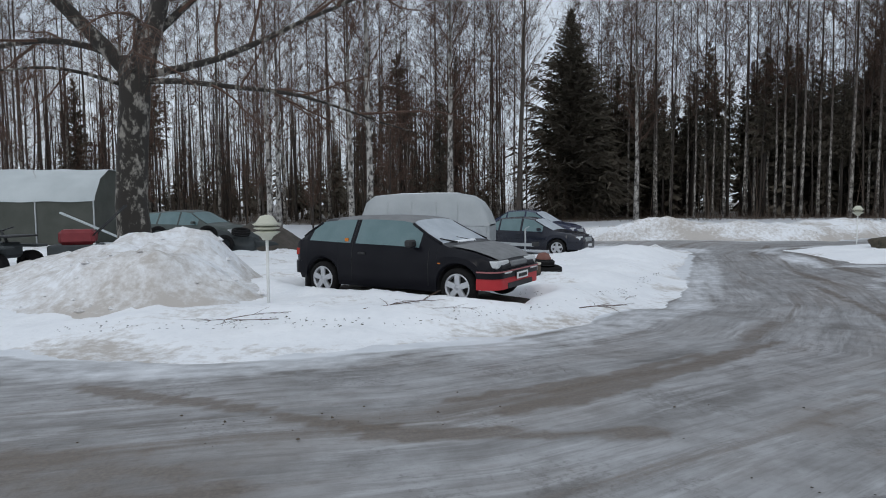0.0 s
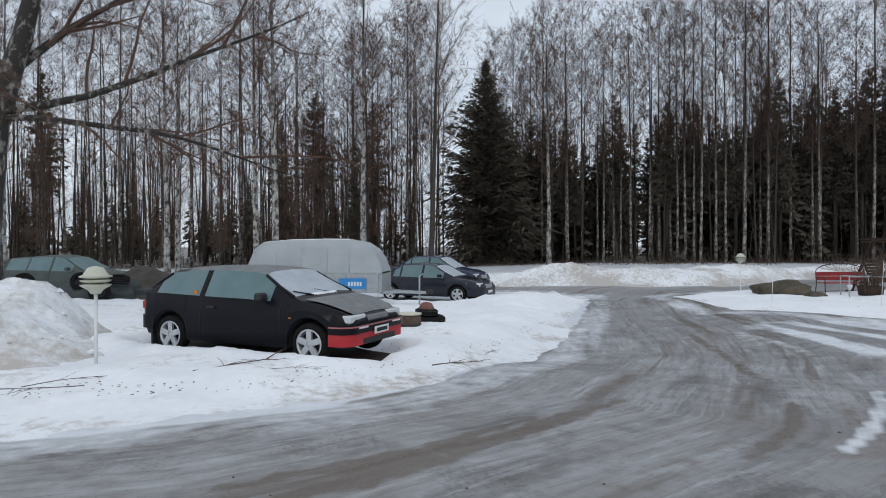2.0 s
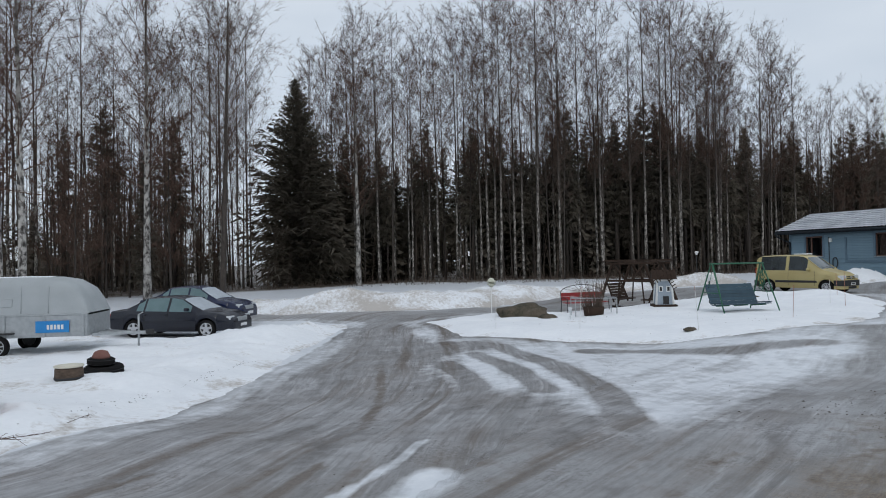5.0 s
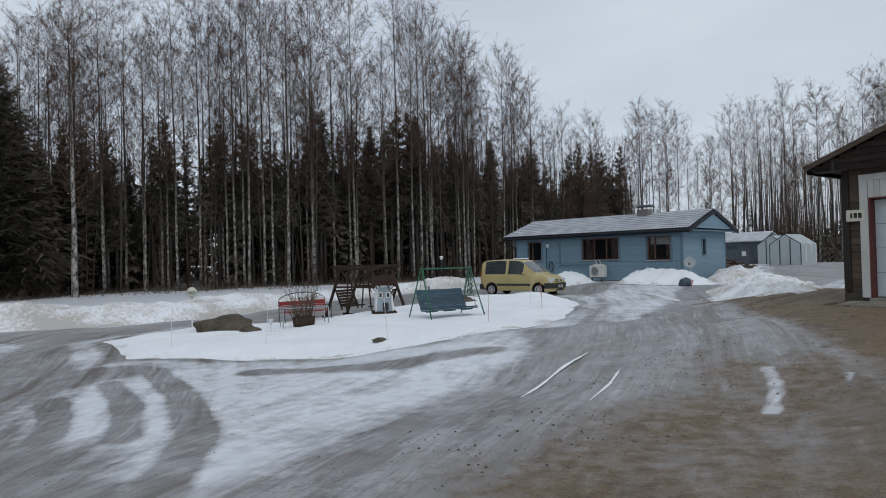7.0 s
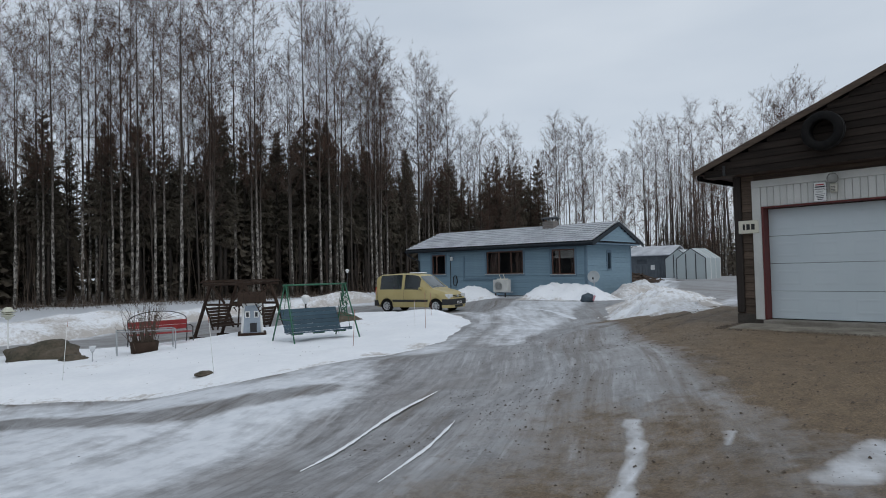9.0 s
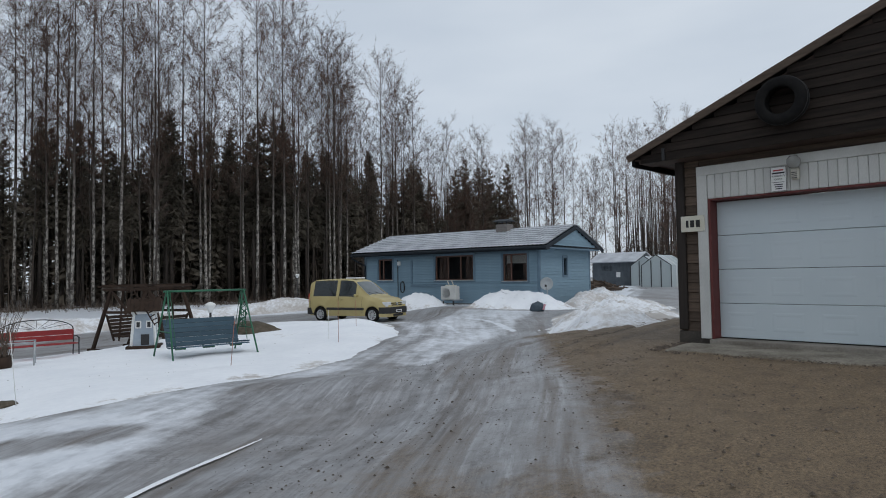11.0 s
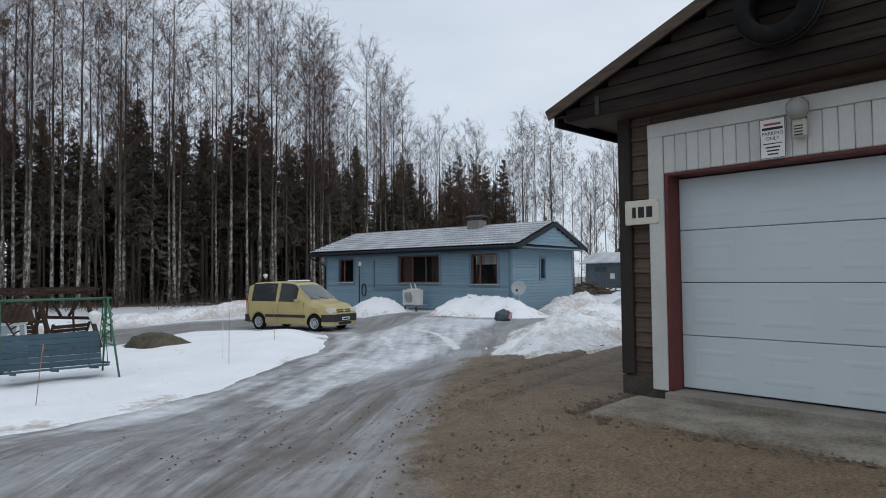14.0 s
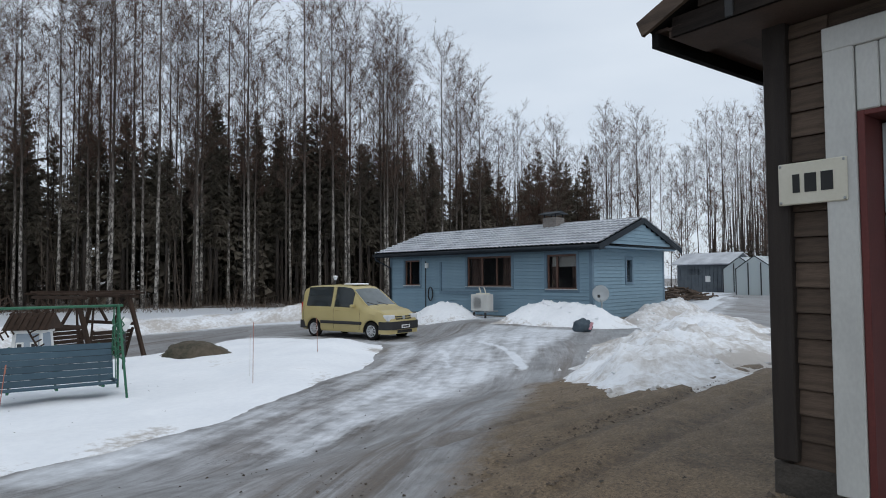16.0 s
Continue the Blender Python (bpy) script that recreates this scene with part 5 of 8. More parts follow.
def blue_house():
    HZ = 0.35
    h = thing("house", pose(38.7, 13.8, HZ, 0, 0, -5), "single-storey house with light blue board siding and grey tile roof", "house")
    Y0, Y1, D, ZE, ZR = -3.12, 7.75, 5.6, 2.62, 3.58
    holes = [(5.75, 6.75, 1.20, 2.36), (0.5, 2.85, 1.17, 2.42), (-2.5, -1.2, 1.1, 2.40)]
    bm = bmesh.new()
    for y0, y1, z0, z1 in around(Y0, Y1, -0.4, ZE, holes):
        box(0.0, y0, z0, 0.16, y1, z1, 0, bm)
    part("wall", bm, M_BLUE_TRIM, h)
    bm = bmesh.new()
    for y0, y1, z0, z1 in around(0.16, D, -0.4, ZE, [(2.45, 2.85, 1.35, 2.2)]):
        box(y0, Y0, z0, y1, Y0 + 0.16, z1, 0, bm)
    part("wall", bm, M_BLUE_TRIM, h)
    part("wall", box(0.16, Y1 - 0.16, -0.4, D, Y1, ZE), M_BLUE_TRIM, h)
    part("wall", box(D - 0.16, Y0 + 0.16, -0.4, D, Y1 - 0.16, ZE), M_BLUE_TRIM, h)
    part("partition", box(2.4, Y0 + 0.17, -0.3, 2.5, Y1 - 0.17, ZE - 0.02), M_ROOM, h)
    part("room_floor", box(0.17, Y0 + 0.17, 0.2, D - 0.17, Y1 - 0.17, 0.3), M_ROOM, h)
    part("room_ceiling", box(0.17, Y0 + 0.17, ZE - 0.06, D - 0.17, Y1 - 0.17, ZE), M_ROOM, h)
    part("plinth", box(-0.02, Y0 - 0.02, -0.9, D, Y1, 0.02), M_CONCRETE, h, "dark concrete plinth")
    for args in holes:
        window(h, *args, posts=1 if args[1] - args[0] < 1.5 else 2)
    part("side_wall", box(0.0, Y0 - 0.004, -0.2, 0.12, Y0 - 0.001, ZE), M_BLUE_TRIM, h)
    boards(h, "board", around(Y0 + 0.1, Y1 - 0.1, 0.05, ZE, [(a - 0.1, b + 0.1, c - 0.1, d + 0.1) for a, b, c, d in holes]), 0.135, 0.03, M_SIDING)
    # gable boards, turned to face the yard's south
    cache = {}
    z = 0.05
    while z < ZR - 0.12:
        half = D / 2 if z < ZE else (D / 2 + 0.1) * (ZR - 0.05 - z) / (ZR - ZE)
        spans = [(D / 2 - half, D / 2 + half)]
        if 1.2 < z < 2.25:
            spans = [(0.0, 2.33), (2.97, D)]
        for a, b in spans:
            if b - a < 0.15:
                continue
            w, hh = b - a, 0.135
            me = raw("board", [(a, 0, z), (b, 0, z), (b, 0, z + hh), (a, 0, z + hh), (a, -0.03, z), (b, -0.03, z), (b, -0.013, z + hh - 0.006), (a, -0.013, z + hh - 0.006)], [(0, 1, 2, 3), (4, 7, 6, 5), (0, 4, 5, 1), (0, 3, 7, 4), (1, 5, 6, 2), (3, 2, 6, 7)])
            me.materials.append(M_SIDING)
            ob = new("board", me)
            ob.parent = h
            ob.matrix_local = pose(0, Y0 if z < ZE else Y0 - 0.5, 0)
        z += 0.135
    part("gable_soffit", box(0.0, Y0 - 0.55, ZE - 0.03, D, Y0 - 0.02, ZE + 0.03), M_BLUE_TRIM, h, "pale blue soffit under the gable")
    win = part("window", box(2.47, Y0 + 0.03, 1.37, 2.83, Y0 + 0.08, 2.18), M_PANE, h, "narrow dark side window")
    for a, b, c, d in ((2.35, 2.45, 1.25, 2.3), (2.85, 2.95, 1.25, 2.3), (2.45, 2.85, 1.25, 1.35), (2.45, 2.85, 2.2, 2.3)):
        part("casing", box(a, Y0 - 0.05, c, b, Y0 + 0.02, d, 0.005), M_BLUE_TRIM, win)
    for a in ((-0.04, Y0 - 0.04), (-0.04, Y1 - 0.1)):
        part("corner_board", box(a[0], a[1], 0.0, a[0] + 0.13, a[1] + 0.14, ZE, 0.005), M_BLUE_TRIM, h)
    part("corner_board", box(D - 0.1, Y0 - 0.04, 0.0, D + 0.03, Y0 + 0.1, ZE, 0.005), M_BLUE_TRIM, h)
    # roof: two slopes, fascias, gutter, downpipe
    ov, gl = 0.5, 0.6
    ez, rz = 2.68, 3.78
    roof = part("roof", tile_roof(-ov, ez, D / 2, rz, Y0 - gl, Y1 + gl), M_ROOF, h, "frosted grey metal tile roof")
    part("roof_slope", tile_roof(D + ov, ez, D / 2, rz, Y0 - gl, Y1 + gl), M_ROOF, roof)
    part("ridge_cap", bar((D / 2, Y0 - gl, rz + 0.03), (D / 2, Y1 + gl, rz + 0.03), 0.22, 0.06), M_ROOF, roof)
    for s in (Y0 - gl, Y1 + gl):
        for a, b in (((-ov, s, ez - 0.09), (D / 2, s, rz - 0.09)), ((D + ov, s, ez - 0.09), (D / 2, s, rz - 0.09))):
            part("barge_board", bar(a, b, 0.035, 0.2), M_FASCIA, roof, "dark blue barge board")
    part("fascia", box(-ov - 0.02, Y0 - gl, ez - 0.17, -ov + 0.02, Y1 + gl, ez - 0.01), M_FASCIA, roof)
    part("soffit", box(-ov + 0.02, Y0 - gl + 0.03, ez - 0.14, 0.0, Y1 + gl - 0.03, ez - 0.1), M_FASCIA, roof)
    part("under_roof", raw("under_roof", [(-ov, Y0 - gl, ez - 0.03), (-ov, Y1 + gl, ez - 0.03), (D / 2, Y1 + gl, rz - 0.03), (D / 2, Y0 - gl, rz - 0.03), (D + ov, Y0 - gl, ez - 0.03), (D + ov, Y1 + gl, ez - 0.03)], [(0, 1, 2, 3), (3, 2, 5, 4)]), M_FASCIA, roof)
    tube("gutter", [(-ov - 0.08, Y0 - gl, ez - 0.04), (-ov - 0.08, Y1 + gl, ez - 0.06)], 0.06, M_FASCIA, roof, "dark half-round gutter")
    tube("downpipe", [(-ov - 0.08, Y1 + gl - 0.15, ez - 0.08), (-ov - 0.08, Y1 + gl - 0.15, ez - 0.25), (-0.09, Y1 - 0.05, ez - 0.65), (-0.09, Y1 - 0.05, -0.3)], 0.045, M_FASCIA, h, "black downpipe")
    # chimney
    ch = part("chimney", box(D / 2 - 0.7, -0.2, rz - 0.45, D / 2 - 0.1, 0.45, rz + 0.26, 0.01), M_BRICK, h, "low stone chimney with a raised dark metal cap")
    for k in range(7):
        part("course", box(D / 2 - 0.712, -0.212, rz - 0.42 + k * 0.095, D / 2 - 0.088, 0.462, rz - 0.337 + k * 0.095, 0.012), M_BRICK, ch)
    for y in (-0.17, 0.38):
        for x in (D / 2 - 0.68, D / 2 - 0.16):
            part("stay", box(x, y, rz + 0.255, x + 0.035, y + 0.035, rz + 0.40), M_FASCIA, ch)
    part("cap", raw("cap", [(D / 2 - 0.85, -0.35, rz + 0.40), (D / 2 + 0.05, -0.35, rz + 0.40), (D / 2 + 0.05, 0.6, rz + 0.40), (D / 2 - 0.85, 0.6, rz + 0.40), (D / 2 - 0.4, -0.25, rz + 0.53), (D / 2 - 0.4, 0.5, rz + 0.53)], [(0, 3, 2, 1), (0, 1, 4), (2, 3, 5), (1, 2, 5, 4), (3, 0, 4, 5)]), M_FASCIA, ch)
    part("blind", box(0.20, -2.40, 1.95, 0.215, -1.30, 2.36), M_OFFWHITE, h, "pale half-drawn window blind")
    # fittings on the front
    part("cover_strip", box(-0.06, 4.35, 1.0, -0.02, 4.46, 2.25, 0.005), M_BLUE_TRIM, h)
    part("cover_strip", box(-0.07, 2.2, 0.86, -0.02, 4.46, 0.98, 0.005), M_BLUE_TRIM, h)
    tube("cable_duct", [(-0.05, 5.35, 0.1), (-0.05, 5.35, 2.3)], 0.02, M_DARK, h)
    lamp = part("wall_lamp", box(-0.16, 5.15, 2.0, -0.03, 5.3, 2.22, 0.02), M_WHITE, h, "small white wall lamp")
    hose = []
    for i in range(60):
        a = i * 2 * math.pi / 15
        hose.append((-0.09 - 0.012 * (i // 15), 4.98 + (0.13 + 0.01 * (i % 3)) * math.cos(a), 0.85 + 0.3 * math.sin(a)))
    tube("hose_coil", hose, 0.018, M_DARK, h, "black coiled hose on a hook", 5)
    return h


blue_house()


def heat_pump():
    t = thing("heat_pump", pose(38.15, 15.2, 0.30, 0, 0, -5), "white outdoor heat pump unit on brackets by the house", "heat pump")
    part("casing", box(-0.32, -0.45, 0.3, 0.02, 0.45, 0.95, 0.02), M_OFFWHITE, t)
    turned("fan_ring", [(0.24, 0.0), (0.25, -0.02), (0.22, -0.03), (0.2, -0.012)], M_GALV, t, "grey fan guard ring", at=(0, 0, 0)).matrix_local = pose(-0.32, 0.12, 0.62, 0, -90, 0)
    for k in range(9):
        part("grille_bar", box(-0.345, 0.12 - 0.2, 0.44 + k * 0.045, -0.335, 0.12 + 0.2, 0.45 + k * 0.045), M_GALV, t)
    for y in (-0.3, 0.3):
        part("bracket", box(-0.35, y - 0.02, 0.24, 0.45, y + 0.02, 0.3), M_GALV, t)
        part("foot", box(-0.34, y - 0.03, -0.5, -0.28, y + 0.03, 0.24), M_DARK, t)
    part("shelf", box(-0.3, -0.3, 0.95, 0.0, 0.2, 1.0, 0.008), M_CREAM, t, "cream board lying on top")
    for y in (-0.2, 0.05):
        part("clip", bar((-0.15, y, 1.0), (-0.15, y + 0.1, 1.22), 0.03), M_CREAM, t)


heat_pump()


def satellite_dish():
    t = thing("satellite_dish", pose(38.2, 10.25, 1.28, 0, 0, -75), "pale grey satellite dish at the house corner", "satellite dish")
    tube("mast", [(0, 0.12, -0.95), (0, 0.12, 0.3)], 0.025, M_GALV, t)
    d = turned("dish", [(0.0, 0.05), (0.12, 0.045), (0.22, 0.02), (0.29, -0.02), (0.295, -0.01), (0.22, 0.035), (0.0, 0.07)], M_HOOD_GREY, t, "round enamelled reflector", axis="y", at=(0, -0.06, 0.05))
    tube("feed_arm", [(0, 0, -0.25), (0, -0.4, -0.05)], 0.012, M_GALV, t)
    part("feed_head", box(-0.04, -0.46, -0.08, 0.04, -0.38, 0.02, 0.01), M_DARK, t)


satellite_dish()


# ---- garage ----
def garage():
    g = thing("garage", pose(21.8, 1.0, 0.70, 0, 0, -14.3), "weathered brown board garage with a white sectional door", "garage")
    # local: -x faces the yard, +y to the post side; door from y = -0.30 to -2.85
    DW, DH, L = -2.85, 2.15, 7.0
    YC, YR, ZT = 0.36, -6.8, 2.78
    ridge_y = (YC + YR) / 2
    # walls
    part("wall", box(0.06, 0.02, -0.3, 0.2, YC, ZT), M_OLDBOARD, g)
    part("wall", box(0.06, YR, -0.3, 0.2, DW - 0.16, ZT), M_OLDBOARD, g)
    part("wall", box(0.06, DW - 0.16, DH + 0.02, 0.2, 0.02, ZT), M_OLDBOARD, g)
    part("wall", box(0.2, YC - 0.14, -0.3, L, YC, ZT), M_OLDBOARD, g)
    part("wall", box(0.2, YR, -0.3, L, YR + 0.14, ZT), M_OLDBOARD, g)
    part("wall", box(L - 0.14, YR + 0.14, -0.3, L, YC - 0.14, ZT), M_OLDBOARD, g)
    part("footing", box(0.02, -0.16, -0.6, 0.22, YC + 0.02, 0.10, 0.01), M_SOIL, g, "concrete footing under the corner")
    boards(g, "board", [(0.0, YC - 0.1, 0.1, 2.78)], 0.152, 0.034, M_OLDBOARD, 0.06)
    boards(g, "board", [(YR, DW - 0.17, 0.1, 2.78)], 0.152, 0.034, M_OLDBOARD, 0.06)
    part("corner_post", box(-0.02, YC - 0.14, 0.12, 0.12, YC, 2.8, 0.01), M_DARKPOST, g, "dark tarred corner post")
    # white surround
    part("door_trim", box(-0.045, -0.16, 0.0, 0.05, 0.0, 2.62, 0.006), M_OFFWHITE, g, "white painted door surround board")
    part("door_trim", box(-0.045, DW - 0.15, 0.0, 0.05, DW, 2.62, 0.006), M_OFFWHITE, g)
    part("door_trim", box(-0.052, DW - 0.15, 2.52, 0.04, 0.0, 2.66, 0.006), M_OFFWHITE, g)
    y = -0.165
    bw = 0.118
    me = mesh_of(box(-0.035, -bw + 0.004, DH, 0.04, 0, 2.52, 0.008), "panel_board")
    me.materials.append(M_OFFWHITE)
    while y > DW + 0.02:
        ob = new("panel_board", me)
        ob.parent, ob.matrix_local = g, pose(0, y, 0)
        y -= bw
    # red jambs
    part("jamb", box(-0.03, -0.2, 0.0, 0.3, -0.162, DH, 0.004), M_DARKRED, g, "dark red painted door jamb")
    part("jamb", box(-0.03, DW + 0.002, 0.0, 0.3, DW + 0.04, DH, 0.004), M_DARKRED, g)
    part("jamb", box(-0.03, DW + 0.04, DH - 0.03, 0.3, -0.2, DH - 0.001, 0.004), M_DARKRED, g)
    # sectional door
    door = part("garage_door", box(0.25, DW + 0.04, 0.0, 0.28, -0.2, 0.03, 0.004), M_DARK, g, "white sectional garage door, closed")
    dy0, dy1 = DW + 0.042, -0.202
    sec = (DH - 0.07) / 4
    n = 4
    for s in range(4):
        z0 = 0.010 + s * (sec + 0.005)
        p = part("door_section", box(0.20, dy0, z0 + 0.003, 0.25, dy1, z0 + sec + 0.002, 0.006), M_DOOR, door)
        cw = (dy1 - dy0) / n
        for c in range(n):
            a, b = dy0 + cw * c + 0.11, dy0 + cw * (c + 1) - 0.11
            c0, c1 = z0 + 0.12, z0 + sec - 0.12
            bm = bmesh.new()
            rings = []
            for inset, x in ((0.0, 0.199), (0.02, 0.1965), (0.04, 0.1965), (0.06, 0.1985)):
                rings.append([bm.verts.new((x, yy, zz)) for yy, zz in ((a + inset, c0 + inset), (b - inset, c0 + inset), (b - inset, c1 - inset), (a + inset, c1 - inset))])
            for r0, r1 in zip(rings, rings[1:]):
                for k in range(4):
                    bm.faces.new((r0[k], r1[k], r1[(k + 1) % 4], r0[(k + 1) % 4]))
            bm.faces.new(rings[-1][::-1])
            part("panel", bm, M_DOOR, p)
    part("threshold", box(-0.12, DW, -0.12, 0.3, -0.16, -0.004, 0.008), M_CONCRETE, g, "worn pale threshold board")
    # worn apron: an uneven slab with crumbled rims
    vs, fs, nx, ny = [], [], 16, 56
    for i in range(nx + 1):
        for j in range(ny + 1):
            u, v = i / nx, j / ny
            yy = 0.18 + 0.06 * math.sin(9 * u) * (v == 0) - v * (3.65 + 0.18)
            rim = 0.10 * noise.noise(Vector((1.7 * yy, 3.0, 0))) + 0.05 * noise.noise(Vector((6 * yy, 1.0, 0)))
            xx = -0.1 - u * (0.93 + rim)
            zz = -0.066 + 0.012 * noise.noise(Vector((4 * xx, 4 * yy, 0))) - 0.03 * u * u - (0.14 if i == nx or j in (0, ny) else 0.0)
            vs.append((xx, yy, zz))
    for i in range(nx):
        for j in range(ny):
            q = i * (ny + 1) + j
            fs.append((q, q + 1, q + ny + 2, q + ny + 1)[::-1])
    apron = raw("apron", vs, fs, True)
    apron.set_sharp_from_angle(angle=radians(35))
    part("apron", apron, M_APRON, g, "worn uneven concrete apron at the door")
    # gable overhang: closed dark face boards above a soffit
    OX, EY, EZ = -0.37, 0.88, 2.95
    half = EY - ridge_y
    RZ = EZ + half * 0.40
    part("gable_soffit", box(OX, YR - 0.5, 2.78, 0.06, EY - 0.1, 2.82), M_SOFFIT, g, "dark board soffit")
    z = 2.78
    while z < RZ - 0.1:
        hh = 0.135
        w = half - max(0.0, (z + hh - EZ) / 0.40) - 0.06 if z + hh > EZ else half - 0.12
        if w > 0.1:
            y0, y1 = ridge_y - w, ridge_y + w
            vs = [(0, y0, z), (0, y1, z), (0, y1, z + hh), (0, y0, z + hh), (-0.028, y0, z), (-0.028, y1, z), (-0.012, y1, z + hh - 0.005), (-0.012, y0, z + hh - 0.005)]
            me = raw("gable_board", vs, [q[::-1] for q in ((0, 1, 2, 3), (4, 5, 6, 7), (0, 4, 7, 3), (1, 2, 6, 5), (0, 1, 5, 4), (3, 7, 6, 2))])
            me.materials.append(M_GABLE)
            ob = new("gable_board", me)
            ob.parent, ob.matrix_local = g, pose(OX + 0.02, 0, 0)
        z += hh
    part("gable_back", raw("gable_back", [(OX + 0.025, EY - 0.1, 2.80), (OX + 0.025, YR - 0.5, 2.80), (OX + 0.025, ridge_y, RZ - 0.06)], [(0, 1, 2)]), M_SOFFIT, g)
    # roof slabs and eave soffits
    roof = part("roof", raw("roof", *slab([(OX - 0.06, EY + 0.06, EZ - 0.02), (L + 0.4, EY + 0.06, EZ - 0.02), (L + 0.4, ridge_y, RZ + 0.04), (OX - 0.06, ridge_y, RZ + 0.04)], 0.09)), M_FELT, g, "dark felt roof with a black edge")
    part("roof_slope", raw("roof_slope", *slab([(OX - 0.06, 2 * ridge_y - EY - 0.06, EZ - 0.02), (OX - 0.06, ridge_y, RZ + 0.04), (L + 0.4, ridge_y, RZ + 0.04), (L + 0.4, 2 * ridge_y - EY - 0.06, EZ - 0.02)], 0.09)), M_FELT, roof)
    part("barge_board", bar((OX - 0.07, EY + 0.07, EZ - 0.08), (OX - 0.07, ridge_y, RZ - 0.02), 0.03, 0.11), M_OLDBOARD, roof)
    part("barge_board", bar((OX - 0.07, 2 * ridge_y - EY - 0.07, EZ - 0.08), (OX - 0.07, ridge_y, RZ - 0.02), 0.03, 0.11), M_OLDBOARD, roof)
    y = YC + 0.06
    while y < EY:
        part("soffit_board", bar((OX, y, 2.80 + 0.1 * (y - YC)), (L + 0.3, y, 2.80 + 0.1 * (y - YC)), 0.10, 0.02), M_SOFFIT, roof)
        y += 0.105
    part("eave_fascia", box(OX, EY - 0.02, EZ - 0.2, L + 0.4, EY + 0.03, EZ - 0.02), M_FELT, roof)
    part("strap", box(OX - 0.02, YC - 0.02, 2.78, OX, YC + 0.03, 2.98, 0.004), M_DARK, g, "black iron strap")
    return g


def slab(quad, thick):
    """A slab from four corners, thickened downwards."""
    a = [Vector(q) for q in quad]
    n = (a[1] - a[0]).cross(a[3] - a[0]).normalized()
    n = n if n.z > 0 else -n
    vs = a + [p - n * thick for p in a]
    return vs, [(0, 1, 2, 3), (7, 6, 5, 4), (0, 4, 5, 1), (1, 5, 6, 2), (2, 6, 7, 3), (3, 7, 4, 0)]


garage()
G = pose(21.8, 1.0, 0.70, 0, 0, -14.3)


def tyre_mesh(R, w, r):
    return [(r, -w / 2 + 0.02), (r + 0.02, -w / 2), (R - 0.05, -w / 2 - 0.005), (R - 0.01, -w / 2 + 0.02), (R, -w / 2 + 0.05), (R, w / 2 - 0.05), (R - 0.01, w / 2 - 0.02), (R - 0.05, w / 2 + 0.005), (r + 0.02, w / 2), (r, w / 2 - 0.02)]


def loose_tyre(m, label, R=0.31, w=0.2, r=0.18):
    t = thing("tyre", m, label, "tyre")
    prof = tyre_mesh(R, w, r)
    vs, fs = lathe(prof + prof[:1], 28)
    part("carcass", raw("carcass", vs, fs[:-2], True), M_RUBBER, t)
    for k in range(2):
        z = -0.04 + 0.08 * k
        tube("tread_groove", [((R + 0.001) * math.cos(a * math.pi / 14), (R + 0.001) * math.sin(a * math.pi / 14), z) for a in range(29)], 0.006, M_DARK, t, sides=4)
    return t


loose_tyre(G @ pose(-0.51, -1.42, 3.33, 0, 90, 0), "worn black tyre hung on the garage gable", 0.33, 0.22, 0.19)


def number_plate():
    t = thing("house_sign", G @ pose(-0.045, 0.075, 1.78), "cream house number plate with black figures as bars", "sign")
    part("plate", box(-0.012, -0.19, -0.125, 0.0, 0.19, 0.125, 0.006), M_CREAM, t)
    for y, w in ((0.085, 0.04), (0.005, 0.065), (-0.085, 0.065)):
        part("figure_bar", box(-0.016, y - w / 2, -0.055, -0.012, y + w / 2, 0.055), M_INK, t)
    for y in (-0.175, 0.175):
        for z in (-0.11, 0.11):
            turned("screw", [(0.008, 0), (0.008, 0.004), (0.003, 0.006)], M_GALV, t, sides=8).matrix_local = pose(-0.012, y, z, 0, -90, 0)


def writing(name, text, size, material, parent, m, width=None):
    cu = bpy.data.curves.new(name, "FONT")
    cu.body, cu.size, cu.extrude, cu.align_x = text, size, 0.0008, "CENTER"
    tmp = bpy.data.objects.new("tmp", cu)
    me = bpy.data.meshes.new_from_object(tmp)
    bpy.data.objects.remove(tmp)
    ob = part(name, me, material, parent)
    ob.matrix_local = m
    return ob


def notice():
    t = thing("notice_sign", G @ pose(-0.06, -1.2, 2.33), "white parking notice with a grey rim above the garage door", "sign")
    part("plate", box(-0.008, -0.11, -0.18, 0.0, 0.11, 0.18, 0.01), M_WHITE, t)
    for a, b, c, d in ((-0.105, 0.105, 0.17, 0.175), (-0.105, 0.105, -0.175, -0.17), (-0.105, -0.1, -0.17, 0.17), (0.1, 0.105, -0.17, 0.17)):
        part("rim", box(-0.0095, a, c, -0.008, b, d), M_INK, t)
    part("emblem", box(-0.0095, -0.07, 0.115, -0.008, 0.07, 0.135), M_SIGNRED, t, "red and black emblem bar")
    part("name_bar", box(-0.0095, -0.085, 0.075, -0.008, 0.085, 0.098), M_INK, t)
    face = Matrix(((0, 0, -1, 0), (-1, 0, 0, 0), (0, 1, 0, 0), (0, 0, 0, 1)))
    for text, z in (("PARKING", 0.03), ("ONLY", -0.015)):
        writing("lettering", text, 0.042, M_INK, t, Matrix.Translation((-0.009, 0, z)) @ face)
    part("arrow", box(-0.0095, -0.08, -0.05, -0.008, 0.08, -0.042), M_INK, t)
    for k in range(3):
        part("text_bar", box(-0.0095, -0.06 + 0.008 * k, -0.085 - k * 0.03, -0.008, 0.06 - 0.008 * k, -0.072 - k * 0.03), M_INK, t)


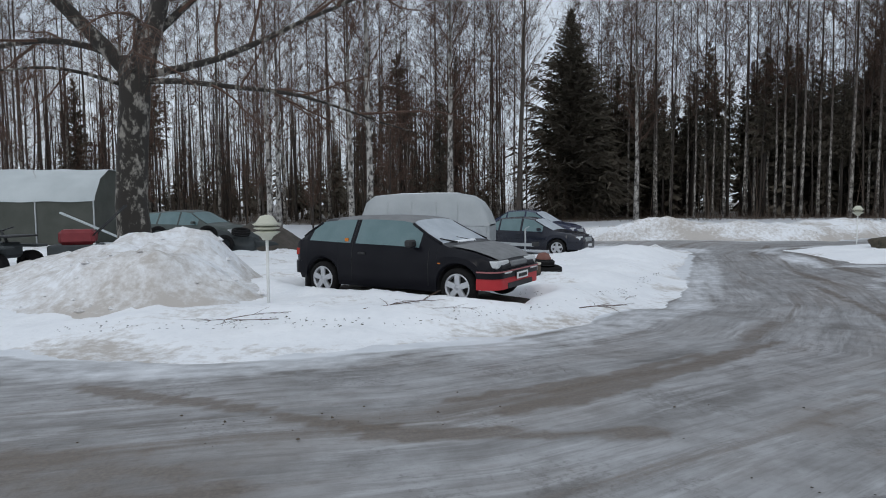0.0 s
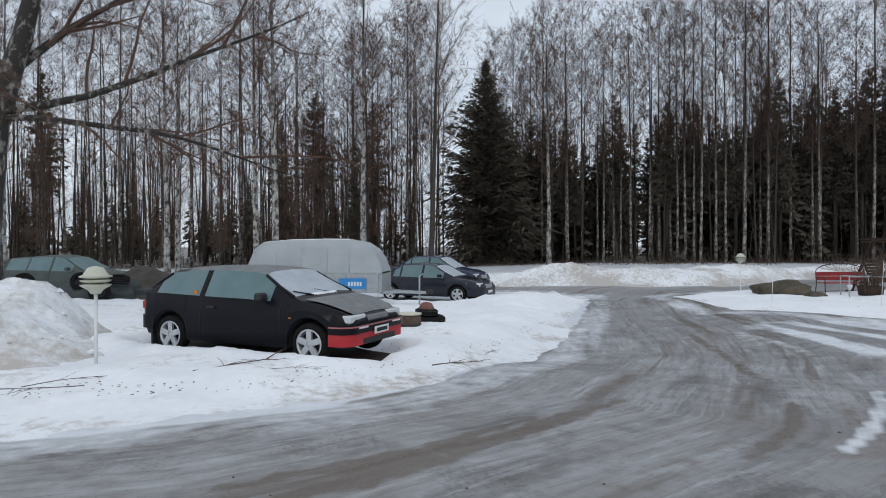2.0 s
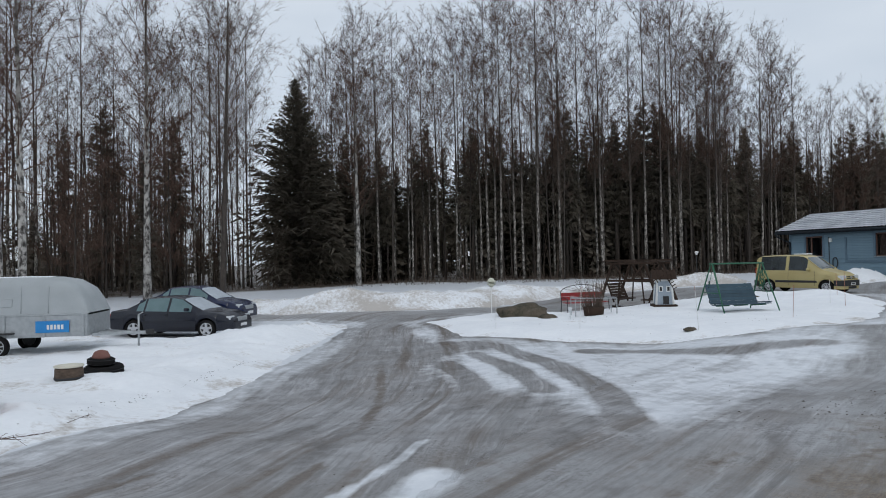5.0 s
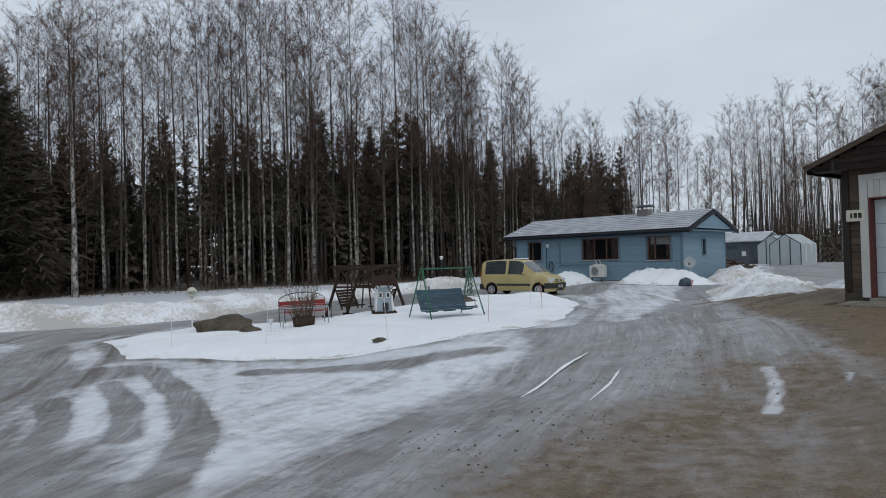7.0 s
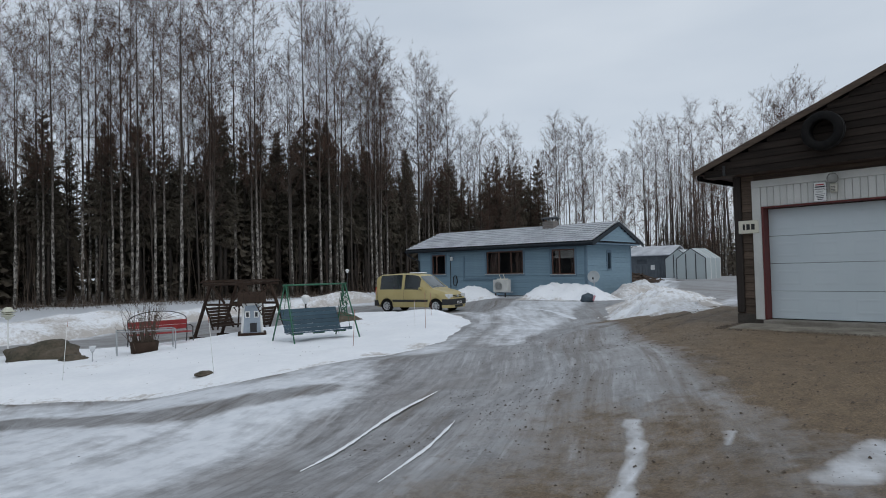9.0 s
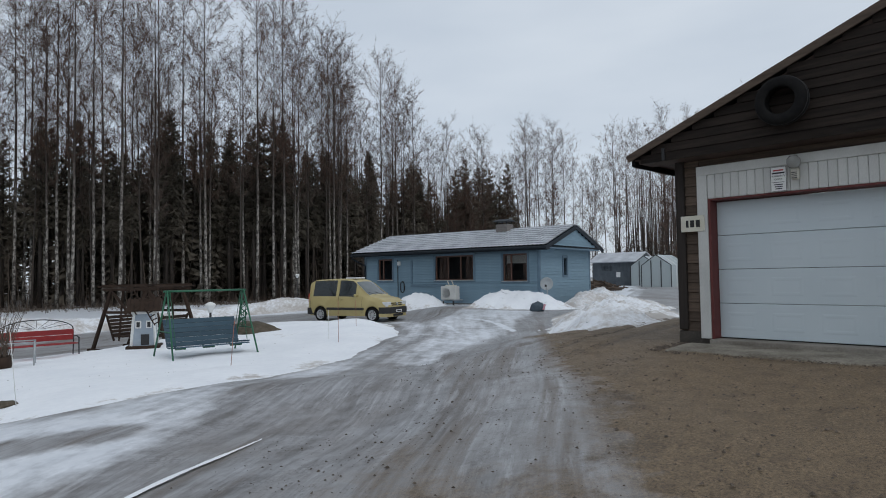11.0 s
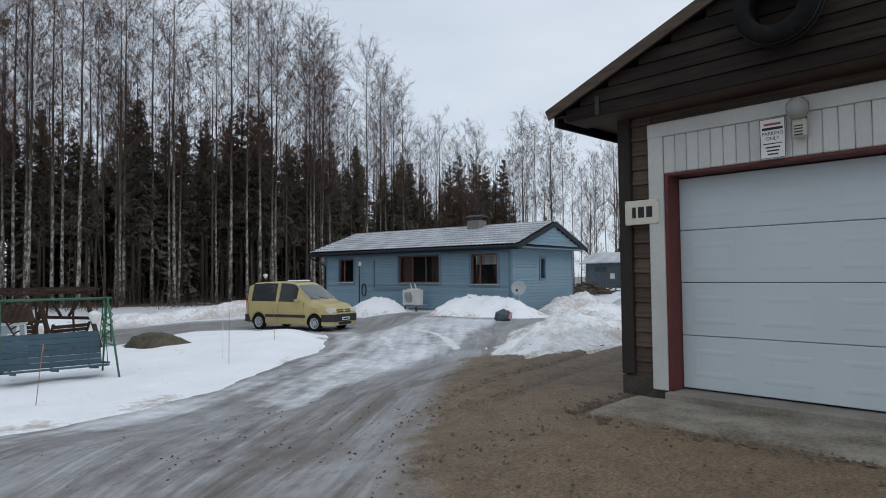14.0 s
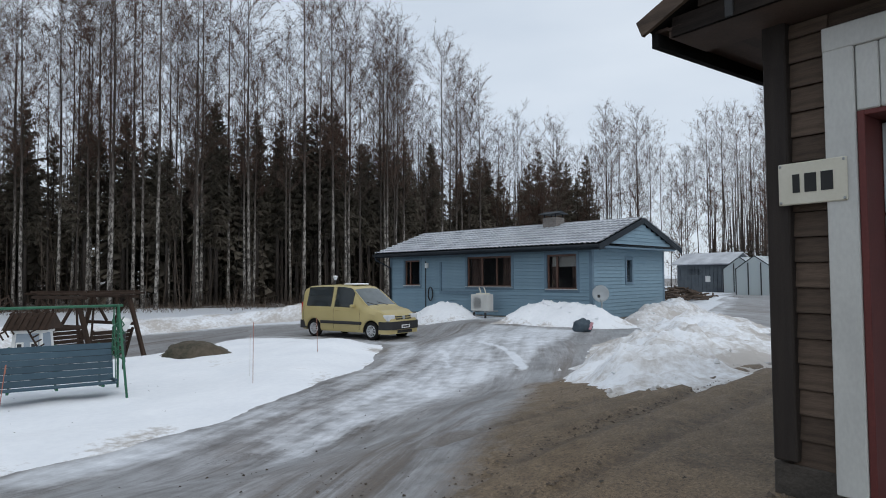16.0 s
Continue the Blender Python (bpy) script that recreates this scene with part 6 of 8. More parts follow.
def door_lamp():
    t = thing("wall_lamp", G @ pose(-0.05, -1.43, 2.40), "cream outdoor lamp with a round ribbed globe over the garage door", "lamp")
    part("base", box(-0.09, -0.055, -0.11, 0.0, 0.055, 0.06, 0.02), M_PVC, t)
    turned("globe", [(0.05, 0.0), (0.075, 0.03), (0.09, 0.08), (0.085, 0.13), (0.05, 0.17), (0.01, 0.18)], glass("lamp_globe", (0.35, 0.35, 0.33), 0.15, 0.6), t, "dusty glass globe", at=(-0.10, 0, 0.05))
    for k in range(4):
        part("rib", box(-0.094, -0.035, -0.09 + k * 0.025, -0.088, 0.035, -0.08 + k * 0.025), M_DARK, t)


number_plate()
notice()
door_lamp()


# ---- vehicles ----
def wheel(car_ob, x, y, R, w, out, spokes=5, rim_mat=None, rim_r=None):
    """A road wheel at (x, y) of the car; out is the side (+1 or -1) that shows."""
    r = rim_r or R * 0.69
    prof = tyre_mesh(R, w, r - 0.01)
    vs, fs = lathe(prof + prof[:1], 28, "y")
    wh = part("wheel", raw("wheel", [Vector(v) for v in vs], fs[:-2], True), M_RUBBER, car_ob, "black tyre")
    wh.matrix_local = pose(x, y, R)
    f = out * (w / 2 - 0.012)
    o = out
    rim_mat = rim_mat or M_ALLOY
    vs, fs = lathe([(r, f - o * 0.1), (r + 0.004, f), (r - 0.022, f + o * 0.006), (r - 0.03, f - o * 0.03), (r - 0.04, f - o * 0.1)], 28, "y")
    part("rim", raw("rim", vs, fs[:-2], True), rim_mat, wh, "silver alloy rim")
    vs, fs = lathe([(0.001, f - o * 0.075), (r - 0.01, f - o * 0.075), (r - 0.01, f - o * 0.08), (0.001, f - o * 0.08)], 20, "y")
    part("brake_shadow", raw("brake_shadow", vs, fs), M_DARK, wh)
    bm = bmesh.new()
    for k in range(spokes):
        a = 2 * math.pi * k / spokes + math.pi / 2
        c, s = math.cos(a), math.sin(a)
        bar((0.04 * c, f - o * 0.02, 0.04 * s), ((r - 0.015) * c, f - o * 0.014, (r - 0.015) * s), 0.40 * r if spokes <= 5 else 0.03, 0.035, bm, up=(0, 1, 0))
    part("spokes", bm, rim_mat, wh)
    turned("hub_cap", [(0.06, 0), (0.055, o * 0.012), (0.03, o * 0.02), (0.001, o * 0.022)], rim_mat, wh, sides=12, at=(0, f - o * 0.025, 0), axis="y")
    return wh


def car_shell(t, keys, wheels, R, paint, roof_paint, side_glass, screens, glass_mats, sill=M_DARK):
    """A body lofted through cross sections. keys: x, underside, belt height, roof height, half widths low, belt, roof.
    side_glass: x ranges of side windows; screens: (name, x0, x1) of the screens; wheels: the axles' x."""
    kx = [k[0] for k in keys]

    def at(x):
        return [float(np.interp(x, kx, [k[c] for k in keys])) for c in range(1, 7)]

    xs = set(kx)
    for a, b in side_glass:
        xs |= {a, b}
    for _, a, b in screens:
        xs |= {a, b}
    Ra = R + 0.055
    for w in wheels:
        xs |= {w + Ra * f for f in (-1.0, -0.97, -0.88, -0.7, -0.45, -0.2, 0, 0.2, 0.45, 0.7, 0.88, 0.97, 1.0)}
    xs = sorted(xs)
    xs = [x for i, x in enumerate(xs) if i == 0 or x - xs[i - 1] > 0.004]
    verts = []
    for x in xs:
        zb, belt, top, wl, wb, wr = at(x)
        for w in wheels:
            if abs(x - w) < Ra:
                zb = max(zb, R + math.sqrt(Ra**2 - (x - w) ** 2))
        zb = min(zb, belt - 0.1)
        wm = max(wl, wb) + 0.012
        half = [(0, zb), (wl * 0.96, zb), (wl, zb + (belt - zb) * 0.12), (wm, zb + (belt - zb) * 0.62), (wb, belt), (wr, top - 0.05 * min(1, (top - belt) * 4)), (wr * 0.84, top - 0.008), (wr * 0.45, top + 0.010), (0, top + 0.016)]
        verts += [(x, -y, z) for y, z in half] + [(x, y, z) for y, z in half[1:]]
    n = 9 + 8
    idx = lambda i, r, s: i * n + (r if s < 0 or r == 0 else 8 + r)
    groups = {}
    for i in range(len(xs) - 1):
        xm = (xs[i] + xs[i + 1]) / 2
        for r in range(8):
            for s in (-1, 1):
                key = "body"
                if r == 4:
                    for j, (a, b) in enumerate(side_glass):
                        if a <= xm <= b:
                            key = ("side_window", j, s)
                if r >= 5:
                    for nm, a, b in screens:
                        if a <= xm <= b:
                            key = (nm, 0, 0)
                    if r >= 6 and key == "body" and at(xm)[2] - at(xm)[1] > 0.2:
                        key = "roof"
                if r == 5 and key == "body" and at(xm)[2] - at(xm)[1] > 0.38:
                    key = "roof"
                if r == 0:
                    key = "underside"
                q = (idx(i, r, s), idx(i + 1, r, s), idx(i + 1, r + 1, s), idx(i, r + 1, s))
                groups.setdefault(key, []).append(q if s < 0 else q[::-1])
    for i, flip in ((0, False), (len(xs) - 1, True)):
        ring = [idx(i, r, -1) for r in range(9)] + [idx(i, r, 1) for r in range(7, 0, -1)]
        groups["body"].append(tuple(ring if flip else ring[::-1]))
    for key, quads in groups.items():
        used = sorted({v for q in quads for v in q})
        back = {v: k for k, v in enumerate(used)}
        name = key if isinstance(key, str) else key[0]
        me = raw(name, [verts[v] for v in used], [tuple(back[v] for v in q) for q in quads], True)
        me.set_sharp_from_angle(angle=radians(28))
        m = {"body": paint, "roof": roof_paint, "underside": M_DARK}.get(name) or glass_mats.get(name, glass_mats["side_window"])
        part(name, me, m, t)

    for nm, a, b in screens:
        for s in (-1, 1):
            rail = []
            for k in range(5):
                x = a + (b - a) * k / 4
                zb, belt, top, wl, wb, wr = at(x)
                rail.append((x, s * wr, top - 0.05 * min(1, (top - belt) * 4)))
            tube("pillar", rail, 0.024, paint, t, sides=6)

    def seam(x, r0=1, r1=4):
        zb, belt, top, wl, wb, wr = at(x)
        wm = max(wl, wb) + 0.012
        rows = [(wl * 0.96, zb), (wl, zb + (belt - zb) * 0.12), (wm, zb + (belt - zb) * 0.62), (wb, belt), (wr, top - 0.05)]
        for s in (-1, 1):
            tube("door_gap", [(x, s * (y + 0.001), z) for y, z in rows[r0 : r1 + 1]], 0.005, M_INK, t, sides=4)

    return at, seam


def add_boxes(t, rows):
    for name, b, m, label in rows:
        part(name, box(*b, 0.018 if min(b[3] - b[0], b[4] - b[1], b[5] - b[2]) > 0.045 else 0.004), m, t, label)


def bumper(t, name, x0, x1, half, z0, z1, material, label="", curve=0.22):
    """A bumper whose ends curve back; x1 is its outer face."""
    s = 1 if x1 > x0 else -1
    outer = []
    for k in range(9):
        a = math.pi / 2 * k / 8
        outer.append((x1 - s * curve * (1 - math.cos(a)) * 1.0, half - curve + curve * math.sin(a)))
    right = [(x, y) for x, y in outer] + [(x0, half)]
    plan = [(x0, -half)] + [(x, -y) for x, y in reversed(outer)] + right
    n = len(plan)
    vs = [(x, y, z) for z in (z0, z1) for x, y in plan]
    fs = [(i, (i + 1) % n, n + (i + 1) % n, n + i) for i in range(n)] + [tuple(range(n))[::-1], tuple(range(n, 2 * n))]
    me = raw(name, vs, fs if s > 0 else [q[::-1] for q in fs], True)
    me.set_sharp_from_angle(angle=radians(40))
    return part(name, me, material, t, label)


def mirrors(t, x, y, z, m):
    for s in (-1, 1):
        mr = part("mirror", box(x - 0.07, min(s * y, s * (y + 0.18)), z, x + 0.05, max(s * y, s * (y + 0.18)), z + 0.11, 0.025), m, t, "door mirror")


def black_hatchback():
    a = math.degrees(math.atan2(-0.638, 0.77))
    t = thing("hatchback_car", pose(-0.47, 10.3, -0.29, 0, 0, a), "matt black three-door hatchback with a red lower front bumper, frosted windows", "car")
    keys = [(-1.86, 0.42, 0.70, 0.72, 0.66, 0.68, 0.62), (-1.83, 0.36, 0.84, 0.86, 0.74, 0.75, 0.68), (-1.74, 0.28, 0.90, 0.95, 0.80, 0.79, 0.69), (-1.58, 0.24, 0.905, 1.10, 0.82, 0.80, 0.66), (-1.36, 0.22, 0.90, 1.25, 0.83, 0.80, 0.60),
            (-0.9, 0.21, 0.885, 1.29, 0.835, 0.80, 0.60), (-0.3, 0.21, 0.87, 1.30, 0.835, 0.80, 0.60), (0.2, 0.21, 0.86, 1.28, 0.835, 0.80, 0.60), (0.38, 0.21, 0.85, 1.25, 0.835, 0.80, 0.605), (0.98, 0.21, 0.83, 0.91, 0.835, 0.79, 0.74), (1.08, 0.21, 0.82, 0.865, 0.835, 0.78, 0.74),
            (1.42, 0.22, 0.77, 0.81, 0.825, 0.77, 0.72), (1.66, 0.26, 0.69, 0.735, 0.79, 0.74, 0.69), (1.80, 0.30, 0.62, 0.665, 0.71, 0.68, 0.62), (1.86, 0.34, 0.57, 0.6, 0.62, 0.60, 0.56)]
    at, seam = car_shell(t, keys, (-1.25, 1.25), 0.285, M_BLACK_MATT, M_FROST_ROOF, [(-1.52, -0.68), (-0.58, 0.60)], [("windscreen", 0.40, 0.96), ("rear_window", -1.72, -1.38)], {"windscreen": M_FROST_SCREEN, "rear_window": M_FROST_GLASS, "side_window": M_FROST_GLASS})
    seam(-0.63)
    seam(0.78, 1, 3)
    # frosted bonnet skin
    part("bonnet", raw("bonnet", [(1.10, -0.68, 0.876), (1.10, 0, 0.886), (1.10, 0.68, 0.876), (1.42, -0.66, 0.822), (1.42, 0, 0.832), (1.42, 0.66, 0.822), (1.66, -0.62, 0.748), (1.66, 0, 0.758), (1.66, 0.62, 0.748), (1.80, -0.55, 0.68), (1.80, 0, 0.69), (1.80, 0.55, 0.68)], [(0, 3, 4, 1), (1, 4, 5, 2), (3, 6, 7, 4), (4, 7, 8, 5), (6, 9, 10, 7), (7, 10, 11, 8)], True), M_FROST_ROOF, t, "frost-greyed black bonnet")
    bumper(t, "front_bumper", 1.56, 1.90, 0.825, 0.43, 0.545, M_BLACK_MATT)
    bumper(t, "bumper_strip", 1.57, 1.908, 0.83, 0.515, 0.535, M_FADED_RED, "sun-bleached red bumper strip")
    bumper(t, "bumper_skirt", 1.56, 1.885, 0.82, 0.27, 0.428, M_RED, "bright red lower bumper")
    bumper(t, "rear_bumper", -1.58, -1.93, 0.82, 0.36, 0.56, M_BLACK_MATT)
    add_boxes(t, [
        ("bumper_opening", (1.88, -0.45, 0.27, 1.893, 0.45, 0.35), M_DARK, ""),
        ("headlight", (1.66, -0.715, 0.565, 1.84, -0.30, 0.675), M_LAMP, "clear rectangular headlight"),
        ("headlight", (1.66, 0.30, 0.565, 1.84, 0.715, 0.675), M_LAMP, "clear rectangular headlight"),
        ("grille", (1.78, -0.29, 0.57, 1.875, 0.29, 0.65), M_FROST_ROOF, ""),
        ("indicator", (1.86, -0.60, 0.485, 1.912, -0.34, 0.53), M_PLATE, "pale indicator lens"),
        ("indicator", (1.86, 0.34, 0.485, 1.912, 0.60, 0.53), M_PLATE, "pale indicator lens"),
        ("number_plate", (1.912, -0.2, 0.385, 1.924, 0.2, 0.485), M_PLATE, "white number plate with dark bars"),
        ("plate_bar", (1.924, -0.15, 0.41, 1.927, 0.15, 0.46), M_INK, ""),
        ("tail_light", (-1.87, -0.74, 0.63, -1.76, -0.5, 0.79), M_TAIL, "red tail light"),
        ("tail_light", (-1.87, 0.5, 0.63, -1.76, 0.74, 0.79), M_TAIL, "red tail light"),
        ("side_lamp", (-1.82, -0.80, 0.66, -1.74, -0.775, 0.77), M_TAIL, "red side lamp"),
        ("side_repeater", (0.94, -0.855, 0.62, 0.99, -0.84, 0.635), M_AMBER, "small amber repeater"),
        ("sticker", (-0.80, -0.792, 0.90, -0.73, -0.775, 0.955), M_AMBER, "orange window sticker"),
        ("door_handle", (-0.50, -0.855, 0.71, -0.36, -0.838, 0.745), M_DARK, "black door handle"),
        ("mud_flap", (-1.63, -0.82, 0.05, -1.60, -0.62, 0.32), M_DARK, ""),
        ("snow_heap", (0.88, -0.35, 0.885, 1.02, 0.25, 0.935), M_SNOW, "snow left at the foot of the windscreen"),
    ])
    mirrors(t, 0.52, 0.80, 0.85, M_DARK)
    for y in (-0.3, 0.2):
        tube("wiper", [(1.02, y, 0.905), (0.88, y - 0.35, 0.975)], 0.010, M_INK, t, sides=5)
    for x in (-1.25, 1.25):
        for s in (-1, 1):
            wheel(t, x, s * 0.735, 0.285, 0.18, s, 5, rim_r=0.205)


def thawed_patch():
    """Ground showing where the snow has melted under the hatchback, colour deepened for shade."""
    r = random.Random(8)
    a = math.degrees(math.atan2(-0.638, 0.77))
    t = thing("bare_ground", pose(-0.47, 10.3, gz(-0.47, 10.3) - 0.03, 0, 0, a), "thawed ground under the black hatchback, coloured dark for the shade there", "ground", kind="structure")
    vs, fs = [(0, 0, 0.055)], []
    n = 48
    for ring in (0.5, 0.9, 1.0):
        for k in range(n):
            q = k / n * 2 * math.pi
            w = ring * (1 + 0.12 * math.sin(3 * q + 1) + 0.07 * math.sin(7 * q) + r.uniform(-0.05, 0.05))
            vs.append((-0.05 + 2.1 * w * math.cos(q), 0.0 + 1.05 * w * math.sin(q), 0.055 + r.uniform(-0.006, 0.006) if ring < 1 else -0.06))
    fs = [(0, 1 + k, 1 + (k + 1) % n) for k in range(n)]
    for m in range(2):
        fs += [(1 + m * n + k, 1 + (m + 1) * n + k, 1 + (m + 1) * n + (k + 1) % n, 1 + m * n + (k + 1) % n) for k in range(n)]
    part("soil", raw("soil", vs, fs, True), M_SHADED_SOIL, t)


thawed_patch()


def saloon(m, paint, label, glass_m, wagon=False, lamps=True):
    t = thing("car", m, label, "car")
    if wagon:
        rear = [(-2.2, 0.45, 0.85, 0.87, 0.76, 0.74, 0.66), (-2.12, 0.3, 0.92, 1.0, 0.82, 0.78, 0.62), (-1.8, 0.25, 0.93, 1.33, 0.84, 0.80, 0.56)]
        screens = [("windscreen", 0.42, 1.1), ("rear_window", -2.1, -1.82)]
        sides = [(-1.75, -1.0), (-0.92, -0.1), (-0.02, 0.75)]
    else:
        rear = [(-2.22, 0.45, 0.80, 0.82, 0.74, 0.72, 0.66), (-2.15, 0.3, 0.90, 0.94, 0.82, 0.77, 0.70), (-1.6, 0.25, 0.94, 1.0, 0.84, 0.79, 0.68), (-0.95, 0.22, 0.93, 1.38, 0.85, 0.80, 0.58)]
        screens = [("windscreen", 0.42, 1.1), ("rear_window", -1.58, -0.98)]
        sides = [(-1.2, -0.95), (-0.88, -0.1), (-0.02, 0.75)]
    keys = rear + [(-0.4, 0.22, 0.92, 1.42, 0.85, 0.80, 0.57), (0.0, 0.22, 0.91, 1.42, 0.85, 0.80, 0.57), (0.4, 0.22, 0.90, 1.36, 0.85, 0.80, 0.58), (1.12, 0.22, 0.88, 0.95, 0.85, 0.79, 0.72), (1.25, 0.22, 0.87, 0.91, 0.85, 0.78, 0.72), (1.7, 0.24, 0.82, 0.86, 0.83, 0.76, 0.70), (2.05, 0.28, 0.72, 0.75, 0.78, 0.70, 0.62), (2.18, 0.34, 0.60, 0.62, 0.68, 0.62, 0.55)]
    at, seam = car_shell(t, keys, (-1.3, 1.3), 0.31, paint, paint, sides, screens, {"windscreen": glass_m[0], "rear_window": glass_m[1], "side_window": glass_m[1]})
    seam(-0.06)
    seam(0.95, 1, 3)
    seam(-0.9, 1, 3)
    bumper(t, "front_bumper", 1.75, 2.22, 0.83, 0.26, 0.54, paint, curve=0.3)
    bumper(t, "rear_bumper", -1.8, -2.26, 0.83, 0.3, 0.56, paint, curve=0.25)
    mirrors(t, 0.66, 0.79, 0.93, paint)
    add_boxes(t, [
        ("headlight", (1.93, -0.73, 0.60, 2.1, -0.40, 0.74), M_LAMP, "clear headlight"),
        ("headlight", (1.93, 0.40, 0.60, 2.1, 0.73, 0.74), M_LAMP, "clear headlight"),
        ("grille", (2.1, -0.34, 0.52, 2.19, 0.34, 0.68), M_GALV, "chrome-barred grille"),
        ("number_plate", (2.22, -0.22, 0.36, 2.232, 0.22, 0.46), M_PLATE, "white number plate"),
        ("tail_light", (-2.22, -0.76, 0.66, -2.13, -0.5, 0.84), M_TAIL, "red tail light"),
        ("tail_light", (-2.22, 0.5, 0.66, -2.13, 0.76, 0.84), M_TAIL, "red tail light"),
        ("side_strip", (-1.0, -0.875, 0.55, 0.95, -0.85, 0.60), paint, ""),
        ("door_handle", (-0.2, -0.87, 0.80, -0.06, -0.845, 0.83), paint, ""),
        ("door_handle", (0.0 - 0.95, -0.87, 0.80, -0.8, -0.845, 0.83), paint, ""),
    ])
    for x in (-1.3, 1.3):
        for s in (-1, 1):
            wheel(t, x, s * 0.74, 0.31, 0.2, s, 5)
    return t


def yellow_van():
    t = thing("family_van", pose(33.03, 17.0, -0.13, 0, 0, -86), "pale yellow high-roofed family van with dark lower bumpers", "car")
    keys = [(-2.02, 0.45, 0.95, 0.97, 0.76, 0.76, 0.72), (-2.0, 0.34, 1.0, 1.35, 0.80, 0.80, 0.68), (-1.94, 0.27, 1.06, 1.70, 0.83, 0.82, 0.66), (-1.75, 0.25, 1.08, 1.78, 0.845, 0.83, 0.66), (-1.0, 0.24, 1.08, 1.81, 0.85, 0.83, 0.66), (0.0, 0.24, 1.07, 1.80, 0.85, 0.83, 0.66),
            (0.30, 0.24, 1.06, 1.76, 0.85, 0.83, 0.65), (0.42, 0.24, 1.05, 1.70, 0.85, 0.83, 0.65), (1.14, 0.24, 1.03, 1.13, 0.85, 0.81, 0.74), (1.26, 0.24, 1.01, 1.07, 0.85, 0.80, 0.74), (1.70, 0.26, 0.93, 0.98, 0.83, 0.78, 0.72), (1.94, 0.28, 0.80, 0.85, 0.79, 0.73, 0.67), (2.05, 0.31, 0.66, 0.70, 0.74, 0.68, 0.62), (2.08, 0.34, 0.60, 0.62, 0.70, 0.64, 0.6)]
    at, seam = car_shell(t, keys, (-1.35, 1.34), 0.30, M_YELLOW, M_YELLOW, [(-1.72, -0.50), (-0.34, 0.50)], [("windscreen", 0.44, 1.12), ("rear_window", -1.99, -1.95)], {"windscreen": M_MIST_SCREEN, "rear_window": M_GLASS, "side_window": M_GLASS})
    seam(-0.36)
    seam(0.85, 1, 3)
    seam(-1.86, 1, 3)
    add_boxes(t, [
        ("bumper_opening", (2.09, -0.38, 0.24, 2.115, 0.38, 0.34), M_INK, ""),
        ("side_moulding", (-0.98, -0.90, 0.50, 0.95, -0.84, 0.60), M_DARK, "dark side rubbing strip"),
        ("side_moulding", (-0.98, 0.84, 0.50, 0.95, 0.90, 0.60), M_DARK, "dark side rubbing strip"),
        ("headlight", (1.74, -0.77, 0.64, 2.04, -0.42, 0.84), M_LAMP, "large clear headlight"),
        ("headlight", (1.74, 0.42, 0.64, 2.04, 0.77, 0.84), M_LAMP, "large clear headlight"),
        ("grille", (1.98, -0.4, 0.68, 2.07, 0.4, 0.72), M_INK, ""),
        ("grille", (1.95, -0.4, 0.76, 2.04, 0.4, 0.79), M_INK, ""),
        ("badge", (2.03, -0.06, 0.68, 2.085, 0.06, 0.80), M_GALV, ""),
        ("number_plate", (2.14, -0.22, 0.40, 2.152, 0.22, 0.51), M_PLATE, "white number plate with dark bars"),
        ("plate_bar", (2.152, -0.16, 0.43, 2.155, 0.16, 0.48), M_INK, ""),
        ("door_handle", (-0.24, -0.885, 0.95, -0.10, -0.86, 0.98), M_YELLOW, ""),
        ("door_handle", (-0.52, -0.885, 0.95, -0.40, -0.86, 0.98), M_YELLOW, ""),
        ("roof_hatch_snow", (-0.3, -0.4, 1.815, 0.25, 0.3, 1.87), M_SNOW, "left-over snow on the roof"),
        ("tail_light", (-2.0, -0.83, 0.8, -1.94, -0.70, 1.2), M_TAIL, "red tail light"),
        ("tail_light", (-2.0, 0.70, 0.8, -1.94, 0.83, 1.2), M_TAIL, "red tail light"),
    ])
    bumper(t, "front_bumper", 1.68, 2.13, 0.845, 0.36, 0.62, M_DARK, "dark grey plastic front bumper", 0.25)
    bumper(t, "bumper_skirt", 1.68, 2.10, 0.84, 0.22, 0.358, M_YELLOW, "", 0.25)
    bumper(t, "rear_bumper", -1.70, -2.1, 0.845, 0.3, 0.58, M_DARK, "dark grey plastic rear bumper", 0.12)
    mirrors(t, 0.60, 0.83, 1.06, M_YELLOW)
    for y in (-0.35, 0.15):
        tube("wiper", [(1.24, y, 1.14), (1.12, y - 0.42, 1.25)], 0.011, M_INK, t, sides=5)
    for x in (-1.35, 1.34):
        for s in (-1, 1):
            wheel(t, x, s * 0.745, 0.30, 0.185, s, 9, rim_r=0.2)


black_hatchback()
AZ = math.degrees(math.atan2(-0.64, 0.77))
saloon(pose(5.85, 24.2, -0.82, 0, 0, AZ) @ Matrix.Diagonal((1.08, 1.03, 1.02, 1)), M_NAVY, "dark navy saloon car with a frosted windscreen parked in snow", (M_FROST_SCREEN, M_FROST_GLASS))
saloon(pose(7.0, 27.6, -0.70, 0, 0, AZ) @ Matrix.Diagonal((1.03, 1.03, 1.1, 1)), M_BLUE, "dark blue saloon car behind the navy one", (M_FROST_SCREEN, M_FROST_GLASS))
saloon(pose(-7.0, 25.0, -0.42, 0, 0, -25), M_GREENGREY, "faded grey-green estate car with tyres piled round it", (M_FROST_GLASS, M_FROST_GLASS), wagon=True)
yellow_van()


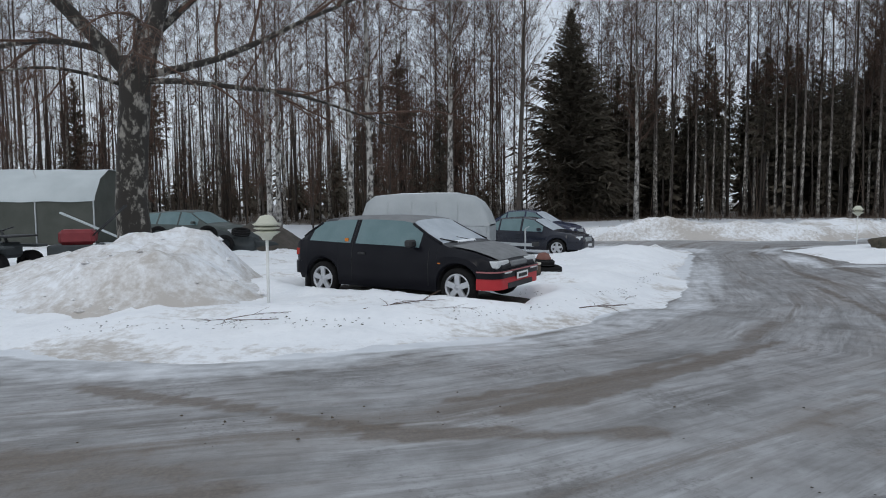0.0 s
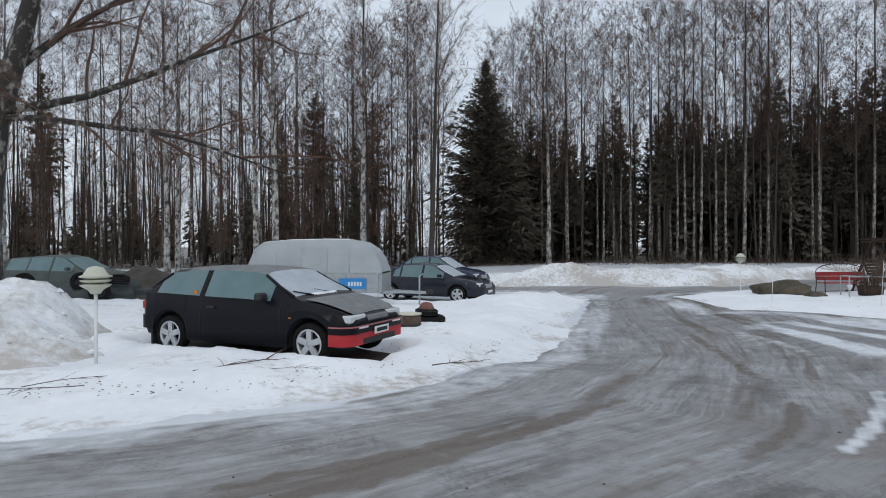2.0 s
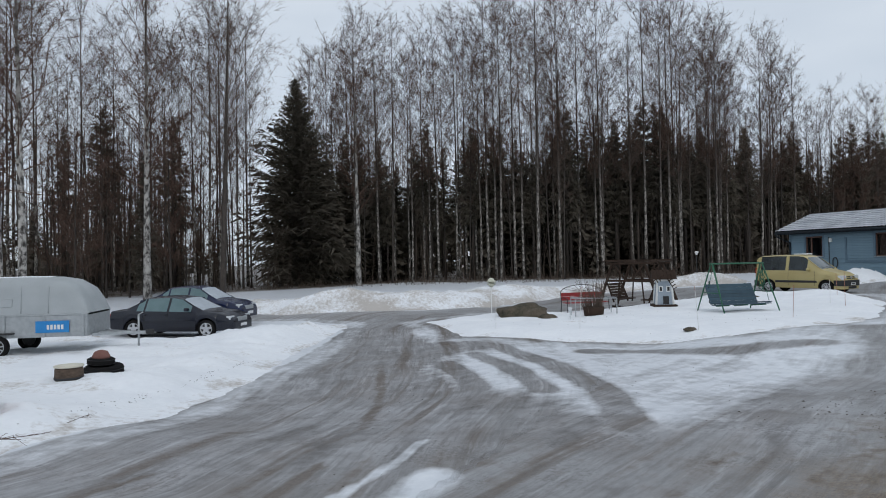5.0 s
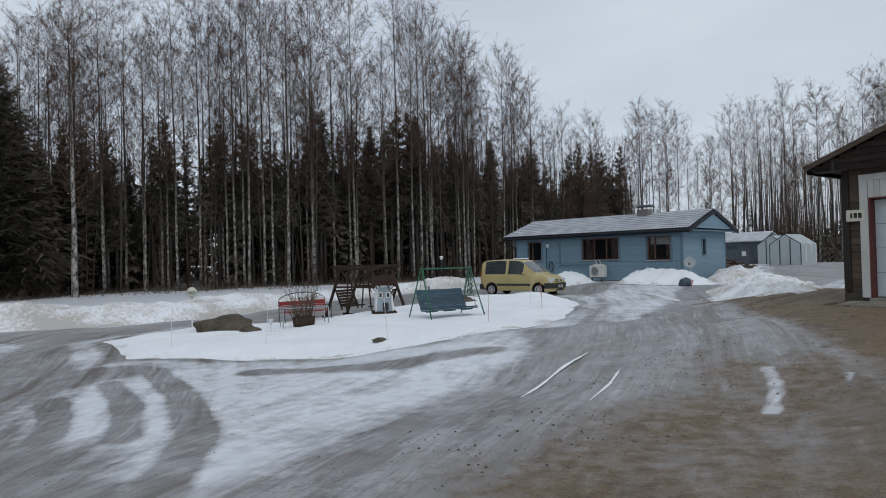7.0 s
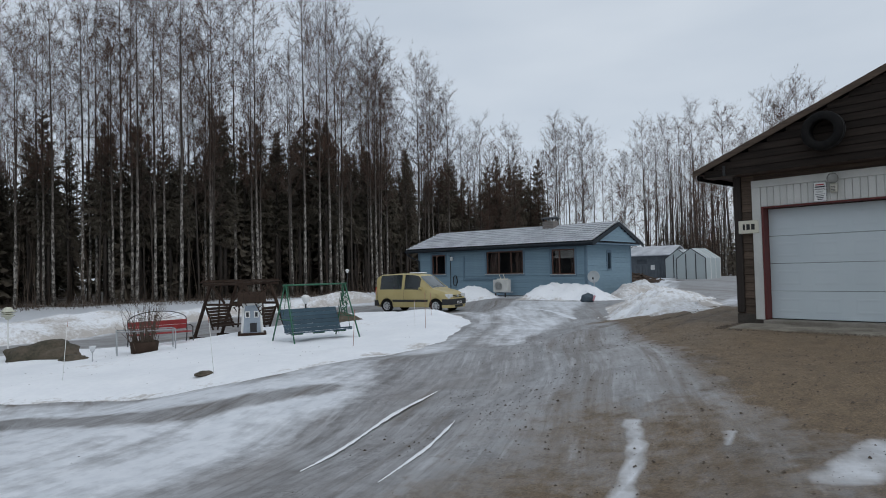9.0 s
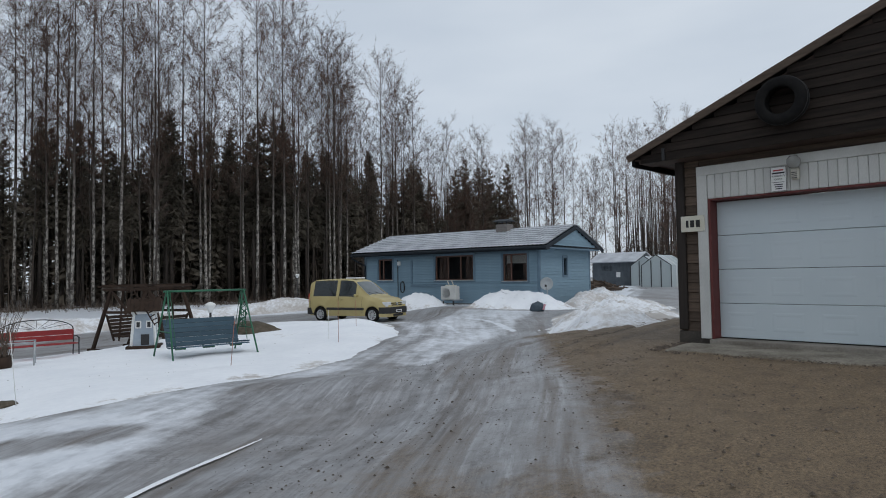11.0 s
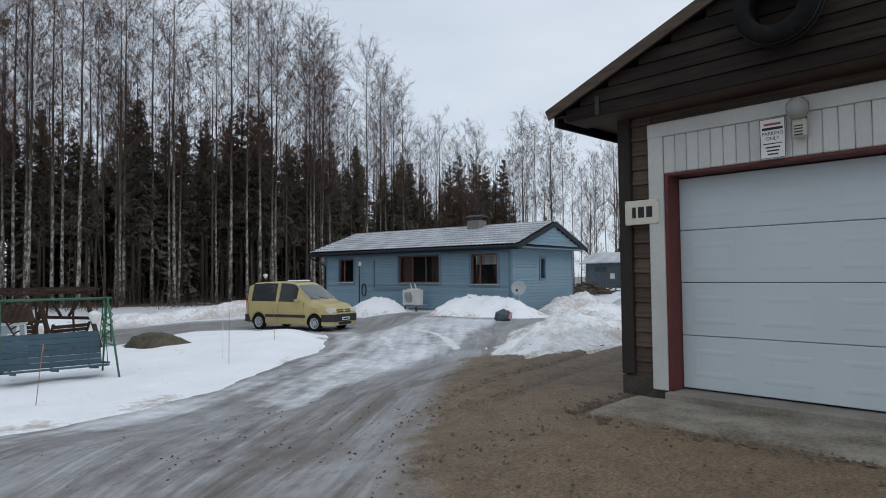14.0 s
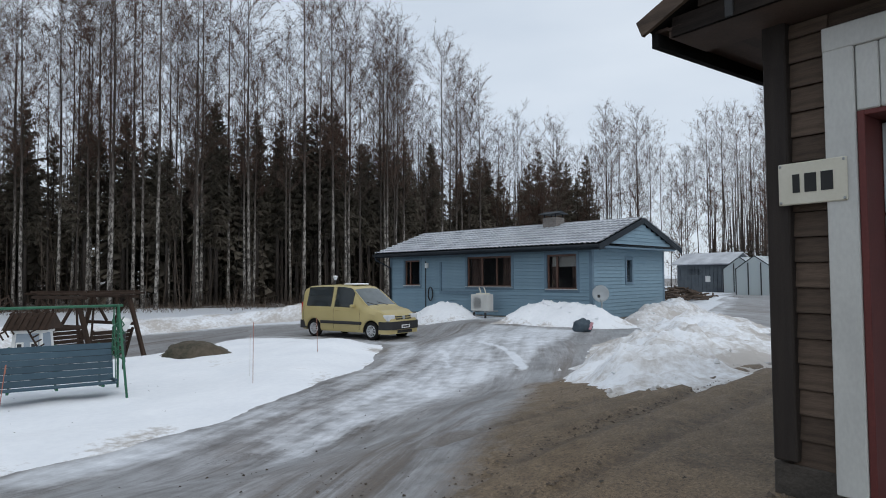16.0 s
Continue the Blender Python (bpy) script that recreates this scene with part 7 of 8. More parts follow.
def trailer():
    t = thing("trailer", pose(1.14, 19.6, -0.54, 0, 0, -21), "galvanised box trailer with a grey moulded hood", "trailer")
    L, W = 1.97, 0.8
    for s in (-1, 1):
        part("side_panel", box(-L, s * W - 0.02, 0.55, L, s * W + 0.02, 1.05, 0.006), M_GALV, t)
        for k in range(5):
            x = -L + 0.1 + k * (2 * L - 0.2) / 4
            part("stake", box(x - 0.03, s * W + min(0, s * 0.05) if s < 0 else s * W, 0.5, x + 0.03, s * W if s < 0 else s * W + 0.05, 1.08, 0.006), M_GALV, t)
        part("rim_rail", box(-L - 0.02, s * W - 0.035, 1.05, L + 0.02, s * W + 0.035, 1.1, 0.008), M_GALV, t)
    for x in (-L, L):
        part("end_panel", box(x - 0.02, -W, 0.55, x + 0.02, W, 1.05, 0.006), M_GALV, t)
    part("floor_pan", box(-L, -W, 0.5, L, W, 0.55), M_GALV, t)
    # moulded hood, rounded over at both ends
    vs, fs = [], []
    prof = [(-L - 0.02, 1.1), (-L + 0.03, 1.45), (-L + 0.16, 1.83), (-L + 0.36, 1.98), (-0.9, 2.04), (0.2, 2.06), (0.95, 2.05), (1.4, 1.97), (1.7, 1.78), (1.88, 1.48), (L + 0.03, 1.1)]
    arc = [(-1.0, 0.0), (-0.985, 0.45), (-0.94, 0.74), (-0.82, 0.91), (-0.55, 0.985), (0, 1.0), (0.55, 0.985), (0.82, 0.91), (0.94, 0.74), (0.985, 0.45), (1.0, 0.0)]
    for x, z in prof:
        for y, h in arc:
            vs.append((x, y * (W + 0.03), 1.1 + (z - 1.1) * h))
    n = len(arc)
    for i in range(len(prof) - 1):
        for k in range(n - 1):
            a = i * n + k
            fs.append((a, a + 1, a + n + 1, a + n)[::-1])
    hood = part("hood", raw("hood", vs, fs, True), M_HOOD_GREY, t, "grey moulded plastic hood, frosty on top")
    for x in (-1.1, -0.35, 0.4, 1.05):
        ys = [(-W - 0.036, 1.12), (-(W + 0.03) * 0.985 - 0.006, 1.1 + 0.45 * 0.93), (-(W + 0.03) * 0.94 - 0.006, 1.1 + 0.74 * 0.93)]
        tube("hood_rib", [(x, y, z) for y, z in ys], 0.012, M_HOOD_GREY, hood, sides=5)
    for a, b in ((-0.7, -0.45), (-0.1, 0.2)):
        part("hood_panel", box(a, -W - 0.04, 1.3, b, -W - 0.02, 1.5, 0.006), M_HOOD_GREY, hood)
    snow = [(x, y * (W + 0.01) * 0.72, 1.1 + (z - 1.1) * h + 0.012) for x, z in prof[2:7] for y, h in arc[3:8]]
    part("snow_cap", raw("snow_cap", snow, [(i * 5 + k, i * 5 + k + 5, i * 5 + k + 6, i * 5 + k + 1) for i in range(4) for k in range(4)], True), M_SNOW, t, "thin old snow on the hood")
    sign = part("blue_panel", box(0.75, -W - 0.06, 0.62, 1.55, -W - 0.05, 0.92), M_BLUE_SIGN, t, "blue panel with white letter bars")
    for k in range(5):
        part("letter_bar", box(1.02 + k * 0.085, -W - 0.064, 0.70, 1.075 + k * 0.085, -W - 0.06, 0.82), M_WHITE, sign)
    part("drawbar", bar((L, 0, 0.5), (L + 1.25, 0, 0.46), 0.07, 0.09), M_GALV, t)
    for s in (-1, 1):
        part("drawbar_brace", bar((L, s * 0.5, 0.5), (L + 0.9, 0, 0.48), 0.05, 0.07), M_GALV, t)
    part("coupling", box(L + 1.2, -0.05, 0.42, L + 1.42, 0.05, 0.55, 0.02), M_DARK, t)
    tube("jockey_stand", [(L + 1.0, 0.06, 0.0), (L + 1.0, 0.06, 0.95)], 0.028, M_GALV, t)
    part("jockey_crank", bar((L + 1.0, 0.06, 0.95), (L + 1.12, 0.06, 1.02), 0.025), M_GALV, t)
    for s in (-1, 1):
        wheel(t, -0.15, s * 0.86, 0.29, 0.16, s, 9, M_GALV)
        part("mudguard", box(-0.55, min(s * 0.77, s * 0.96), 0.60, 0.25, max(s * 0.77, s * 0.96), 0.64, 0.015), M_DARK, t)


trailer()
gzs = lambda x, y, d=0.0: gz(x, y) + d
loose_tyre(pose(2.9, 13.6, gzs(2.9, 13.6, 0.22), 4, 0, 0), "old tyre lying flat in the snow", 0.36, 0.2)
loose_tyre(pose(2.85, 13.62, gzs(2.9, 13.6, 0.40), 2, 3, 0), "smaller old tyre stacked on another", 0.25, 0.14, 0.15)
pot = thing("flower_pot", pose(2.85, 13.62, gzs(2.9, 13.6, 0.45)), "dull terracotta pot upside down on the tyres", "pot")
turned("body", [(0.16, 0), (0.17, 0.04), (0.12, 0.14), (0.05, 0.17), (0.01, 0.175)], M_TERRACOTTA, pot)
tub = thing("bucket", pose(2.3, 12.9, gzs(2.3, 12.9, 0.1)), "weathered wooden tub with frost on the lid", "tub")
turned("staves", [(0.22, 0), (0.24, 0.12), (0.235, 0.26), (0.22, 0.3)], M_OLDBOARD, tub)
turned("lid", [(0.245, 0.3), (0.25, 0.33), (0.1, 0.35), (0.01, 0.352)], M_CREAM, tub)
turned("hoop", [(0.245, 0.08), (0.25, 0.1), (0.246, 0.12)], M_IRON, tub)


def garden_lamp(x, y, h, label, tiers=True):
    t = thing("garden_lamp", pose(x, y, gzs(x, y, 0.05)), label, "lamp", "garden lamps")
    tube("post", [(0, 0, -0.2), (0, 0, h - 0.28)], 0.022, M_WHITE, t)
    if tiers:
        turned("lower_shade", [(0.06, h - 0.3), (0.09, h - 0.25), (0.17, h - 0.2), (0.19, h - 0.185), (0.12, h - 0.17), (0.05, h - 0.165)], M_PATINA, t)
        turned("middle_shade", [(0.05, h - 0.17), (0.17, h - 0.14), (0.19, h - 0.125), (0.12, h - 0.11), (0.05, h - 0.105)], M_PATINA, t)
    turned("cap", [(0.05, h - 0.11), (0.19, h - 0.085), (0.2, h - 0.07), (0.15, h - 0.05), (0.12, h), (0.09, h + 0.04), (0.02, h + 0.06)], M_PATINA, t)
    return t


garden_lamp(-2.7, 9.35, 1.25, "pale garden lamp with stacked pagoda shades on a white post")
garden_lamp(16.7, 20.0, 1.45, "pale garden lamp with stacked pagoda shades on a white post")


def globe_lamp(x, y, h, label):
    t = thing("post_lamp", pose(x, y, gzs(x, y)), label, "lamp")
    tube("post", [(0, 0, -0.2), (0, 0, h)], 0.035, M_DARK, t)
    turned("shade", [(0.05, h), (0.16, h + 0.22), (0.17, h + 0.25), (0.1, h + 0.30), (0.02, h + 0.33)], M_WHITE, t, "white cone lamp head")


globe_lamp(46.6, 33.8, 1.9, "tall yard lamp with a white cone head")
globe_lamp(24.45, 15.86, 1.12, "low yard lamp with a white cone head on a black post")

# ---- garden island ----
def boulder(x, y, z, sx, sy, sz, seed, label, turn=0):
    bm = bmesh.new()
    bmesh.ops.create_icosphere(bm, subdivisions=4, radius=1)
    for v in bm.verts:
        n = noise.noise(v.co * 1.3 + Vector((seed, 0, 0))) * 0.35 + noise.noise(v.co * 3.5 + Vector((0, seed, 0))) * 0.14 + noise.noise(v.co * 9) * 0.04
        v.co *= 1 + n
        v.co = Vector((v.co.x * sx, v.co.y * sy, max(v.co.z, -0.5) * sz))
    ob = part("boulder", bm, M_ROCK, None, smooth=True)
    ob.matrix_world = pose(x, y, z, 0, 0, turn)
    return tagged(ob, label, "rock")


boulder(16.85, 18.1, gzs(16.8, 18.1, 0.14), 1.0, 0.62, 0.5, 3.1, "large dark mossy boulder rising out of the snow", -45)
boulder(17.0, 16.9, gzs(17, 16.9, 0.16), 0.35, 0.25, 0.14, 6.0, "small mossy stone beside the boulder", -20)
boulder(26.5, 16.3, gzs(26.5, 16.3, 0.2), 0.95, 0.5, 0.42, 8.2, "low lichen-grey boulder half buried in snow", -50)
boulder(16.1, 10.15, gzs(16.1, 10.15, 0.17), 0.18, 0.12, 0.06, 1.2, "small dark stone in the snow")


def arched_bench():
    t = thing("garden_bench", pose(21.28, 19.6, gzs(21.28, 19.6, 0.12), 0, 0, -12), "iron garden bench with red boards and an arched back", "bench")
    W = 1.0
    for k in range(3):
        part("seat_slat", box(-W, -0.2 + k * 0.15, 0.42, W, -0.07 + k * 0.15, 0.45, 0.006), M_BENCHRED, t)
    for k in range(2):
        part("back_board", box(-W, 0.29, 0.52 + k * 0.17, W, 0.315, 0.68 + k * 0.17, 0.006), M_BENCHRED, t)
    for s in (-1, 1):
        tube("leg", [(s * W, -0.26, -0.15), (s * W, -0.22, 0.42), (s * W, -0.22, 0.62)], 0.018, M_IRON, t)
        tube("leg", [(s * W, 0.36, -0.15), (s * W, 0.28, 0.42), (s * W, 0.34, 0.86)], 0.018, M_IRON, t)
        tube("armrest", [(s * W, -0.24, 0.6), (s * W, 0.0, 0.66), (s * W, 0.32, 0.62)], 0.018, M_IRON, t)
    arch = [(W * math.cos(a), 0.335, 0.86 + 0.32 * math.sin(a)) for a in np.linspace(0, math.pi, 17)]
    tube("arch", arch, 0.016, M_IRON, t)
    for a in np.linspace(0.5, math.pi - 0.5, 7):
        tube("ray", [(0.12 * math.cos(a), 0.335, 0.87 + 0.05 * math.sin(a)), (W * math.cos(a), 0.335, 0.86 + 0.32 * math.sin(a))], 0.007, M_IRON, t, sides=5)


def pipe_stand():
    t = thing("plant_support", pose(18.8, 16.5, gzs(18.8, 16.5, 0.05), 0, 0, -28), "grey pipe frame standing round a bare shrub", "plant support")
    for sx in (-0.75, 0.75):
        for sy in (-0.35, 0.35):
            tube("leg", [(sx, sy, -0.1), (sx, sy, 0.72)], 0.018, M_GALV, t)
        tube("rail", [(sx, -0.35, 0.72), (sx, 0.35, 0.72)], 0.018, M_GALV, t)
    for sy in (-0.35, 0.35):
        tube("rail", [(-0.75, sy, 0.72), (0.75, sy, 0.72)], 0.018, M_GALV, t)


def shrub(x, y, z, n, h, spread, seed, label, material):
    r = random.Random(seed)
    v, f = [], []
    for i in range(n):
        a, q = r.uniform(0, 6.283), r.uniform(0, 0.25)
        hh = h * r.uniform(0.45, 1.0)
        o = r.uniform(0.2, 1) * spread
        p0 = Vector((q * math.cos(a), q * math.sin(a), -0.1))
        p1 = Vector((q * math.cos(a) + 0.4 * o * math.cos(a), q * math.sin(a) + 0.4 * o * math.sin(a), hh * 0.55))
        p2 = Vector((o * math.cos(a + r.uniform(-0.3, 0.3)), o * math.sin(a), hh))
        tube_data([p0, p1, p2], [0.012, 0.008, 0.003], 4, v, f, False)
        for k in range(5):
            s = p1.lerp(p2, r.random())
            sliver(v, f, s, s + Vector((r.uniform(-0.2, 0.2), r.uniform(-0.2, 0.2), r.uniform(0.02, 0.25))), 0.004, r)
    ob = part("shrub", raw("shrub", v, f), material)
    ob.matrix_world = pose(x, y, z)
    return tagged(ob, label, "shrub")


def wooden_glider():
    """A two-seat wooden glider swing under an open pergola roof."""
    t = thing("pergola_swing", pose(25.4, 20.5, gzs(25.0, 20.9, 0.10), 0, 0, -77) @ Matrix.Diagonal((1.12, 1.08, 1.08, 1)), "dark brown wooden pergola swing with two facing slatted seats", "swing")
    for y in (-0.75, 0.75):
        for s in (-1, 1):
            part("post", bar((s * 1.55, y, -0.15), (s * 0.75, y, 1.98), 0.10, 0.10, bevel=0.012), M_DARKWOOD, t)
        part("ground_beam", bar((-1.7, y, 0.0), (1.7, y, 0.0), 0.09, 0.1, bevel=0.01), M_DARKWOOD, t)
        part("top_beam", bar((-1.1, y, 2.0), (1.1, y, 2.0), 0.06, 0.085, bevel=0.01), M_DARKWOOD, t)
        part("tie_beam", bar((-1.05, y, 1.25), (1.05, y, 1.25), 0.05, 0.09, bevel=0.01), M_DARKWOOD, t)
        for s in (-1, 1):
            part("brace", bar((s * 0.15, y, 1.3), (s * 0.7, y, 1.95), 0.05, 0.07), M_DARKWOOD, t)
    for k in range(5):
        x = -1.1 + k * 0.55
        part("rafter", bar((x, -0.95, 2.09), (x, 0.95, 2.09), 0.04, 0.05, bevel=0.006), M_DARKWOOD, t)
    part("roof_brace", bar((-1.1, -0.8, 2.14), (1.1, 0.8, 2.14), 0.04, 0.05), M_DARKWOOD, t)
    part("roof_brace", bar((-1.1, 0.8, 2.14), (1.1, -0.8, 2.14), 0.04, 0.05), M_DARKWOOD, t)
    for s in (-1, 1):
        seat = part("seat", box(min(s * 0.42, s * 0.82), -0.58, 0.42, max(s * 0.42, s * 0.82), 0.58, 0.46, 0.008), M_DARKWOOD, t, "slatted facing seat")
        for k in range(6):
            z = 0.5 + k * 0.115
            x = s * (0.82 + 0.05 * k)
            part("back_slat", bar((x, -0.6, z), (x, 0.6, z), 0.03, 0.098, up=(s * 0.4, 0, 1)), M_DARKWOOD, seat)
        for y in (-0.58, 0.58):
            part("back_stile", bar((s * 0.80, y, 0.3), (s * 1.12, y, 1.16), 0.05, 0.05), M_DARKWOOD, seat)
            part("hanger", bar((s * 0.6, y, 0.3), (s * 0.45, y, 1.98), 0.035, 0.05), M_DARKWOOD, seat)
    part("foot_board", box(-0.4, -0.55, 0.1, 0.4, 0.55, 0.14, 0.008), M_DARKWOOD, t)


def toy_lighthouse():
    t = thing("garden_mill", pose(22.85, 16.8, gzs(22.85, 16.8, 0.12), 0, 0, -40) @ Matrix.Scale(1.1, 4), "grey and white wooden garden mill house with a dark roof", "garden ornament")
    part("base", box(-0.42, -0.42, -0.1, 0.42, 0.42, 0.12, 0.015), M_DARKWOOD, t)
    vs = [(-0.3, -0.3, 0.12), (0.3, -0.3, 0.12), (0.3, 0.3, 0.12), (-0.3, 0.3, 0.12), (-0.24, -0.24, 0.98), (0.24, -0.24, 0.98), (0.24, 0.24, 0.98), (-0.24, 0.24, 0.98)]
    body = part("tower", raw("tower", vs, [(3, 2, 1, 0), (4, 5, 6, 7), (0, 1, 5, 4), (1, 2, 6, 5), (2, 3, 7, 6), (3, 0, 4, 7)]), mat("pale_blue_grey_paint", (0.26, 0.31, 0.36), (0.33, 0.38, 0.43), rough=0.7), t)
    for sx in (-1, 1):
        for sy in (-1, 1):
            part("corner_strip", bar((sx * 0.3, sy * 0.3, 0.12), (sx * 0.24, sy * 0.24, 0.98), 0.05, 0.05), M_WHITE, body)
    part("cornice", box(-0.3, -0.3, 0.96, 0.3, 0.3, 1.03, 0.01), M_WHITE, t)
    for (x0, x1, z0, z1) in ((-0.20, -0.06, 0.58, 0.78), (0.06, 0.20, 0.58, 0.78)):
        part("window_frame", box(x0, -0.29, z0, x1, -0.25, z1, 0.006), M_WHITE, body)
        part("window_pane", box(x0 + 0.03, -0.295, z0 + 0.03, x1 - 0.03, -0.289, z1 - 0.03), M_DARK, body)
    part("doorway", box(-0.06, -0.305, 0.14, 0.14, -0.27, 0.42), M_DARK, body)
    part("roof", raw("roof", [(-0.42, -0.4, 1.03), (0.42, -0.4, 1.03), (0.42, 0.4, 1.03), (-0.42, 0.4, 1.03), (-0.42, 0.0, 1.36), (0.42, 0.0, 1.36)], [(3, 2, 1, 0), (0, 1, 5, 4), (2, 3, 4, 5), (1, 2, 5), (3, 0, 4)]), M_DARKWOOD, t)
    for k in range(7):
        x = -0.36 + k * 0.12
        part("roof_batten", bar((x, -0.41, 1.05), (x, 0.0, 1.385), 0.03, 0.02), M_DARKWOOD, t)
    for k in range(4):
        a = k * math.pi / 2 + 0.5
        sail = part("sail", bar((0.1 * math.cos(a), -0.46, 1.2 + 0.1 * math.sin(a)), (0.62 * math.cos(a), -0.46, 1.2 + 0.62 * math.sin(a)), 0.02, 0.03), M_DARKWOOD, t)
        for m in range(4):
            q = 0.25 + m * 0.11
            c, s = math.cos(a), math.sin(a)
            part("sail_slat", bar((q * c, -0.47, 1.2 + q * s), (q * c - 0.14 * s, -0.47, 1.2 + q * s + 0.14 * c), 0.012, 0.03), M_DARKWOOD, sail)


def garden_swing():
    t = thing("garden_swing", pose(21.95, 12.87, gzs(21.95, 12.87, 0.12), 0, 0, -17.6), "green tube garden swing with a blue-grey slatted bench seat", "swing")
    X, Z = 0.97, 1.66
    for s in (-1, 1):
        for y in (-0.78, 0.78):
            tube("leg", [(s * (X + 0.09), y, -0.1), (s * X, 0.03 * (1 if y > 0 else -1), Z)], 0.022, M_GREENSTEEL, t)
        tube("leg_tie", [(s * (X + 0.07), -0.46, 0.68), (s * (X + 0.07), 0.46, 0.68)], 0.014, M_GREENSTEEL, t)
    tube("top_bar", [(-X - 0.08, 0, Z), (X + 0.08, 0, Z)], 0.026, M_GREENSTEEL, t)
    for s in (-1, 1):
        for y in (-0.42, 0.3):
            tube("hanger", [(s * 0.9, 0, Z), (s * 0.9, y, 0.34 if y < 0 else 0.8)], 0.008, M_GREENSTEEL, t)
        part("armrest", bar((s * 0.9, -0.5, 0.36), (s * 0.9, 0.2, 0.30), 0.05, 0.04), M_TEAL, t)
    for k in range(5):
        y = -0.52 + k * 0.135
        part("seat_slat", box(-0.92, y, 0.30 - 0.014 * k, 0.92, y + 0.12, 0.325 - 0.014 * k, 0.006), M_TEAL, t)
    for k in range(6):
        z = 0.33 + k * 0.112
        y = 0.19 + 0.055 * k
        part("back_slat", bar((-0.92, y, z), (0.92, y, z), 0.025, 0.112, up=(0, 0.45, 1)), M_TEAL, t)
    for s in (-0.7, 0, 0.7):
        part("stretcher", bar((s, -0.5, 0.28), (s, 0.18, 0.21), 0.04, 0.04), M_GREENSTEEL, t)
        part("back_stile", bar((s, 0.22, 0.22), (s, 0.52, 0.95), 0.04, 0.03), M_GREENSTEEL, t)
    hose = [(0.97 + 0.1 * math.cos(i * 0.9), 0.05 * math.sin(i * 1.3), 1.45 - 0.06 * (i % 12) - 0.02 * i / 12) for i in range(48)]
    tube("hung_hose", hose, 0.012, M_GREENSTEEL, t, "green hose hung over the frame", 5)


arched_bench()
pipe_stand()
shrub(18.66, 16.35, gzs(18.66, 16.35, 0.05), 90, 1.6, 0.7, 4, "bare brown shrub with upright stems", M_BRUSH)
tubp = thing("planter", pose(18.66, 16.35, gzs(18.66, 16.35, 0.1)), "low dark planter round the shrub", "planter")
turned("wall", [(0.34, 0), (0.38, 0.34), (0.36, 0.36), (0.3, 0.3)], M_DARKWOOD, tubp)
wooden_glider()
toy_lighthouse()
garden_swing()
for x, y, h, m, lx in ((14.7, 12.75, 1.25, M_WHITE, 0.12), (16.2, 9.95, 1.15, M_WHITE, -0.1), (20.2, 9.9, 1.0, M_ORANGE, 0.12), (24.5, 10.7, 1.15, M_ORANGE, 0.02), (24.9, 11.4, 0.9, M_WHITE, 0.02), (27.6, 12.6, 1.0, M_ORANGE, -0.02), (13.4, 15.0, 1.0, M_WHITE, 0.05)):
    st = thing("plough_stake", pose(x, y, gzs(x, y, 0.1)), "thin marker stake stuck in the snow", "stake", "marker stakes")
    tube("rod", [(0, 0, -0.1), (lx, 0.02, h)], 0.006, m, st, sides=5)
    tube("tip", [(lx, 0.02, h - 0.1), (lx * 1.05, 0.02, h + 0.01)], 0.007, M_ORANGE, st, sides=5)
sl = thing("solar_lamp", pose(16.7, 15.4, gzs(16.7, 15.4, 0.2)), "tiny clear solar garden light", "lamp")
tube("rod", [(0, 0, -0.1), (0, 0, 0.2)], 0.01, M_GALV, sl)
turned("head", [(0.03, 0.2), (0.08, 0.34), (0.085, 0.36), (0.01, 0.37)], M_LAMP, sl)

# ---- yard clutter ----
bag = thing("bag", pose(35.3, 9.5, gzs(35.3, 9.5)), "slumped dark blue-grey bag with a pink tag on the ice", "bag")
bm = bmesh.new()
bmesh.ops.create_icosphere(bm, subdivisions=3, radius=1)
for v in bm.verts:
    v.co *= 1 + 0.3 * noise.noise(v.co * 2.0)
    v.co = Vector((v.co.x * 0.28, v.co.y * 0.28, max(v.co.z, -0.6) * 0.26 + 0.14))
part("sack", bm, mat("blue_grey_sack", (0.04, 0.06, 0.08), (0.075, 0.10, 0.12), scale=8, rough=0.8, bump=0.5), bag, smooth=True)
part("tag", bar((-0.1, -0.29, 0.08), (-0.05, -0.36, 0.3), 0.04, 0.08), mat("pink_tag", (0.55, 0.2, 0.25), (0.6, 0.45, 0.47)), bag)
heap_me, _ = sheet("gravel_heap", np.arange(-7.4, -1.6, 0.15), np.arange(21.5, 26.8, 0.15), lambda x, y: land(x, y) + 1.15 * np.exp(-((x + 4.4) / 1.5) ** 2 - ((y - 24.0) / 1.3) ** 2) + 0.03 * wobble(x, y, 0.4) - 0.03, lambda x, y: ((x + 4.4) / 2.6) ** 2 + ((y - 24.0) / 2.3) ** 2 < 1)
tagged(part("gravel_heap", heap_me, M_SOIL), "brown heap of gravel with bare top", "gravel heap")


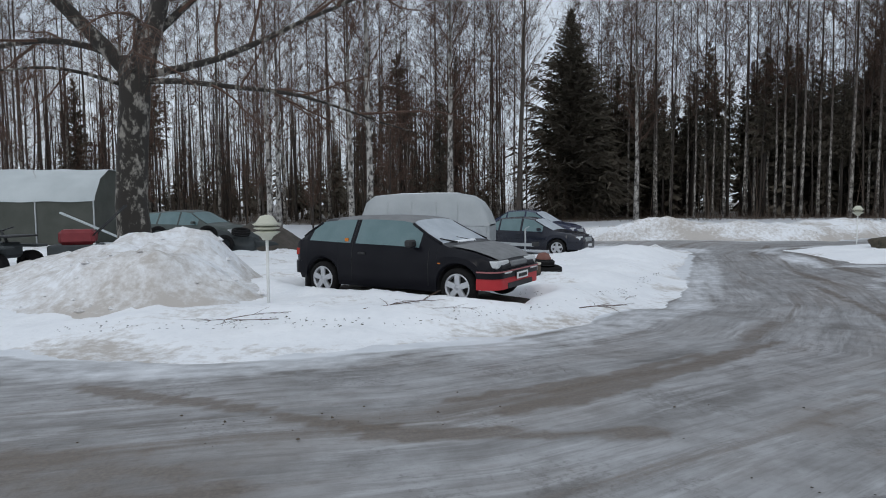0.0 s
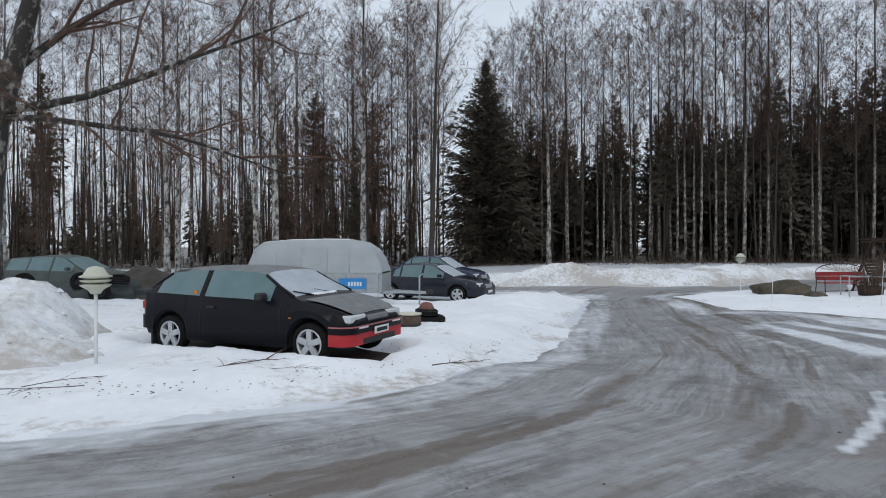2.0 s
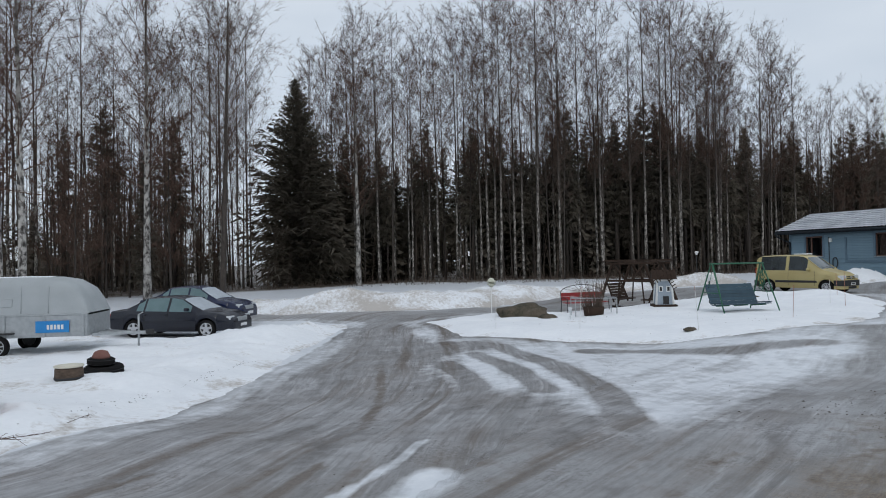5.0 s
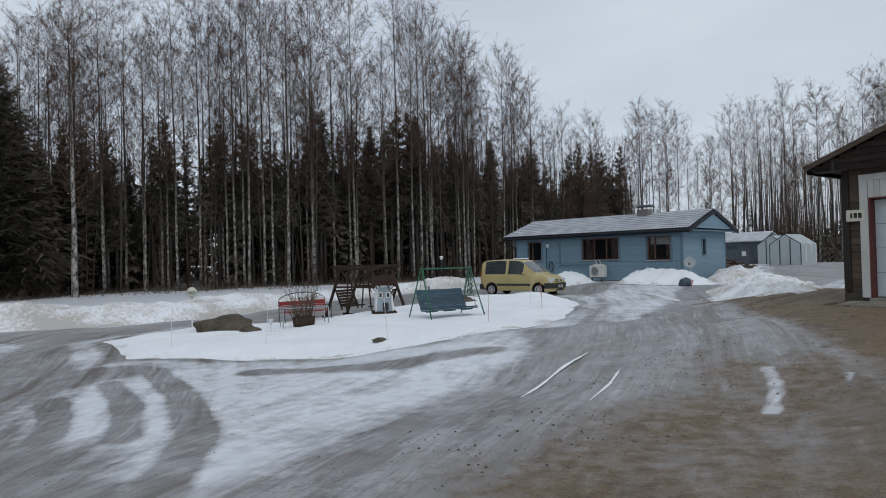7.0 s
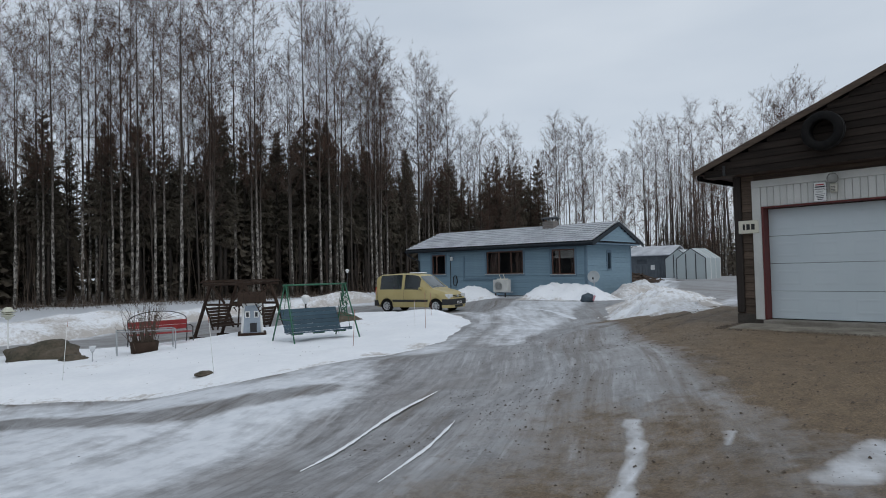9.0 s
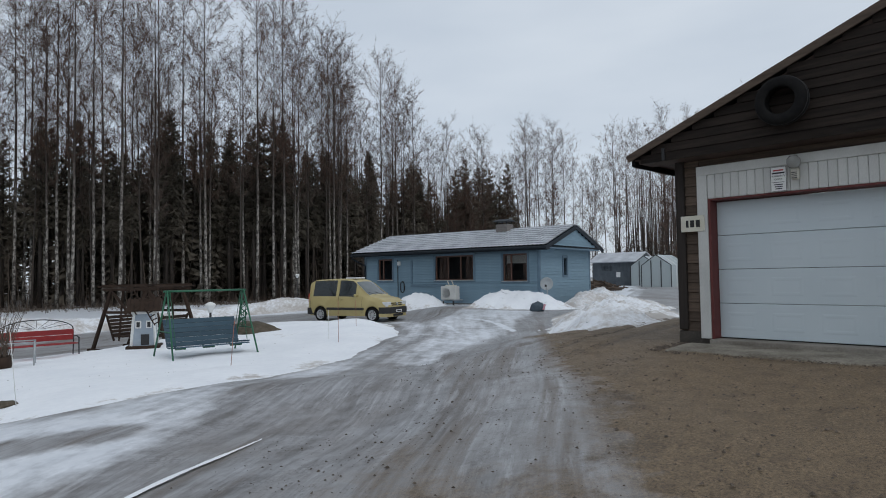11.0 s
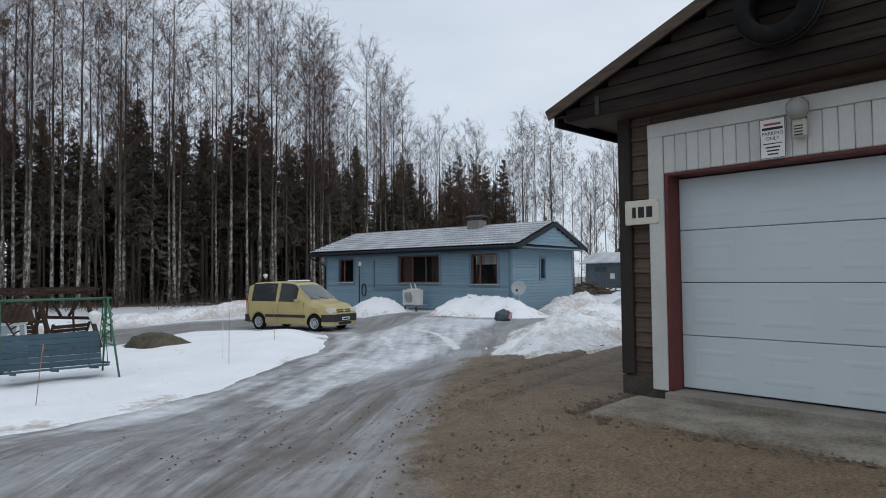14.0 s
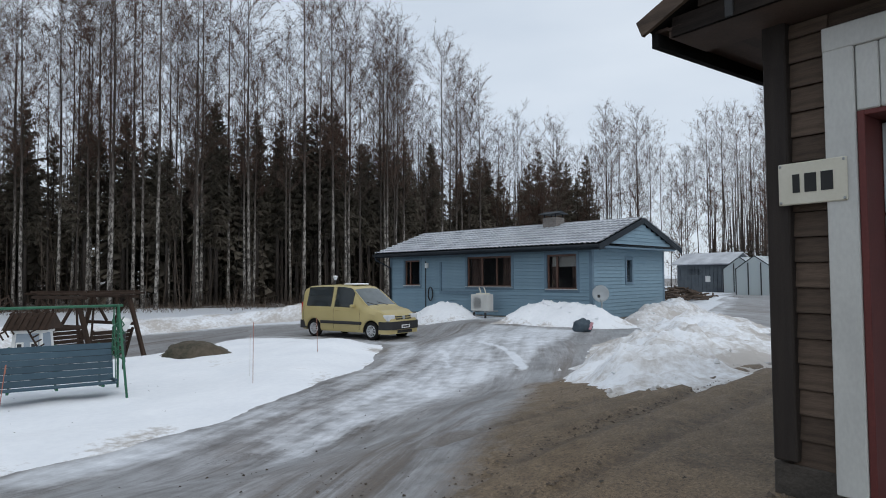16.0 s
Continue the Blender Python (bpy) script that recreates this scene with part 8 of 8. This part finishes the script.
def fallen_branch(x, y, ln, turn, seed, label, thick=0.014):
    r = random.Random(seed)
    v, f = [], []
    pts = limb_points(r, (0, 0, 0.05), (1, 0, 0.02), ln, 6, 0.0, 0.05)
    thick *= 0.7
    tube_data(pts, [thick * (1 - 0.12 * i) for i in range(7)], 5, v, f, False)
    for k in range(9):
        p = pts[r.randrange(2, 6)]
        q = limb_points(r, p, (r.uniform(0.2, 1), r.uniform(-1, 1), r.uniform(0, 0.12)), ln * r.uniform(0.15, 0.4), 3, -0.05, 0.2)
        tube_data(q, [thick * 0.5, thick * 0.4, thick * 0.3, thick * 0.2], 3, v, f, False)
    ob = part("fallen_branch", raw("fallen_branch", v, f), M_TWIG)
    ob.matrix_world = pose(x, y, gzs(x, y, 0.13), 0, 0, turn)
    return tagged(ob, label, "branch")


for k, (x, y, ln, turn, th) in enumerate(((-1.4, 8.0, 1.1, 28, 0.016), (-2.4, 7.5, 0.9, 200, 0.008), (-0.1, 8.2, 0.9, 160, 0.007), (1.4, 7.8, 0.75, 15, 0.012), (2.3, 8.35, 0.5, 60, 0.006), (-3.0, 7.6, 1.0, 30, 0.007), (-0.6, 8.0, 0.7, -20, 0.006))):
    fallen_branch(x, y, ln, turn, 90 + k, "bare birch branch fallen on the snow", th)


def debris(name, count, poly, sizes, lift, material, label, seed):
    """Scattered bark flakes and small clods lying on a surface."""
    r = random.Random(seed)
    xs, ys = [p[0] for p in poly], [p[1] for p in poly]
    v, f = [], []
    made = 0
    while made < count:
        x, y = r.uniform(min(xs), max(xs)), r.uniform(min(ys), max(ys))
        if outline_distance(np.array([x]), np.array([y]), poly)[0] < 0:
            continue
        s = r.uniform(*sizes)
        z = gz(x, y) + lift
        b = len(v)
        a = r.uniform(0, 6.28)
        for k in range(4):
            q = a + k * 1.571 + r.uniform(-0.4, 0.4)
            v.append((x + s * math.cos(q) * r.uniform(0.5, 1.2), y + s * math.sin(q) * r.uniform(0.4, 1), z))
        v.append((x, y, z + s * r.uniform(0.3, 0.5)))
        f += [(b + k, b + (k + 1) % 4, b + 4) for k in range(4)]
        made += 1
    tagged(part(name, raw(name, v, f), material), label, "debris", kind="stuff")


debris("clods", 700, SAND, (0.006, 0.028), 0.0, M_SOIL, "small clods and pebbles scattered on the sandy forecourt", 1)
debris("flakes", 900, [(-5, 7.4), (-1, 7.0), (0.8, 8.0), (3, 9.9), (6, 14), (5, 15), (0.5, 8.8), (-4, 8.8)], (0.006, 0.022), 0.14, M_SOIL, "bark flakes and leaf litter on the trampled snow", 2)
debris("snow_specks", 160, [(13.5, 13), (16, 9.5), (22, 9.5), (29, 12.5), (28, 18), (15, 18)], (0.006, 0.02), 0.17, M_SOIL, "dark specks of bark on the garden snow", 6)
debris("grit_lumps", 350, [(-6, 1), (4, 5), (10, 15), (15, 8), (14, 0), (0, -1)], (0.006, 0.018), 0.0, M_SOIL, "dirt crumbs on the icy road", 3)


# ---- far left: canvas shelter and clutter ----
def canvas_shelter():
    t = thing("canvas_shelter", pose(-15.5, 27.5, gzs(-15, 27.5), 0, 0, 0), "long shelter with a pale tarpaulin roof and dark green canvas sides", "shelter")
    vs, fs = [], []
    prof = [(-2.2, 1.75), (-2.15, 1.9), (-1.5, 2.6), (-0.5, 3.0), (0.5, 3.0), (1.5, 2.6), (2.15, 1.9), (2.2, 1.75)]
    n = 12
    for i in range(n + 1):
        x = -5 + 10 * i / n
        for k, (y, z) in enumerate(prof):
            sag = 0.05 * math.sin(i * math.pi) + 0.04 * ((i % 2) - 0.5)
            vs.append((x, y, z - sag))
    m = len(prof)
    for i in range(n):
        for k in range(m - 1):
            fs.append((i * m + k, (i + 1) * m + k, (i + 1) * m + k + 1, i * m + k + 1))
    part("roof_sheet", raw("roof_sheet", vs, fs, True), M_CANVAS, t, "pale frosted tarpaulin")
    part("side_sheet", box(-4.95, -2.16, -0.2, 4.95, -2.12, 1.78), M_CANVAS_DARK, t)
    part("side_sheet", box(-4.95, 2.12, -0.2, 4.95, 2.16, 1.78), M_CANVAS_DARK, t)
    for x in (-4.95, 4.91):
        part("end_sheet", raw("end_sheet", [(x, y, z) for y, z in [(-2.15, -0.2)] + prof[1:-1] + [(2.15, -0.2)]], [tuple(range(8))]), M_CANVAS_DARK, t)
    for k in range(6):
        tube("hoop", [(-4.95 + k * 1.98, -2.18, -0.2), (-4.95 + k * 1.98, -2.18, 1.8)], 0.03, M_GALV, t, sides=6)


def quad_bike():
    t = thing("quad_bike", pose(-9.4, 15.6, gzs(-9.4, 15.6), 0, 0, -20), "dark green utility quad bike with racks behind the heap", "quad bike")
    part("body", box(-0.75, -0.3, 0.45, 0.7, 0.3, 0.8, 0.08), M_TARP, t)
    part("seat", box(-0.5, -0.18, 0.8, 0.25, 0.18, 0.93, 0.05), M_DARK, t)
    for x, w in ((-0.7, 0.45), (0.65, 0.4)):
        part("rack", box(x - 0.3, -w, 0.92, x + 0.3, w, 0.96, 0.012), M_IRON, t)
        for s in (-1, 1):
            part("mudguard", box(x - 0.38, min(s * 0.3, s * 0.62), 0.68, x + 0.38, max(s * 0.3, s * 0.62), 0.74, 0.03), M_TARP, t)
            wheel(t, x, s * 0.48, 0.3, 0.24, s, 9, M_IRON, 0.14)
    tube("handlebar", [(0.3, -0.4, 1.12), (0.38, 0, 1.05), (0.3, 0.4, 1.12)], 0.018, M_IRON, t)
    tube("steering_column", [(0.55, 0, 0.75), (0.38, 0, 1.05)], 0.03, M_IRON, t)


canvas_shelter()
quad_bike()
mower = thing("garden_machine", pose(-7.6, 15.9, gzs(-7.6, 15.9, 0.5), 0, 0, 10), "small red garden machine half buried in the heap", "machine")
part("cowl", box(-0.4, -0.25, 0.2, 0.35, 0.25, 0.55, 0.08), mat("faded_red", (0.16, 0.02, 0.025), (0.22, 0.03, 0.035), rough=0.5), mower)
part("deck", box(-0.6, -0.35, -0.1, 0.5, 0.35, 0.2, 0.03), M_TARP, mower)
tube("handle", [(0.3, -0.2, 0.4), (1.0, -0.2, 1.1)], 0.016, M_IRON, mower)
tube("handle", [(0.3, 0.2, 0.4), (1.0, 0.2, 1.1)], 0.016, M_IRON, mower)
for k, (x, y, dz, rx, ry) in enumerate(((-6.0, 22.4, 0.65, 55, 20), (-4.9, 22.3, 0.75, 10, 5), (-5.4, 22.0, 0.35, 80, 0), (-7.6, 22.5, 0.6, 75, 30))):
    loose_tyre(pose(x, y, gzs(x, y, dz), rx, ry, 0), "spare tyre heaped before the grey-green car", 0.31, 0.2)
junk = thing("tarpaulin_heap", pose(-5.6, 22.7, gzs(-5.6, 22.7)), "dark tarpaulin heap under the spare tyres", "tarpaulin")
bm = bmesh.new()
bmesh.ops.create_icosphere(bm, subdivisions=4, radius=1)
for v in bm.verts:
    v.co *= 1 + 0.3 * noise.noise(v.co * 2.2) + 0.1 * noise.noise(v.co * 6)
    v.co = Vector((v.co.x * 1.7, v.co.y * 0.6, max(v.co.z, -0.3) * 0.62 + 0.1))
part("sheet", bm, M_TARP, junk, smooth=True)
plank = thing("plank", pose(-9.0, 20.5, gzs(-9, 20.5, 0.5), 0, 0, 0), "weathered plank leaning over the clutter", "plank")
part("timber", bar((-0.8, 0, 0.9), (0.9, 0, 0.1), 0.12, 0.05, bevel=0.006), M_CANVAS, plank)


# ---- far right: sheds beyond the blue house ----
def shed():
    t = thing("shed", pose(64.5, 14.2, 0.78, 0, 0, -12), "small grey-blue board shed with a pale roof", "shed")
    for a in ((-1.5, -1.9, 0, -1.42, 1.9, 2.0), (1.42, -1.9, 0, 1.5, 1.9, 2.0), (-1.42, -1.9, 0, 1.42, -1.82, 2.0), (-1.42, 1.82, 0, 1.42, 1.9, 2.0)):
        part("wall", box(*a), M_SHED, t)
    for k in range(14):
        part("board", box(-1.53, -1.9 + k * 0.272, 0.02, -1.5, -1.65 + k * 0.272, 2.0), M_SHED, t)
    part("roof", raw("roof", *slab([(-1.9, -2.15, 1.95), (-1.9, 2.15, 1.95), (0, 2.15, 2.75), (0, -2.15, 2.75)], 0.08)), M_ROOF, t)
    part("roof_slope", raw("roof_slope", *slab([(1.9, 2.15, 1.95), (1.9, -2.15, 1.95), (0, -2.15, 2.75), (0, 2.15, 2.75)], 0.08)), M_ROOF, t)
    part("gable", raw("gable", *slab([(-1.5, -1.86, 1.99), (1.5, -1.86, 1.99), (0, -1.86, 2.66), (0, -1.86, 2.665)], 0.02)), M_SHED, t)
    part("window", box(-1.56, 0.1, 1.2, -1.52, 1.0, 1.6, 0.01), M_PANE, t, "small window with a pale frame")
    part("notice", box(-1.56, -0.6, 0.7, -1.53, -0.25, 1.1), M_WHITE, t)


def greenhouse(x, y, z, turn, ln):
    t = thing("greenhouse", pose(x, y, z, 0, 0, turn), "small clear-walled greenhouse with white ribs", "greenhouse", "greenhouses")
    prof = [(-1.1, 0), (-1.1, 1.55), (0, 2.3), (1.1, 1.55), (1.1, 0)]
    for (a, b), (c, d) in zip(prof, prof[1:]):
        pn = part("sheet", raw("sheet", [(-ln, a, b), (ln, a, b), (ln, c, d), (-ln, c, d)], [(0, 1, 2, 3)]), M_GREENHOUSE, t)
    for xx in (-ln, ln):
        part("end_sheet", raw("end_sheet", [(xx, a, b) for a, b in prof], [tuple(range(5))]), M_GREENHOUSE, t)
    for k in range(4):
        xx = -ln + 2 * ln * k / 3
        for (a, b), (c, d) in zip(prof, prof[1:]):
            part("rib", bar((xx, a, b), (xx, c, d), 0.05, 0.05), M_WHITE if k else M_IRON, t)
    part("door_frame", box(-ln - 0.03, -0.4, 0, -ln, -0.34, 1.9), M_IRON, t)
    part("door_frame", box(-ln - 0.03, 0.34, 0, -ln, 0.4, 1.9), M_IRON, t)


shed()
greenhouse(63.0, 11.4, 0.8, -12, 1.5)
greenhouse(58.8, 9.6, 0.75, -12, 1.3)
wp = thing("woodpile", pose(52, 12.5, gzs(52, 12.5)), "untidy heap of logs and branches beyond the house", "woodpile", kind="stuff")
r_wp = random.Random(9)
v, f = [], []
for i in range(130):
    c = Vector((r_wp.gauss(0, 1.4), r_wp.gauss(0, 0.9), 0))
    c.z = max(0.05, 0.75 - 0.2 * abs(c.x) - 0.3 * abs(c.y)) * r_wp.random() + 0.05
    d = Vector((r_wp.uniform(-1, 1), r_wp.uniform(-1, 1), r_wp.uniform(-0.2, 0.3))).normalized() * r_wp.uniform(0.25, 0.6)
    tube_data([c - d, c + d], [0.05, 0.045], 5, v, f)
part("logs", raw("logs", v, f), M_OLDBOARD, wp)


# ---- loose grit on the yard ----
def build_grit():
    """Pebbles, sand clods and the lug prints of tyres on the forecourt and the road."""
    r = random.Random(91)
    v, f = [], []

    def clod(x, y, s, flat=0.6):
        z = gz(x, y) + s * 0.1
        b = len(v)
        a = r.uniform(0, 6.28)
        for k in range(4):
            w = s * r.uniform(0.6, 1.2)
            v.append((x + w * math.cos(a + k * 1.571), y + w * math.sin(a + k * 1.571), z + s * r.uniform(-0.3, 0.1)))
        v.append((x + s * r.uniform(-0.3, 0.3), y + s * r.uniform(-0.3, 0.3), z + s * flat))
        f.extend([(b + k, b + (k + 1) % 4, b + 4) for k in range(4)])

    inv = pose(21.8, 1.0, 0.70, 0, 0, -14.3)
    n = 0
    while n < 5200:
        x, y = r.uniform(6.5, 27.5), r.uniform(-2.5, 5.5)
        q = inv.inverted() @ Vector((x, y, 0.7))
        if q.x > -1.1 and q.y < 0.5 or y > 2.6 + 0.1 * x + r.uniform(-1.2, 0.5):
            continue
        clod(x, y, 0.005 + 0.018 * r.random() ** 4)
        n += 1
    # loose soil along the edge of the concrete
    for i in range(380):
        p = inv @ Vector((-1.06 - abs(r.gauss(0, 0.10)), r.uniform(-3.4, 0.2), 0))
        clod(p.x, p.y, 0.006 + 0.022 * r.random() ** 3)
    for i in range(260):
        p = inv @ Vector((r.uniform(-1.1, 0.0), 0.2 + abs(r.gauss(0, 0.1)), 0))
        clod(p.x, p.y, 0.008 + 0.026 * r.random() ** 2)
    # lug prints
    for ax, ay, bx, by in ((20.6, 3.25, 26.4, 3.0), (20.2, 2.75, 26.0, 2.55), (18.2, 2.5, 20.4, 1.5)):
        d = Vector((bx - ax, by - ay))
        side = Vector((-d.y, d.x)).normalized()
        for i in range(int(d.length / 0.085)):
            c = Vector((ax, ay)) + d.normalized() * 0.085 * i + side * (0.07 if i % 2 else -0.07) * r.uniform(0.8, 1.2)
            for k in range(3):
                clod(c.x + r.uniform(-0.03, 0.03), c.y + r.uniform(-0.03, 0.03), r.uniform(0.007, 0.017), 0.7)
    # frozen clods dropped on the ice
    for cx, cy, sx, sy, m in ((18.0, 1.3, 0.35, 0.2, 90), (14.2, 3.0, 0.6, 0.3, 60), (16.6, 4.2, 0.7, 0.25, 70), (19.2, 4.6, 0.9, 0.3, 70), (9.0, 1.6, 1.6, 0.7, 160), (11.5, 1.8, 1.2, 0.5, 120), (9.2, 3.4, 0.8, 0.5, 80), (2.1, 4.8, 1.0, 0.3, 30), (-1.5, 4.2, 1.5, 0.2, 40), (5.5, 4.0, 1.5, 0.8, 50), (22.5, 6.2, 2.0, 0.6, 70)):
        for i in range(m):
            clod(r.gauss(cx, sx), r.gauss(cy, sy), 0.005 + 0.016 * r.random() ** 4)
    tagged(part("grit", raw("grit", v, f), M_GRIT), "loose brown grit and frozen clods strewn over the yard", "grit", kind="stuff")


build_grit()
